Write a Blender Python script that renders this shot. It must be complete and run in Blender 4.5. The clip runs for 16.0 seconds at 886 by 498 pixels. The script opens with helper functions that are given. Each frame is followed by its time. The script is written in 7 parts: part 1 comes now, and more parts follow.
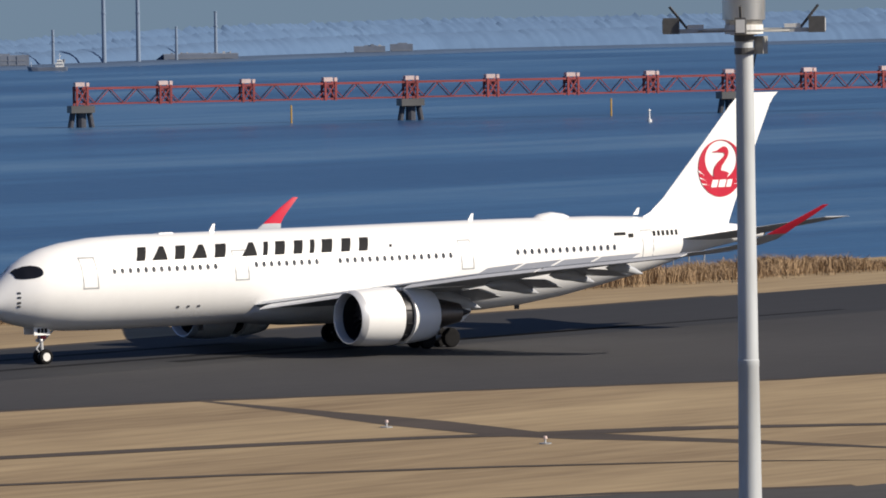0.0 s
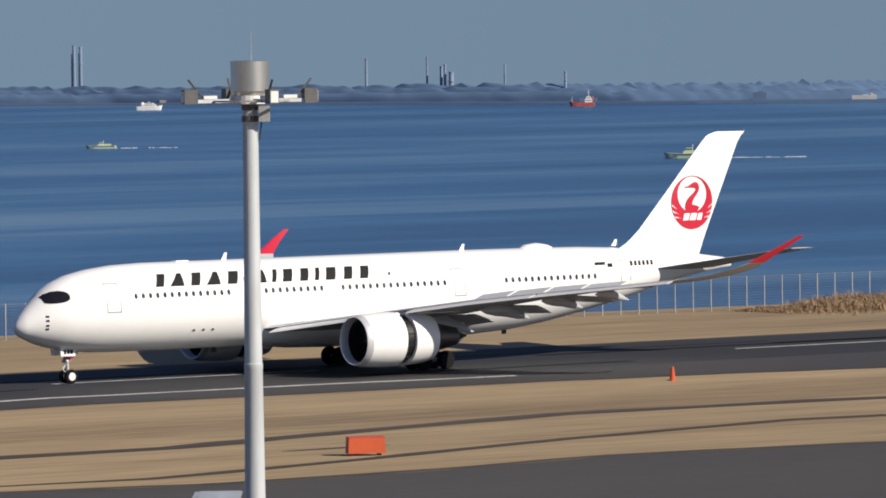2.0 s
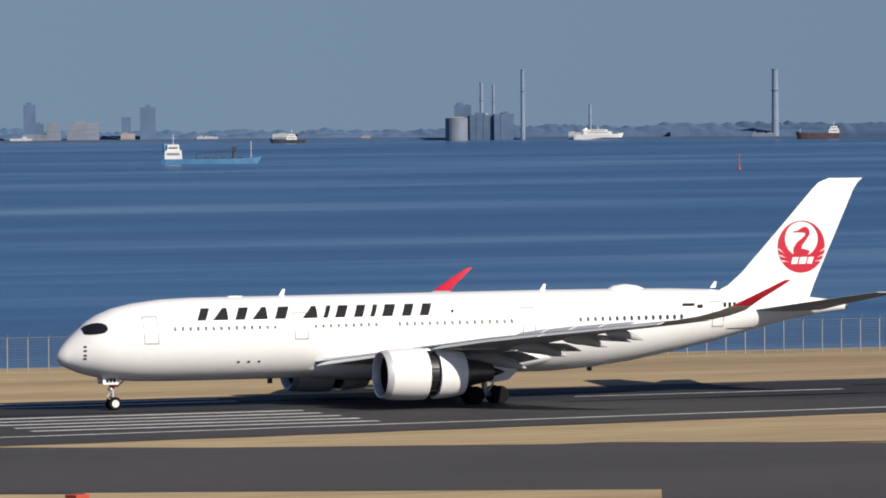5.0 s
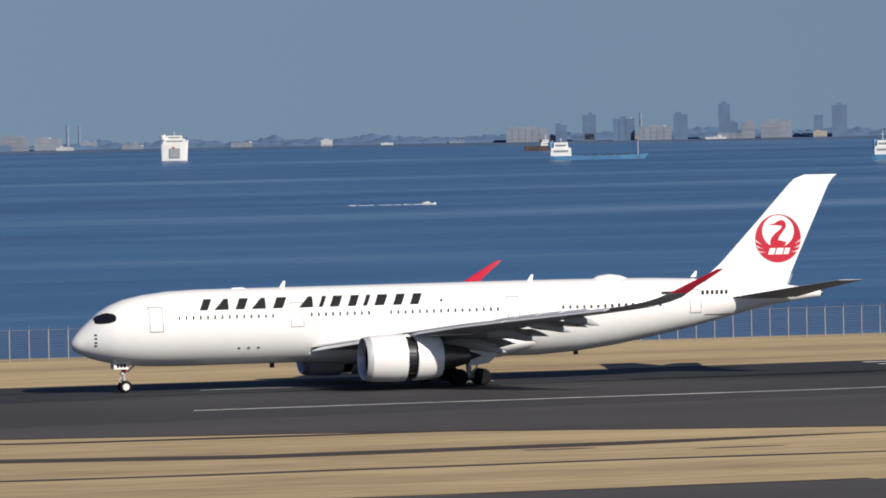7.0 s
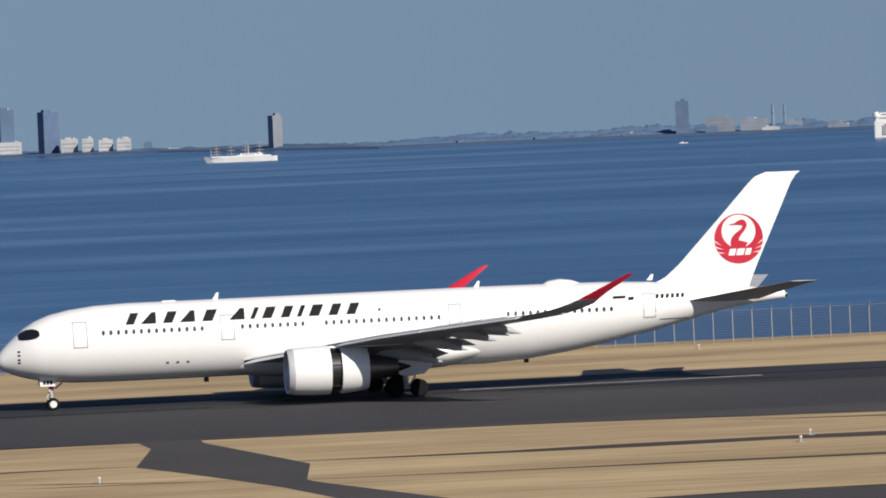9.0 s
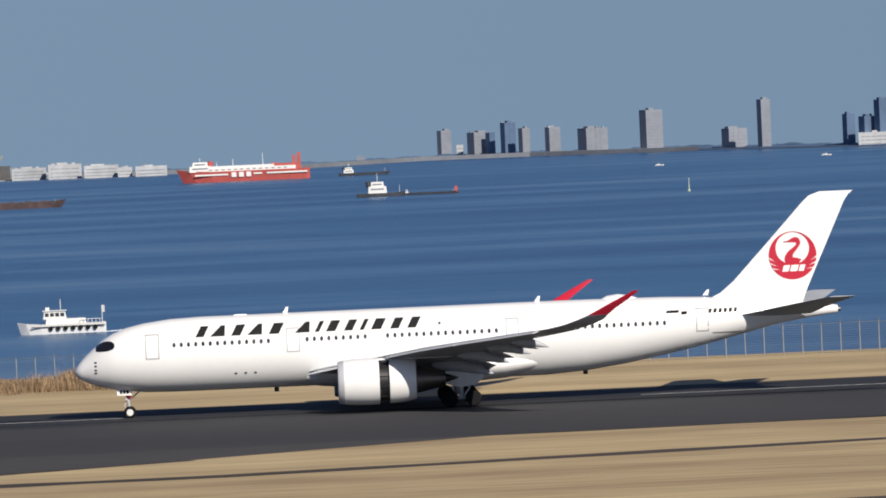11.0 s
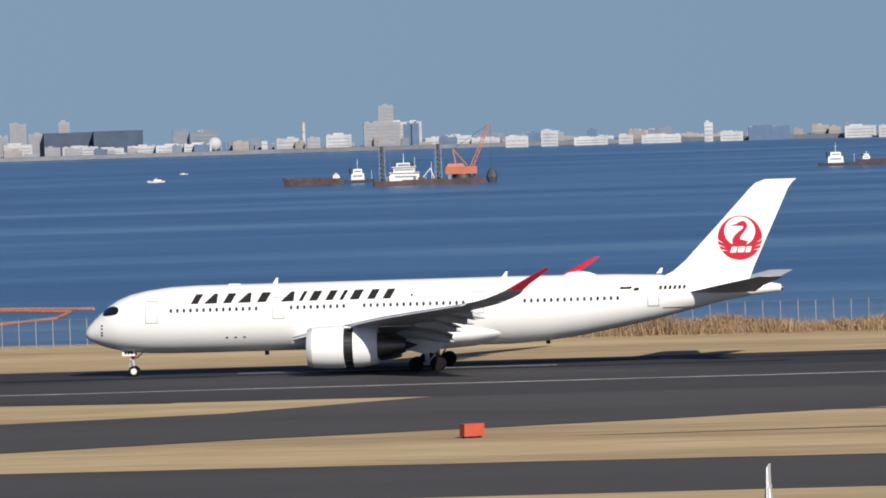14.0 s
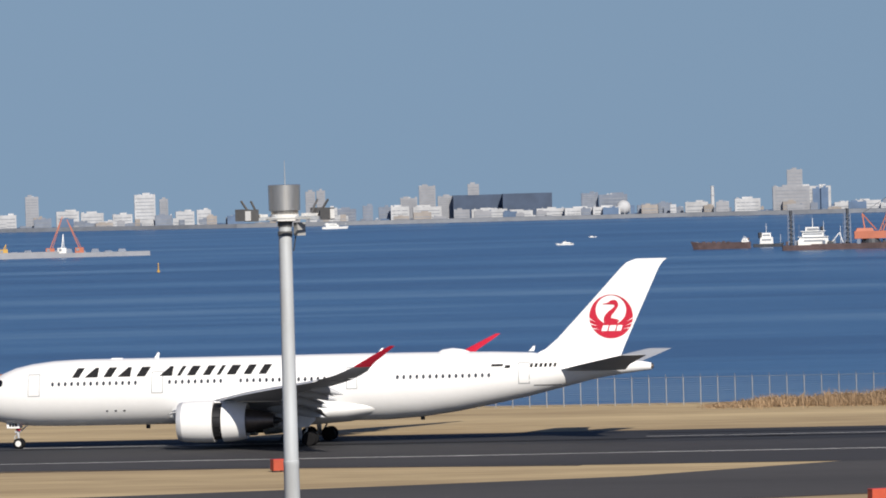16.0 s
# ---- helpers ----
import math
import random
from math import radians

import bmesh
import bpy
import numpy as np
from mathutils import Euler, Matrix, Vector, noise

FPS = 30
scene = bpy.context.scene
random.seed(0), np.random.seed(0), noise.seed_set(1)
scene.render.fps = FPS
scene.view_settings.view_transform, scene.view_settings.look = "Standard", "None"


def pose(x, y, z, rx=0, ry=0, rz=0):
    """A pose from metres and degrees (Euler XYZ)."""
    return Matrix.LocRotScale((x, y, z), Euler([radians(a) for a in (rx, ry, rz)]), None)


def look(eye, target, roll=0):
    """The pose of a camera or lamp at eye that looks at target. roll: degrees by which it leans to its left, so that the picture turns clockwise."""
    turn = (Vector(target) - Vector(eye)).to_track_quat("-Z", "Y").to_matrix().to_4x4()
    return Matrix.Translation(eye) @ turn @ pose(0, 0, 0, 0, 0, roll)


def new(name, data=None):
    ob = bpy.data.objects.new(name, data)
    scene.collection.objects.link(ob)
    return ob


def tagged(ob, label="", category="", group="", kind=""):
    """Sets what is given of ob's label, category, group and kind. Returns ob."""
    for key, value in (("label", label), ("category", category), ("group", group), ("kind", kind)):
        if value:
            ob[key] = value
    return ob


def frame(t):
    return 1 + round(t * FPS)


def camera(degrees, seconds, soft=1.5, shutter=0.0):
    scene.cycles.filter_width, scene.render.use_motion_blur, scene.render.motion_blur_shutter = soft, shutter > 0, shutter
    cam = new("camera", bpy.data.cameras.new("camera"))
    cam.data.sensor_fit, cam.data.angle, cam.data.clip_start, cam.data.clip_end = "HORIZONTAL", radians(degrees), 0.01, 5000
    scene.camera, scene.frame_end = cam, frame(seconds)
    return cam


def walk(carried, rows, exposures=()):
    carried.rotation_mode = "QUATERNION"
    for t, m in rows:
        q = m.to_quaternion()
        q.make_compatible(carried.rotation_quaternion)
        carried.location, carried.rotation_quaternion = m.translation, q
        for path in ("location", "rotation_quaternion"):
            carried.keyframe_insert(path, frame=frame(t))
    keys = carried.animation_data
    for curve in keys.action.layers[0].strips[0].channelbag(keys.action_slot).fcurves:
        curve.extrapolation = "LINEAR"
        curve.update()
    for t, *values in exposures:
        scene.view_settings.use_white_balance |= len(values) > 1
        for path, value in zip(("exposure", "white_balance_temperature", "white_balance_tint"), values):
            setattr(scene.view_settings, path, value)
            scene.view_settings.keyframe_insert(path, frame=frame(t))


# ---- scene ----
# ---- camera ----
EYE_Z = 22.34


def view(x, y, turn, tilt, lean):
    """A pose of the camera: turn clockwise from north, tilt up and lean to the right, in degrees."""
    a, b = radians(turn), radians(tilt)
    way = Vector((math.sin(a) * math.cos(b), math.cos(a) * math.cos(b), math.sin(b)))
    eye = Vector((x, y, EYE_Z))
    return look(eye, eye + way * 100.0, -lean)


cam = camera(8.0, 16.0, soft=1.8)
walk(cam, [
    (0.0, view(189.92, 314.45, 47.430, -2.502, 0.903)),
    (0.1, view(187.00, 311.78, 46.817, -2.472, 0.740)),
    (0.2, view(184.09, 309.10, 46.205, -2.442, 0.577)),
    (0.3, view(181.17, 306.42, 45.553, -2.409, 0.470)),
    (0.4, view(180.19, 302.58, 44.812, -2.371, 0.467)),
    (0.5, view(179.21, 298.75, 44.108, -2.337, 0.463)),
    (0.6, view(177.89, 295.01, 43.557, -2.316, 0.372)),
    (0.7, view(176.24, 291.41, 42.786, -2.303, 0.285)),
    (0.8, view(174.59, 287.81, 41.823, -2.297, 0.202)),
    (0.9, view(172.94, 284.21, 40.848, -2.292, 0.121)),
    (1.0, view(171.29, 280.62, 40.043, -2.281, 0.038)),
    (1.1, view(168.49, 277.81, 39.483, -2.263, -0.071)),
    (1.2, view(165.69, 275.01, 39.077, -2.239, -0.204)),
    (1.3, view(162.89, 272.21, 38.757, -2.212, -0.327)),
    (1.4, view(160.08, 269.41, 38.456, -2.187, -0.401)),
    (1.5, view(157.28, 266.61, 38.104, -2.165, -0.390)),
    (1.6, view(155.02, 263.40, 37.700, -2.148, -0.269)),
    (1.7, view(152.76, 260.20, 37.289, -2.133, -0.064)),
    (1.8, view(150.50, 256.99, 36.875, -2.120, 0.189)),
    (1.9, view(148.24, 253.78, 36.459, -2.108, 0.454)),
    (2.0, view(145.97, 250.57, 36.046, -2.094, 0.696)),
    (2.1, view(144.50, 248.52, 35.563, -2.087, 0.718)),
    (2.2, view(143.02, 246.47, 35.116, -2.081, 0.736)),
    (2.3, view(141.54, 244.42, 34.682, -2.072, 0.750)),
    (2.4, view(140.06, 242.37, 34.231, -2.060, 0.760)),
    (2.5, view(138.58, 240.33, 33.738, -2.044, 0.765)),
    (2.6, view(137.10, 238.28, 33.238, -2.015, 0.762)),
    (2.7, view(135.63, 236.23, 32.652, -1.973, 0.751)),
    (2.8, view(134.15, 234.18, 32.022, -1.928, 0.732)),
    (2.9, view(132.67, 232.13, 31.394, -1.887, 0.710)),
    (3.0, view(131.19, 230.08, 30.807, -1.863, 0.687)),
    (3.1, view(130.37, 228.44, 30.186, -1.858, 0.652)),
    (3.2, view(129.56, 226.79, 29.584, -1.854, 0.602)),
    (3.3, view(128.74, 225.15, 28.992, -1.852, 0.547)),
    (3.4, view(127.93, 223.51, 28.399, -1.849, 0.496)),
    (3.5, view(127.11, 221.87, 27.797, -1.845, 0.456)),
    (3.6, view(126.38, 220.32, 27.164, -1.840, 0.423)),
    (3.7, view(125.66, 218.78, 26.504, -1.834, 0.392)),
    (3.8, view(124.94, 217.23, 25.853, -1.826, 0.364)),
    (3.9, view(124.21, 215.69, 25.243, -1.818, 0.345)),
    (4.0, view(123.49, 214.14, 24.707, -1.809, 0.338)),
    (4.1, view(120.97, 211.25, 24.237, -1.798, 0.343)),
    (4.2, view(118.46, 208.36, 23.801, -1.784, 0.356)),
    (4.3, view(115.95, 205.47, 23.399, -1.768, 0.373)),
    (4.4, view(113.43, 202.58, 23.031, -1.751, 0.392)),
    (4.5, view(110.92, 199.69, 22.697, -1.735, 0.408)),
    (4.6, view(108.33, 196.87, 22.394, -1.718, 0.422)),
    (4.7, view(105.75, 194.04, 22.116, -1.699, 0.436)),
    (4.8, view(103.16, 191.22, 21.859, -1.681, 0.450)),
    (4.9, view(100.57, 188.39, 21.619, -1.662, 0.464)),
    (5.0, view(97.98, 185.57, 21.390, -1.644, 0.478)),
    (5.1, view(95.37, 182.77, 21.177, -1.626, 0.492)),
    (5.2, view(92.76, 179.96, 20.980, -1.608, 0.506)),
    (5.3, view(90.15, 177.16, 20.792, -1.591, 0.520)),
    (5.4, view(87.54, 174.36, 20.604, -1.574, 0.534)),
    (5.5, view(84.93, 171.55, 20.410, -1.560, 0.548)),
    (5.6, view(82.32, 168.75, 20.212, -1.546, 0.562)),
    (5.7, view(79.71, 165.95, 20.018, -1.531, 0.576)),
    (5.8, view(77.09, 163.15, 19.819, -1.518, 0.590)),
    (5.9, view(74.48, 160.35, 19.609, -1.509, 0.604)),
    (6.0, view(71.87, 157.55, 19.380, -1.504, 0.618)),
    (6.1, view(69.32, 154.69, 19.130, -1.502, 0.630)),
    (6.2, view(66.77, 151.83, 18.863, -1.501, 0.641)),
    (6.3, view(64.22, 148.97, 18.575, -1.499, 0.653)),
    (6.4, view(61.68, 146.12, 18.263, -1.499, 0.667)),
    (6.5, view(59.13, 143.26, 17.924, -1.499, 0.688)),
    (6.6, view(58.67, 141.87, 17.505, -1.503, 0.731)),
    (6.7, view(58.22, 140.49, 17.004, -1.514, 0.806)),
    (6.8, view(57.76, 139.10, 16.485, -1.530, 0.901)),
    (6.9, view(57.31, 137.71, 16.017, -1.548, 1.003)),
    (7.0, view(56.85, 136.33, 15.665, -1.566, 1.102)),
    (7.1, view(55.20, 136.86, 15.418, -1.590, 1.199)),
    (7.2, view(53.54, 137.40, 15.210, -1.621, 1.304)),
    (7.3, view(51.88, 137.94, 15.029, -1.653, 1.413)),
    (7.4, view(50.22, 138.47, 14.862, -1.678, 1.521)),
    (7.5, view(48.56, 139.01, 14.696, -1.688, 1.625)),
    (7.6, view(46.65, 139.56, 14.543, -1.684, 1.738)),
    (7.7, view(44.74, 140.12, 14.410, -1.675, 1.865)),
    (7.8, view(42.83, 140.68, 14.278, -1.664, 1.983)),
    (7.9, view(40.92, 141.23, 14.129, -1.652, 2.069)),
    (8.0, view(39.01, 141.79, 13.942, -1.642, 2.104)),
    (8.1, view(38.44, 141.51, 13.687, -1.634, 2.104)),
    (8.2, view(37.86, 141.24, 13.362, -1.627, 2.104)),
    (8.3, view(37.29, 140.96, 12.985, -1.620, 2.104)),
    (8.4, view(36.72, 140.68, 12.579, -1.613, 2.105)),
    (8.5, view(36.15, 140.41, 12.164, -1.606, 2.105)),
    (8.6, view(36.44, 139.90, 11.718, -1.597, 2.125)),
    (8.7, view(36.72, 139.40, 11.224, -1.588, 2.174)),
    (8.8, view(37.01, 138.89, 10.706, -1.580, 2.239)),
    (8.9, view(37.30, 138.39, 10.191, -1.572, 2.303)),
    (9.0, view(37.59, 137.88, 9.702, -1.565, 2.352)),
    (9.1, view(37.54, 137.86, 9.247, -1.561, 2.385)),
    (9.2, view(37.48, 137.84, 8.810, -1.557, 2.412)),
    (9.3, view(37.43, 137.81, 8.377, -1.554, 2.438)),
    (9.4, view(37.37, 137.79, 7.939, -1.550, 2.466)),
    (9.5, view(37.32, 137.77, 7.483, -1.545, 2.502)),
    (9.6, view(37.34, 137.51, 6.990, -1.534, 2.560)),
    (9.7, view(37.35, 137.25, 6.469, -1.518, 2.641)),
    (9.8, view(37.37, 136.99, 5.946, -1.498, 2.725)),
    (9.9, view(37.39, 136.73, 5.448, -1.477, 2.789)),
    (10.0, view(37.41, 136.47, 5.001, -1.459, 2.816)),
    (10.1, view(36.42, 134.43, 4.602, -1.442, 2.805)),
    (10.2, view(35.44, 132.40, 4.227, -1.425, 2.779)),
    (10.3, view(34.46, 130.36, 3.875, -1.409, 2.743)),
    (10.4, view(33.48, 128.33, 3.547, -1.393, 2.705)),
    (10.5, view(32.49, 126.30, 3.241, -1.379, 2.672)),
    (10.6, view(30.91, 123.21, 2.957, -1.366, 2.643)),
    (10.7, view(29.34, 120.13, 2.691, -1.352, 2.614)),
    (10.8, view(27.76, 117.05, 2.440, -1.340, 2.586)),
    (10.9, view(26.18, 113.97, 2.202, -1.330, 2.557)),
    (11.0, view(24.60, 110.88, 1.974, -1.323, 2.528)),
    (11.1, view(22.83, 107.48, 1.758, -1.318, 2.499)),
    (11.2, view(21.06, 104.08, 1.555, -1.314, 2.471)),
    (11.3, view(19.29, 100.67, 1.359, -1.310, 2.442)),
    (11.4, view(17.52, 97.27, 1.167, -1.308, 2.413)),
    (11.5, view(15.75, 93.87, 0.972, -1.307, 2.384)),
    (11.6, view(14.19, 90.87, 0.780, -1.310, 2.356)),
    (11.7, view(12.63, 87.87, 0.592, -1.316, 2.327)),
    (11.8, view(11.07, 84.87, 0.404, -1.325, 2.298)),
    (11.9, view(9.51, 81.87, 0.211, -1.337, 2.269)),
    (12.0, view(7.95, 78.87, 0.007, -1.349, 2.241)),
    (12.1, view(7.00, 77.01, -0.205, -1.364, 2.214)),
    (12.2, view(6.05, 75.14, -0.423, -1.384, 2.188)),
    (12.3, view(5.10, 73.27, -0.651, -1.409, 2.162)),
    (12.4, view(4.15, 71.40, -0.892, -1.436, 2.132)),
    (12.5, view(3.20, 69.53, -1.149, -1.465, 2.097)),
    (12.6, view(3.27, 69.52, -1.441, -1.506, 2.041)),
    (12.7, view(3.33, 69.50, -1.768, -1.560, 1.962)),
    (12.8, view(3.39, 69.49, -2.107, -1.614, 1.882)),
    (12.9, view(3.45, 69.48, -2.433, -1.656, 1.819)),
    (13.0, view(3.51, 69.46, -2.725, -1.673, 1.794)),
    (13.1, view(3.44, 69.52, -2.972, -1.670, 1.795)),
    (13.2, view(3.37, 69.58, -3.194, -1.661, 1.798)),
    (13.3, view(3.30, 69.65, -3.407, -1.648, 1.802)),
    (13.4, view(3.23, 69.71, -3.628, -1.632, 1.807)),
    (13.5, view(3.16, 69.77, -3.874, -1.614, 1.811)),
    (13.6, view(3.23, 69.67, -4.153, -1.587, 1.816)),
    (13.7, view(3.30, 69.58, -4.457, -1.547, 1.821)),
    (13.8, view(3.37, 69.48, -4.776, -1.500, 1.828)),
    (13.9, view(3.44, 69.39, -5.100, -1.454, 1.836)),
    (14.0, view(3.50, 69.29, -5.420, -1.415, 1.846)),
    (14.1, view(3.48, 69.35, -5.742, -1.383, 1.872)),
    (14.2, view(3.45, 69.41, -6.074, -1.355, 1.916)),
    (14.3, view(3.42, 69.47, -6.405, -1.328, 1.965)),
    (14.4, view(3.40, 69.53, -6.723, -1.300, 2.004)),
    (14.5, view(3.37, 69.59, -7.020, -1.270, 2.020)),
    (14.6, view(3.38, 69.55, -7.303, -1.236, 2.020)),
    (14.7, view(3.39, 69.51, -7.581, -1.200, 2.020)),
    (14.8, view(3.40, 69.47, -7.844, -1.163, 2.020)),
    (14.9, view(3.42, 69.43, -8.080, -1.126, 2.020)),
    (15.0, view(3.43, 69.39, -8.279, -1.091, 2.020)),
    (15.1, view(3.44, 69.49, -8.457, -1.058, 1.997)),
    (15.2, view(3.45, 69.59, -8.626, -1.028, 1.940)),
    (15.3, view(3.46, 69.68, -8.775, -0.998, 1.864)),
    (15.4, view(3.47, 69.78, -8.891, -0.967, 1.788)),
    (15.5, view(3.48, 69.88, -8.962, -0.933, 1.726)),
    (15.6, view(3.49, 69.63, -8.999, -0.897, 1.680)),
    (15.7, view(3.50, 69.37, -9.027, -0.858, 1.637)),
    (15.8, view(3.50, 69.12, -9.049, -0.817, 1.597)),
    (15.9, view(3.51, 68.87, -9.070, -0.776, 1.558)),
    (16.0, view(3.52, 68.61, -9.093, -0.736, 1.517)),
], exposures=[(0.0, 0.36, 6900, 10), (3.0, 0.32, 6750, 10), (6.5, 0.16, 6650, 10), (10.0, 0.14, 6600, 10), (12.5, 0.18, 6600, 10), (13.5, 0.26, 6600, 10), (16.0, 0.24, 6550, 10)])

# ---- world and sun ----
SUN_TURN, SUN_UP = 156.0, 32.5  # clockwise from north, above the horizon
world = bpy.data.worlds.new("world")
scene.world = world
world.use_nodes = True
wn, wl = world.node_tree.nodes, world.node_tree.links
sky = wn.new("ShaderNodeTexSky")
sky.sky_type = "NISHITA"
sky.sun_disc = False
sky.sun_elevation, sky.sun_rotation = radians(SUN_UP), radians(SUN_TURN)
sky.altitude, sky.air_density, sky.dust_density, sky.ozone_density = 20.0, 1.0, 0.6, 3.0
tint = wn.new("ShaderNodeMix")
tint.data_type, tint.blend_type = "RGBA", "MULTIPLY"
tint.inputs[0].default_value = 1.0
tint.inputs[7].default_value = (0.625, 0.708, 0.965, 1)
ways, level = wn.new("ShaderNodeTexCoord"), wn.new("ShaderNodeVectorMath")
level.operation = "MAXIMUM"
level.inputs[1].default_value = (-1, -1, 0.07)  # the haze band goes on below the horizon
wl.new(ways.outputs["Generated"], level.inputs[0])
wl.new(level.outputs[0], sky.inputs[0])
wl.new(sky.outputs[0], tint.inputs[6])
wl.new(tint.outputs[2], wn["Background"].inputs[0])
wn["Background"].inputs[1].default_value = 0.052

sun = new("sun", bpy.data.lights.new("sun", "SUN"))
sun.data.energy, sun.data.angle, sun.data.color = 4.4, radians(0.55), (1.0, 0.93, 0.83)
a, b = radians(SUN_TURN), radians(SUN_UP)
sun.matrix_world = look((math.sin(a) * math.cos(b) * 300, math.cos(a) * math.cos(b) * 300 + 500, math.sin(b) * 300), (0, 500, 0))

# ---- materials ----


def material(name, colour, rough=0.6, metal=0.0, vary=0.12, grain=3.0, patch=0.15, bump=0.0, coat=0.0, axes=(1, 1, 1), second=None):
    """A surface with colour variation at two scales (grain and patch: their sizes in cycles a metre) and fine relief."""
    m = bpy.data.materials.new(name)
    m.use_nodes = True
    n, l = m.node_tree.nodes, m.node_tree.links
    p = n["Principled BSDF"]
    p.inputs["Roughness"].default_value, p.inputs["Metallic"].default_value = rough, metal
    p.inputs["Coat Weight"].default_value = coat
    geo, mapping = n.new("ShaderNodeNewGeometry"), n.new("ShaderNodeMapping")
    mapping.inputs["Scale"].default_value = axes
    l.new(geo.outputs["Position"], mapping.inputs["Vector"])
    fine, wide = n.new("ShaderNodeTexNoise"), n.new("ShaderNodeTexNoise")
    for tex, size, detail in ((fine, grain, 5), (wide, patch, 3)):
        tex.inputs["Scale"].default_value, tex.inputs["Detail"].default_value = size, detail
        l.new(mapping.outputs[0], tex.inputs["Vector"])
    both = n.new("ShaderNodeMath")
    both.operation = "MULTIPLY_ADD"
    both.inputs[1].default_value = 0.6
    l.new(wide.outputs[0], both.inputs[0])
    half = n.new("ShaderNodeMath")
    half.operation = "MULTIPLY"
    half.inputs[1].default_value = 0.4
    l.new(fine.outputs[0], half.inputs[0])
    l.new(half.outputs[0], both.inputs[2])
    ramp = n.new("ShaderNodeValToRGB")
    ramp.color_ramp.elements[0].position, ramp.color_ramp.elements[1].position = 0.34, 0.66
    low = second or tuple(c * (1 - vary) for c in colour)
    high = colour if second else tuple(min(1, c * (1 + vary)) for c in colour)
    ramp.color_ramp.elements[0].color, ramp.color_ramp.elements[1].color = (*low, 1), (*high, 1)
    l.new(both.outputs[0], ramp.inputs[0])
    l.new(ramp.outputs[0], p.inputs["Base Color"])
    if bump:
        bm_node = n.new("ShaderNodeBump")
        bm_node.inputs["Strength"].default_value, bm_node.inputs["Distance"].default_value = 1.0, bump
        l.new(fine.outputs[0], bm_node.inputs["Height"])
        l.new(bm_node.outputs[0], p.inputs["Normal"])
    return m


M = {}
M["paint"] = material("white_aircraft_paint", (0.88, 0.88, 0.87), 0.3, vary=0.025, grain=2.0, patch=0.2, coat=0.3)
M["wing"] = material("grey_wing_paint", (0.43, 0.45, 0.48), 0.45, vary=0.10, grain=1.5, patch=0.3)
M["slat"] = material("light_grey_slat_paint", (0.60, 0.61, 0.63), 0.35, vary=0.06)
M["black"] = material("black_glass_mask", (0.012, 0.012, 0.014), 0.15, vary=0.2, coat=0.5)
M["letter"] = material("black_lettering_paint", (0.016, 0.016, 0.018), 0.75)
M["letter"].node_tree.nodes["Principled BSDF"].inputs["Specular IOR Level"].default_value = 0.2
M["red"] = material("red_aircraft_paint", (0.50, 0.016, 0.042), 0.35, vary=0.06)
M["pane"] = material("dark_cabin_pane", (0.05, 0.055, 0.065), 0.12, vary=0.3)
M["seam"] = material("grey_panel_seam", (0.36, 0.37, 0.38), 0.5)
M["metal"] = material("polished_lip_metal", (0.66, 0.67, 0.69), 0.34, metal=0.3, vary=0.05)
M["dark"] = material("dark_engine_metal", (0.035, 0.035, 0.038), 0.45, metal=0.6, vary=0.3)
M["hub"] = material("hot_section_metal", (0.16, 0.14, 0.13), 0.4, metal=0.8, vary=0.2)
M["tyre"] = material("tyre_rubber", (0.012, 0.012, 0.013), 0.85, vary=0.25, grain=12)
M["tyre"].node_tree.nodes["Principled BSDF"].inputs["Specular IOR Level"].default_value = 0.12
M["strut"] = material("gear_strut_paint", (0.55, 0.56, 0.57), 0.35, metal=0.2)
M["asphalt"] = material("runway_asphalt", (0.035, 0.0335, 0.035), 0.88, vary=0.22, grain=1.4, patch=0.05, bump=0.01, axes=(0.25, 1, 1))
M["worn"] = material("worn_asphalt", (0.052, 0.0485, 0.047), 0.9, vary=0.22, grain=1.2, patch=0.06, bump=0.01, axes=(0.3, 1, 1))
M["rubber"] = material("rubber_streaks", (0.019, 0.019, 0.021), 0.8, vary=0.3, grain=0.8, patch=0.05, axes=(0.1, 1, 1))
M["line"] = material("worn_white_line_paint", (0.62, 0.61, 0.58), 0.7, vary=0.25, grain=2.0, patch=0.5)
M["yellow"] = material("yellow_line_paint", (0.50, 0.30, 0.06), 0.7, vary=0.2)
M["redpaint"] = material("red_pavement_paint", (0.36, 0.05, 0.07), 0.7, vary=0.2)
M["grass"] = material("dry_winter_grass", (0.58, 0.447, 0.248), 0.95, grain=0.8, patch=0.075, bump=0.05, axes=(0.16, 1, 1), second=(0.28, 0.196, 0.102))
# the turf turns browner towards the east end
gn, gl = M["grass"].node_tree.nodes, M["grass"].node_tree.links
gsep, gmap, gmix, ggeo = gn.new("ShaderNodeSeparateXYZ"), gn.new("ShaderNodeMapRange"), gn.new("ShaderNodeMix"), gn.new("ShaderNodeNewGeometry")
gl.new(ggeo.outputs["Position"], gsep.inputs[0])
gl.new(gsep.outputs[0], gmap.inputs["Value"])
gmap.inputs["From Min"].default_value, gmap.inputs["From Max"].default_value = 215.0, 345.0
gmix.data_type, gmix.blend_type = "RGBA", "MULTIPLY"
gmix.inputs[7].default_value = (0.64, 0.62, 0.64, 1)
gl.new(gmap.outputs[0], gmix.inputs[0])
gl.new(gn["Color Ramp"].outputs[0], gmix.inputs[6])
gl.new(gmix.outputs[2], gn["Principled BSDF"].inputs["Base Color"])
M["reed"] = material("dry_brown_reeds", (0.42, 0.295, 0.18), 0.95, grain=1.2, patch=0.15, second=(0.23, 0.155, 0.09))
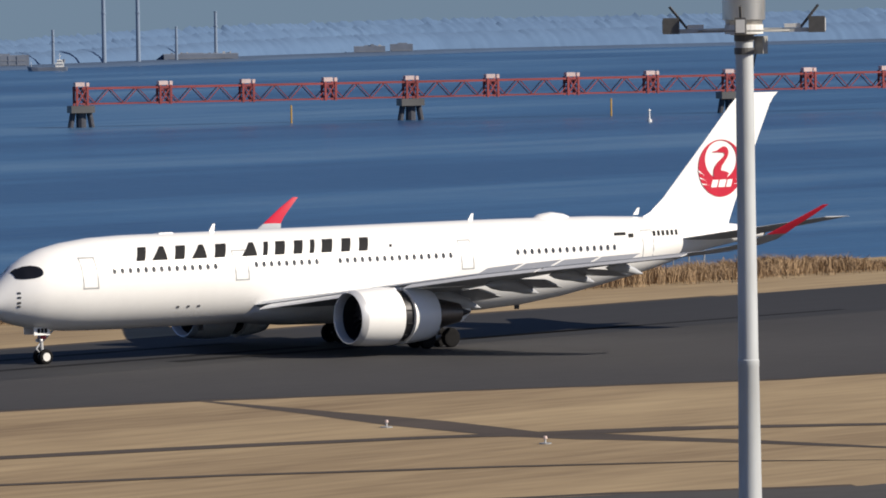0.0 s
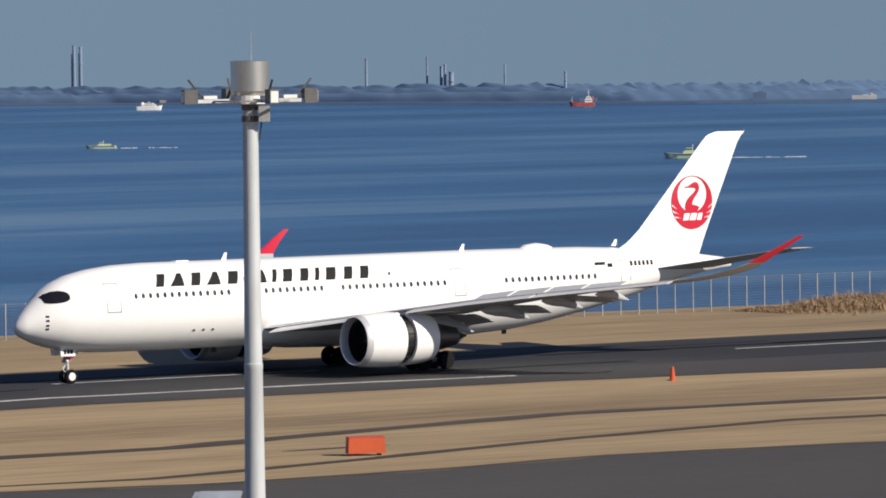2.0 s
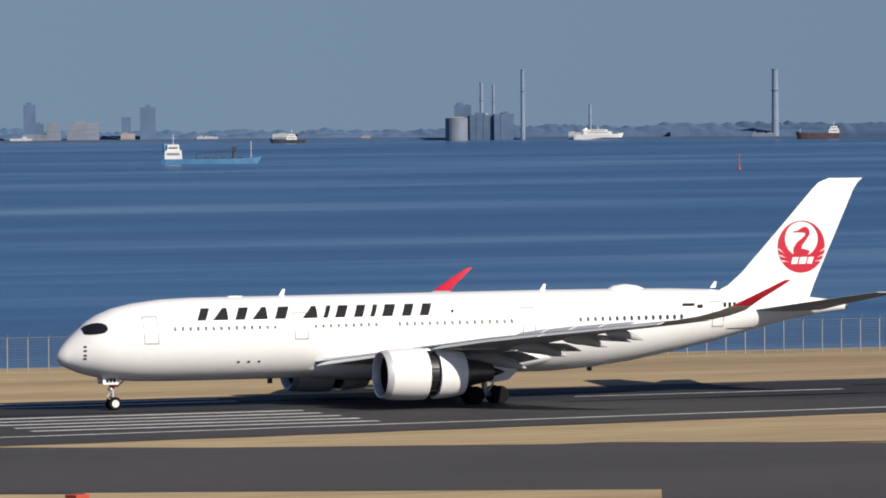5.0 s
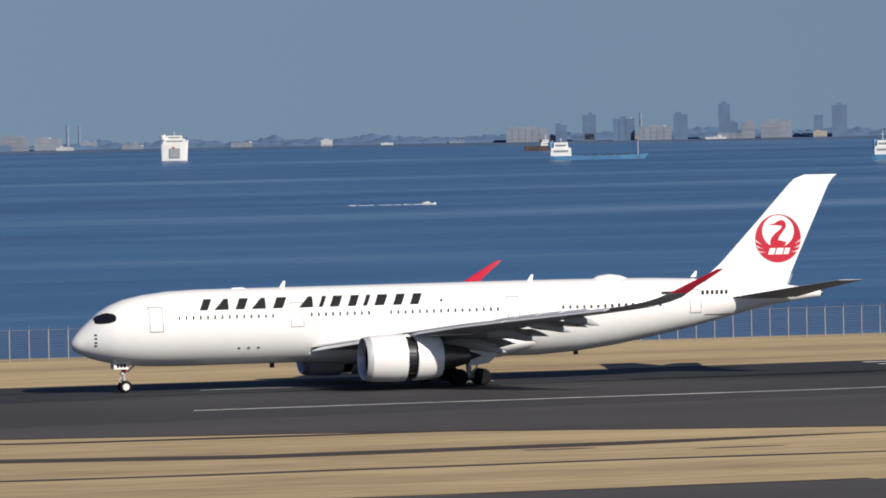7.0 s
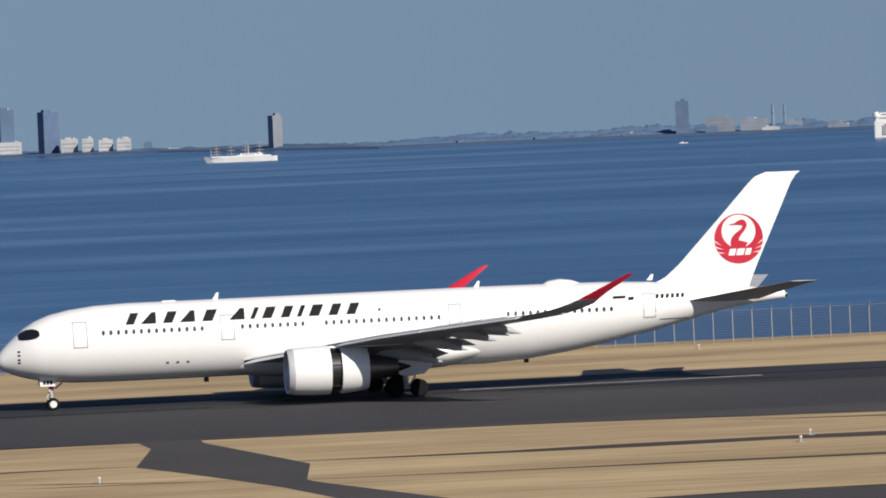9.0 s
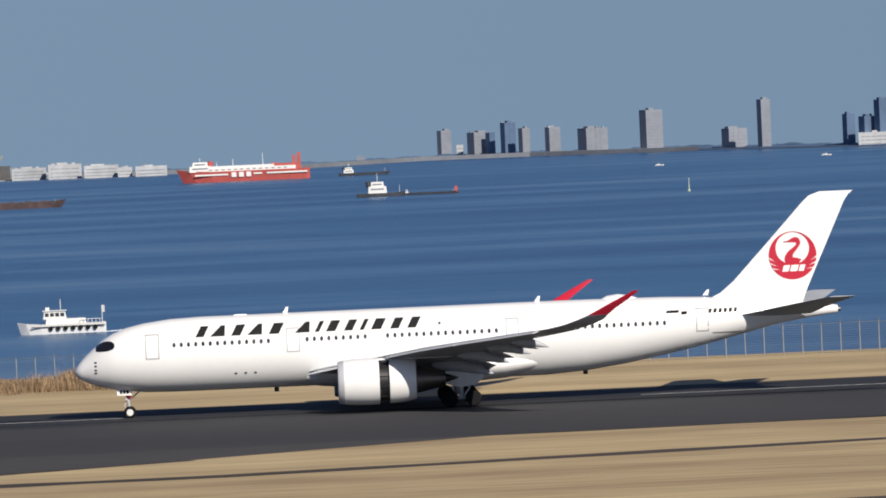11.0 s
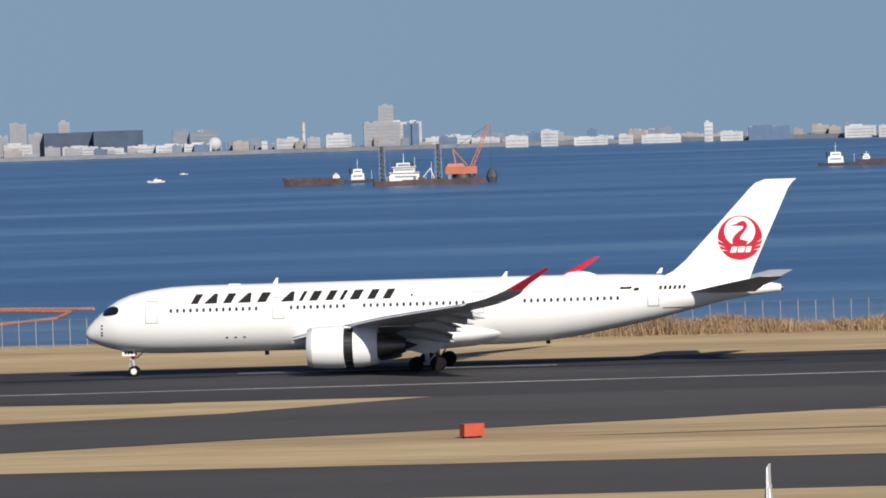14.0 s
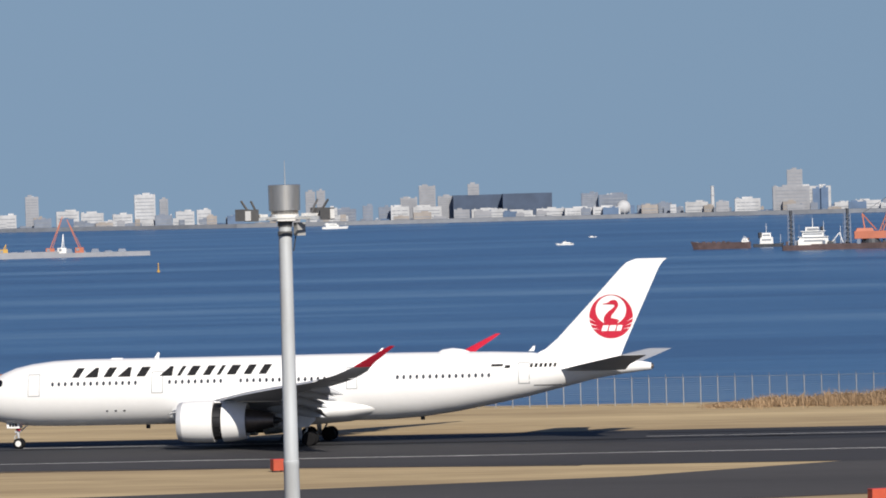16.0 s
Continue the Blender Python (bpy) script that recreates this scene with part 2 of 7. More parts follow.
M["earth"] = material("dark_bare_earth", (0.050, 0.037, 0.029), 0.95, vary=0.3, grain=1.0, patch=0.1, axes=(0.3, 1, 1))
M["orange"] = material("orange_marker_paint", (0.52, 0.085, 0.025), 0.6, vary=0.1)
M["boxred"] = material("weathered_red_orange_paint", (0.40, 0.062, 0.026), 0.65, vary=0.2, grain=2.0)
M["signred"] = material("faded_red_panel", (0.55, 0.06, 0.05), 0.5, vary=0.15)
M["galv"] = material("galvanised_steel", (0.46, 0.48, 0.49), 0.42, metal=0.55, vary=0.16, grain=6, patch=0.6)
M["rust"] = material("stained_galvanised_mast", (0.60, 0.645, 0.68), 0.5, metal=0.1, grain=2.5, patch=0.5, axes=(1, 1, 0.2), second=(0.44, 0.455, 0.46))
M["bright"] = material("brushed_steel_drum", (0.66, 0.64, 0.60), 0.32, metal=0.85, vary=0.1, axes=(3, 3, 0.5))
M["lampdark"] = material("dark_lamp_housing", (0.10, 0.10, 0.10), 0.5, vary=0.25, grain=6)
M["lampgrey"] = material("lamp_housing_grey", (0.30, 0.30, 0.29), 0.5, vary=0.25, grain=6)
M["fence"] = material("weathered_fence_steel", (0.36, 0.37, 0.37), 0.5, metal=0.3, vary=0.15)
M["blue"] = material("deep_blue_tail_paint", (0.008, 0.026, 0.115), 0.35, vary=0.15, patch=0.3, coat=0.3)
M["midblue"] = material("bright_blue_tail_paint", (0.014, 0.07, 0.215), 0.35, vary=0.1, coat=0.3)
M["greytail"] = material("light_grey_tail_paint", (0.60, 0.61, 0.62), 0.35, vary=0.06)
# fin edge grey, darkened and blued: shade and reflected sky put into the colour
M["edgegrey"] = material("sky_tinted_fin_edge", (0.30, 0.345, 0.41), 0.45, vary=0.08)
M["pierred"] = material("red_truss_paint", (0.27, 0.05, 0.05), 0.7, vary=0.25, patch=0.1)
M["piercap"] = material("pale_pier_cap", (0.62, 0.50, 0.48), 0.7, vary=0.15)
M["pile"] = material("dark_pile_steel", (0.045, 0.05, 0.065), 0.8, vary=0.3)
# far land and trees: distance haze is put into the blue of these colours
M["shore"] = material("haze_tinted_shore", (0.060, 0.108, 0.190), 0.95, grain=0.12, patch=0.02, second=(0.042, 0.080, 0.150))
M["tree"] = material("haze_tinted_trees", (0.090, 0.160, 0.275), 0.95, grain=0.25, patch=0.03, second=(0.076, 0.138, 0.245))
# concrete, grey, slate and steel tones below have distance haze mixed into them
M["concrete"] = material("haze_tinted_pale_concrete", (0.27, 0.28, 0.305), 0.8, vary=0.12, grain=0.4, patch=0.05)
M["haze"] = material("haze_tinted_concrete", (0.225, 0.245, 0.285), 0.8, vary=0.14, grain=0.3, patch=0.05)
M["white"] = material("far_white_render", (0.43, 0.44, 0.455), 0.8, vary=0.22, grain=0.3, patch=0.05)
M["grey"] = material("haze_tinted_grey_cladding", (0.175, 0.205, 0.26), 0.8, vary=0.2, grain=0.3, patch=0.05)
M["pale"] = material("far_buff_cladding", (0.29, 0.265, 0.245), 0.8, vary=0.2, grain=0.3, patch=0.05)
M["slate"] = material("haze_tinted_glass_facade", (0.085, 0.14, 0.235), 0.6, vary=0.2, grain=0.3, patch=0.05)
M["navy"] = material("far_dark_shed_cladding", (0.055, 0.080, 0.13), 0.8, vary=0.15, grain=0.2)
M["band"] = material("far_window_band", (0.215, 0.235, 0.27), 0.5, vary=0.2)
M["steel"] = material("haze_tinted_chimney_steel", (0.19, 0.25, 0.34), 0.8, vary=0.15)
M["hullred"] = material("red_ship_hull", (0.45, 0.085, 0.07), 0.6, vary=0.15, grain=0.5)
# red of the far tanker and gantries, dulled to carry distance haze
M["hazered"] = material("haze_tinted_red_steel", (0.36, 0.13, 0.125), 0.7, vary=0.15, grain=0.4)
M["quay"] = material("weathered_quay_wall", (0.185, 0.20, 0.225), 0.9, vary=0.2, grain=0.3, patch=0.03)
M["hullblue"] = material("blue_ship_hull", (0.10, 0.26, 0.45), 0.6, vary=0.15)
M["hulldark"] = material("dark_ship_hull", (0.045, 0.05, 0.06), 0.6, vary=0.25)
M["shipwhite"] = material("white_ship_paint", (0.72, 0.72, 0.70), 0.5, vary=0.08)
M["barge"] = material("rusty_barge_steel", (0.085, 0.055, 0.055), 0.8, vary=0.35, grain=0.6)
M["cranered"] = material("orange_red_crane_paint", (0.43, 0.135, 0.075), 0.6, vary=0.15)
M["green"] = material("pale_green_boat_paint", (0.42, 0.50, 0.36), 0.6, vary=0.15)
M["foam"] = material("white_wake_foam", (0.62, 0.66, 0.70), 0.8, vary=0.2, grain=1.0)
M["boom"] = material("orange_floating_boom", (0.42, 0.19, 0.13), 0.7, vary=0.2)


def water():
    """The bay: a dark blue body with small waves, and long calm streaks where the wind lies down."""
    m = bpy.data.materials.new("bay_water")
    m.use_nodes = True
    n, l = m.node_tree.nodes, m.node_tree.links
    p = n["Principled BSDF"]
    geo = n.new("ShaderNodeNewGeometry")

    def noise_at(scale, size, detail, turn=0.0):
        mp, tx = n.new("ShaderNodeMapping"), n.new("ShaderNodeTexNoise")
        mp.inputs["Scale"].default_value = scale
        mp.inputs["Rotation"].default_value = (0, 0, turn)
        tx.inputs["Scale"].default_value, tx.inputs["Detail"].default_value = size, detail
        l.new(geo.outputs["Position"], mp.inputs["Vector"])
        l.new(mp.outputs[0], tx.inputs["Vector"])
        return tx.outputs[0]

    streak = noise_at((0.0034, 0.0125, 1), 1.0, 9, 0.35)
    strands = noise_at((0.012, 0.085, 1), 1.0, 7, 0.3)
    blend = n.new("ShaderNodeMath")
    blend.operation = "MULTIPLY_ADD"
    blend.inputs[1].default_value = 0.40
    l.new(strands, blend.inputs[0])
    fall = n.new("ShaderNodeMath")
    fall.operation = "MULTIPLY_ADD"
    fall.inputs[1].default_value, fall.inputs[2].default_value = 1.0, -0.20
    l.new(streak, fall.inputs[0])
    l.new(fall.outputs[0], blend.inputs[2])
    ramp = n.new("ShaderNodeValToRGB")
    r = ramp.color_ramp
    r.elements[0].position, r.elements[0].color = 0.38, (0.0140, 0.066, 0.170, 1)
    r.elements[1].position, r.elements[1].color = 0.74, (0.110, 0.205, 0.325, 1)
    mid = r.elements.new(0.52)
    mid.color = (0.030, 0.106, 0.234, 1)
    l.new(blend.outputs[0], ramp.inputs[0])
    l.new(ramp.outputs[0], p.inputs["Base Color"])
    p.inputs["Roughness"].default_value = 0.28
    p.inputs["IOR"].default_value = 1.33
    p.inputs["Specular IOR Level"].default_value = 0.5
    waves = noise_at((0.12, 0.35, 1), 1.0, 6)
    bump = n.new("ShaderNodeBump")
    bump.inputs["Strength"].default_value, bump.inputs["Distance"].default_value = 1.0, 0.42
    l.new(waves, bump.inputs["Height"])
    l.new(bump.outputs[0], p.inputs["Normal"])
    return m


M["water"] = water()


# ---- mesh helpers ----
class Shape:
    """Gathers vertices and faces of one part."""

    def __init__(self):
        self.v, self.f, self.smooth = [], [], False

    def add(self, verts, faces):
        k = len(self.v)
        self.v += [tuple(p) for p in verts]
        self.f += [tuple(i + k for i in f) for f in faces]
        return self

    def box(self, x, y, z, sx, sy, sz, turn=0.0, taper=1.0):
        """A box with its base centre at x, y, z."""
        c, s = math.cos(turn), math.sin(turn)
        pts = []
        for h, t in ((0, 1.0), (sz, taper)):
            for u, w in ((-1, -1), (1, -1), (1, 1), (-1, 1)):
                px, py = u * sx / 2 * t, w * sy / 2 * t
                pts.append((x + c * px - s * py, y + s * px + c * py, z + h))
        return self.add(pts, [(3, 2, 1, 0), (4, 5, 6, 7), (0, 1, 5, 4), (1, 2, 6, 5), (2, 3, 7, 6), (3, 0, 4, 7)])

    def tube(self, p, q, r0, r1=None, n=12):
        """A round bar from p to q."""
        p, q = Vector(p), Vector(q)
        r1 = r0 if r1 is None else r1
        w = (q - p).normalized()
        u = w.orthogonal().normalized()
        t = w.cross(u)
        ring = [(math.cos(2 * math.pi * i / n), math.sin(2 * math.pi * i / n)) for i in range(n)]
        pts = [p + (u * c + t * s) * r0 for c, s in ring] + [q + (u * c + t * s) * r1 for c, s in ring]
        faces = [(i, (i + 1) % n, n + (i + 1) % n, n + i) for i in range(n)]
        return self.add(pts, faces + [tuple(range(n))[::-1], tuple(range(n, 2 * n))])

    def bar(self, p, q, w):
        """A square bar from p to q."""
        return self.tube(p, q, w * 0.7, n=4)

    def loft(self, rings, caps=True, closed=True):
        """Skins a row of rings with equally many points."""
        n = len(rings[0])
        faces = []
        for k in range(len(rings) - 1):
            for i in range(n if closed else n - 1):
                j = (i + 1) % n
                faces.append((k * n + i, k * n + j, (k + 1) * n + j, (k + 1) * n + i))
        if caps:
            faces += [tuple(range(n))[::-1], tuple((len(rings) - 1) * n + i for i in range(n))]
        return self.add([p for r in rings for p in r], faces)

    def flat(self, outline, z):
        """A level polygon."""
        return self.add([(x, y, z) for x, y in outline], [tuple(range(len(outline)))])

    def mesh(self, name, mat, size=1.0):
        me = bpy.data.meshes.new(name)
        me.from_pydata([(x * size, y * size, z * size) for x, y, z in self.v], [], self.f)
        me.materials.append(M[mat])
        bm = bmesh.new()
        bm.from_mesh(me)
        bmesh.ops.recalc_face_normals(bm, faces=bm.faces)
        bm.to_mesh(me)
        bm.free()
        if self.smooth:
            me.shade_smooth()
            me.set_sharp_from_angle(angle=radians(38))
        return me


def part(name, shape, mat, parent, label="", size=1.0):
    ob = new(name, shape.mesh(name, mat, size))
    ob.parent = parent
    return tagged(ob, label=label)


def thing(name, label, category, x=0.0, y=0.0, z=0.0, turn=0.0, group=""):
    ob = new(name)
    ob.empty_display_size = 0.5
    ob.matrix_basis = Matrix.Translation((x, y, z)) @ Matrix.Rotation(turn, 4, "Z")
    return tagged(ob, label, category, group)


def structure(name, shape, mat, label):
    return tagged(new(name, shape.mesh(name, mat)), label, kind="structure")


# ---- ground, pavements and water ----
SEA = -5.0
COAST = [(-3000, 690), (-400, 668), (-110, 654), (30, 645), (160, 641), (285, 639), (390, 634), (520, 622), (800, 600), (3000, 430)]
ground = structure("ground", Shape().flat([(-3000, -500), (3000, -500)] + COAST[::-1], 0.0), "grass", "dry straw-coloured winter airfield grass")
bank = Shape()
bank.loft([[(x, y, 0.0) for x, y in COAST], [(x, y + 3, -0.3) for x, y in COAST], [(x, y + 14, SEA - 0.5) for x, y in COAST]], caps=False, closed=False)
structure("sea_wall", bank, "earth", "sloping dark stone sea wall below the airfield")
SHORE = [(-2400, 3300), (-734, 3242), (-595, 3165), (-370, 3172), (-180, 3130), (-60, 3045), (60, 3010), (120, 3130), (171, 3112), (245, 3028), (305, 2862), (370, 2780), (430, 2570), (600, 2552), (800, 2478), (972, 2400), (1075, 2285), (1150, 2150), (1215, 2060), (1275, 1950), (1315, 1850), (1350, 1770), (1400, 1715), (1460, 1690), (1560, 1700), (1680, 1740), (1800, 1760), (2600, 1580)]
structure("water", Shape().flat([(-2400, 300), (2600, 300)] + [(x, y + 30) for x, y in SHORE[::-1]], SEA), "water", "blue bay water with small waves and calm streaks")

RUNWAY_NEAR = [(-1500, 541), (-120, 541), (-88, 539), (-61, 534), (-40, 533), (25, 533), (110, 537), (206, 546), (250, 550.5), (300, 556.5), (330, 560), (345, 562), (362, 561), (378, 560.5), (392, 558.5), (407, 555.5), (425, 550), (440, 542), (455, 533), (480, 528), (1500, 524)]
structure("runway", Shape().flat(RUNWAY_NEAR + [(1500, 592), (-1500, 592)], 0.02), "asphalt", "dark grey asphalt runway with worn white lines")
VERGES = []
structure("rubber_band", Shape().flat([(-1500, 570.5), (1500, 570.5), (1500, 591.5), (-1500, 591.5)], 0.023), "rubber", "dark rubbered middle of the runway")
for k in range(46):
    x, y = -320 + 18 * k + random.uniform(-6, 6), 580 + random.choice((-5.2, -4.4, 4.4, 5.2)) + random.uniform(-1.6, 1.6)
    structure("tyre_mark", Shape().box(x, y, 0.024, random.uniform(20, 48), random.uniform(0.5, 1.3), 0.004), "tyre", "black rubber streak left by landing wheels")

# verges
for pts in ([(24, 532.6), (110, 536.6)], [(206, 545.6), (250, 550.1), (300, 556.1), (330, 559.6), (345, 561.6), (362, 560.6), (378, 560.1), (392, 558.1), (407, 555.1), (425, 549.6), (440, 541.6), (455, 532.6), (480, 527.6)], [(-150, 540.5), (-88, 538.6), (-61, 533.6)], [(-150, 592.6), (200, 592.6), (520, 592.6)],
            [(60, 535.4), (112, 533.4), (159, 521.4), (202, 503.4)], [(22, 519.4), (1, 507.4), (-22, 493.4), (-51, 480.4), (-74, 466.4)], [(-66, 449.6), (20, 445.6), (108, 460.6), (172, 461.6)], [(250, 527), (279, 518.6), (291, 513.6), (303, 507.1), (316, 503.6), (329, 503.6), (342, 505.6), (355, 503.6), (370, 500.6), (383, 497.1), (393, 491.6), (402, 485.6)]):
    n = [(x0 + (x1 - x0) * k / 24, y0 + (y1 - y0) * k / 24 + 0.3 * noise.noise(((x0 + (x1 - x0) * k / 24) * 0.2, 3, 8))) for (x0, y0), (x1, y1) in zip(pts, pts[1:]) for k in range(25)]
    VERGES.append(n)

# rapid exits on both sides of the gap in the edge line, and the parallel taxiway
structure("pavement_exit_east", Shape().flat([(60, 536), (110, 538), (206, 547), (222, 538), (245, 530), (235, 490), (202, 504), (159, 522), (112, 534)], 0.014), "worn", "grey asphalt exit taxiway branching off the runway")
structure("pavement_exit_west", Shape().flat([(45, 535), (-40, 535), (-55, 516), (-70, 509), (-95, 499), (-150, 478), (-150, 440), (-74, 467), (-51, 481), (-22, 494), (1, 508), (22, 520)], 0.014), "worn", "grey asphalt exit taxiway leaving the runway at an angle")
TAXI = [(-800, 450), (-66, 449), (20, 445), (108, 460), (172, 461), (205, 472), (226, 482), (232, 496), (231, 526), (236, 531), (243.8, 532), (251.8, 527.6), (264, 519.4), (279, 518), (291, 513), (303, 506.5), (316, 503), (329, 503), (342, 505), (355, 503), (370, 500), (383, 496.5), (393, 491), (402, 485), (900, 450)]
structure("taxiway", Shape().flat([(-800, 380), (-120, 417), (60, 417), (140, 400), (260, 420), (900, 380)] + TAXI[::-1], 0.010), "worn", "weathered asphalt parallel taxiway")
structure("apron", Shape().flat([(-900, -400), (900, -400), (900, 330), (380, 390), (210, 375), (60, 360), (-300, 350), (-900, 350)], 0.006), "worn", "broad grey asphalt apron")


def strip(name, pts, width, mat, label, z=0.028, taper=0):
    s = Shape()
    left, right = [], []
    for i, (x, y) in enumerate(pts):
        q, r = pts[max(i - 1, 0)], pts[min(i + 1, len(pts) - 1)]
        d = Vector((r[0] - q[0], r[1] - q[1])).normalized()
        w = width * (0.85 + 0.3 * noise.noise((x * 0.3, y, 1.7)))
        if taper:
            w *= max(0.04, min(1.0, i / taper, (len(pts) - 1 - i) / taper))
        left.append((x - d.y * w / 2, y + d.x * w / 2))
        right.append((x + d.y * w / 2, y - d.x * w / 2))
    return structure(name, s.flat(left + right[::-1], z), mat, label)


def fine(pts, step=4.0):
    """More points along a line, with a little wander."""
    out = []
    for (x0, y0), (x1, y1) in zip(pts, pts[1:]):
        n = max(1, int(math.hypot(x1 - x0, y1 - y0) / step))
        for k in range(n):
            t = k / n
            x, y = x0 + (x1 - x0) * t, y0 + (y1 - y0) * t
            out.append((x, y + 0.35 * noise.noise((x * 0.12, y * 0.1, 5.1))))
    return out + [pts[-1]]


DITCHES = [
    ([(-18, 500), (24, 500), (60, 507), (75, 510), (84, 509.5)], 2.8), ([(91, 507), (104, 505.6), (120, 506), (132, 504.5), (147, 500), (170, 500.5), (190, 503)], 3.4),
    ([(280, 527), (300, 526), (314, 526.5), (329, 526.5), (345, 530.5), (360, 534), (378, 533), (393, 529.5), (404, 525), (413, 520.5), (424, 514), (432, 506), (442, 494)], 1.9),
    ([(300, 510.5), (316, 508.5), (331, 512), (348, 517), (366, 520.5), (380, 519), (391, 513), (401, 506), (409, 499), (416, 490)], 1.0),
    ([(427, 552), (424, 541), (420, 528), (417, 518), (419, 506), (420, 492)], 3.0), ([(409, 522.5), (416, 518.5), (425, 513), (436, 503)], 4.2),
    ([(-31, 475), (21, 479)], 0.8), ([(70, 500), (84, 492)], 0.8), ([(89, 489), (104, 488), (121, 486.5), (136, 485), (165, 485), (196, 483)], 1.3), ([(72, 494), (86, 492)], 1.2), ([(121, 527), (138, 521), (160, 519.5), (177, 518.5)], 1.6),
    ([(380, 529), (386, 527.5)], 1.0), ([(352, 533), (360, 533.5)], 0.8),
]
for k, (pts, w) in enumerate(DITCHES):
    strip("ditch", fine(pts), w * 1.3, "earth", "narrow dark bare-earth track through the grass", 0.011 + 0.0045 * (k % 4), 5)
structure("service_road", Shape().flat([(85.4, 542), (89.8, 542), (89.1, 530.6), (91.8, 504), (89.4, 489.3), (89.8, 486.2), (94.2, 466), (97, 455), (91, 455), (88.6, 472), (87.2, 484.1), (85.7, 492.3), (83.5, 503), (82.1, 508.6), (85.3, 527)], 0.013), "worn", "short dark asphalt link road across the grass")
for x, y, w, d in ((-1, 485, 5, 1.0), (165, 497, 5, 1.0), (175, 493, 6, 0.9), (150, 500, 3, 0.7), (-6, 512, 3, 0.7), (88, 500, 3, 1), (335, 520, 7, 0.8), (300, 526, 5, 0.7)):
    structure("bare_patch", Shape().flat([(x + w / 2 * math.cos(k * 0.628), y + d / 2 * math.sin(k * 0.628)) for k in range(10)], 0.012), "earth", "small dark bare patch in the grass")

for pts in VERGES:
    strip("verge", pts, 1.1, "earth", "dark earth verge along the asphalt edge", 0.009)

# paint
for pts in ([(-130, 552.5), (-60, 552.51), (6, 552.5)], [(156, 553.0), (200, 553.3), (240, 556.0), (270, 557.6), (300, 560.5), (330, 565), (348, 568), (366, 567.5), (381, 566)]):
    strip("edge_line", fine(pts), 0.75, "line", "worn white runway edge line", 0.034)
for x0, x1 in ((-172, -150), (-114, -92), (-62, -36), (-5, 17), (55, 77), (114, 136), (163, 185), (262, 282), (303, 322), (356, 376), (410, 430)):
    strip("centre_line", [(x0, 580.3), (x1, 580.3)], 0.6, "line", "worn white runway centre line dash", 0.034)
for y in (559.5, 563.0, 566.5, 570.0, 573.5, 586.5, 590):
    strip("threshold_stripe", [(217, y), (240, y)], 1.1, "line", "broad white painted runway stripe", 0.034)
for k in range(4):
    strip("guide_line", [(249.8 + k * 0.85, 500.5), (260.6 + k * 0.8, 517.0 - k * 0.3)], 0.34, "yellow", "yellow taxiway guide line", 0.022)
structure("red_marking", Shape().flat([(256.0, 506), (261.5, 503.5), (266.5, 513), (261.5, 516)], 0.030), "redpaint", "red painted sign panel on the taxiway")
mk = Shape()
for k in range(3):
    for c in range(4):
        u, w = 0.16 + 0.2 * c, 0.2 + 0.26 * k
        x, y = 256.0 + 5.5 * u + 5 * w, 506 - 2.5 * u + 10 * w
        mk.box(x, y, 0.032, 0.75, 0.9, 0.003)
structure("marking_bars", mk, "line", "rows of pale painted bars on a red panel")


# ---- the airliner ----
SIZE = 0.85
SEC = [(0, 4.2, 0.04, 0.04), (0.12, 4.21, 0.36, 0.34), (0.45, 4.29, 0.76, 0.73), (1.0, 4.45, 1.12, 1.15), (1.7, 4.61, 1.56, 1.61), (2.5, 4.83, 2.0, 2.07), (3.4, 4.99, 2.36, 2.43), (4.6, 5.13, 2.62, 2.75), (6.2, 5.22, 2.85, 3.0), (8.4, 5.32, 3.0, 3.16),
       (11.0, 5.36, 3.02, 3.22), (41.0, 5.36, 3.02, 3.22), (44.5, 5.46, 2.97, 3.10), (48.0, 5.67, 2.82, 2.86), (51.5, 5.96, 2.56, 2.52),
       (55.0, 6.24, 2.18, 2.10), (58.5, 6.50, 1.66, 1.52), (61.5, 6.74, 1.18, 1.04), (64.0, 6.80, 0.78, 0.72), (66.0, 6.80, 0.48, 0.46), (66.8, 6.76, 0.32, 0.34)]


def section(a):
    """Centre height, half width and half height of the hull a metres behind its nose."""
    for s, t in zip(SEC, SEC[1:]):
        if a <= t[0]:
            k = (a - s[0]) / (t[0] - s[0])
            return tuple(s[i] + (t[i] - s[i]) * k for i in (1, 2, 3))
    return SEC[-1][1:]


def skin(a, z, side, off=0.0):
    """The point of the hull's side at height z; off: metres proud of it."""
    c, w, h = section(a)
    u = max(-0.999, min(0.999, (z - c) / h))
    v = math.sqrt(1 - u * u)
    return (a, side * (w * v + off * v), z + off * u)


def decal(outline, side, off=0.012, steps=3):
    """A thin plate laid on the hull: the outline is a quad of (a, z) corners."""
    s = Shape()
    (a0, z0), (a1, z1), (a2, z2), (a3, z3) = outline
    rows = []
    for i in range(steps + 1):
        t = i / steps
        p, q = (a0 + (a3 - a0) * t, z0 + (z3 - z0) * t), (a1 + (a2 - a1) * t, z1 + (z2 - z1) * t)
        rows.append([skin(p[0] + (q[0] - p[0]) * k / steps, p[1] + (q[1] - p[1]) * k / steps, side, off) for k in range(steps + 1)])
    return s.loft(rows, caps=False, closed=False)


def join(shapes):
    out = Shape()
    for s in shapes:
        out.add(s.v, s.f)
    return out


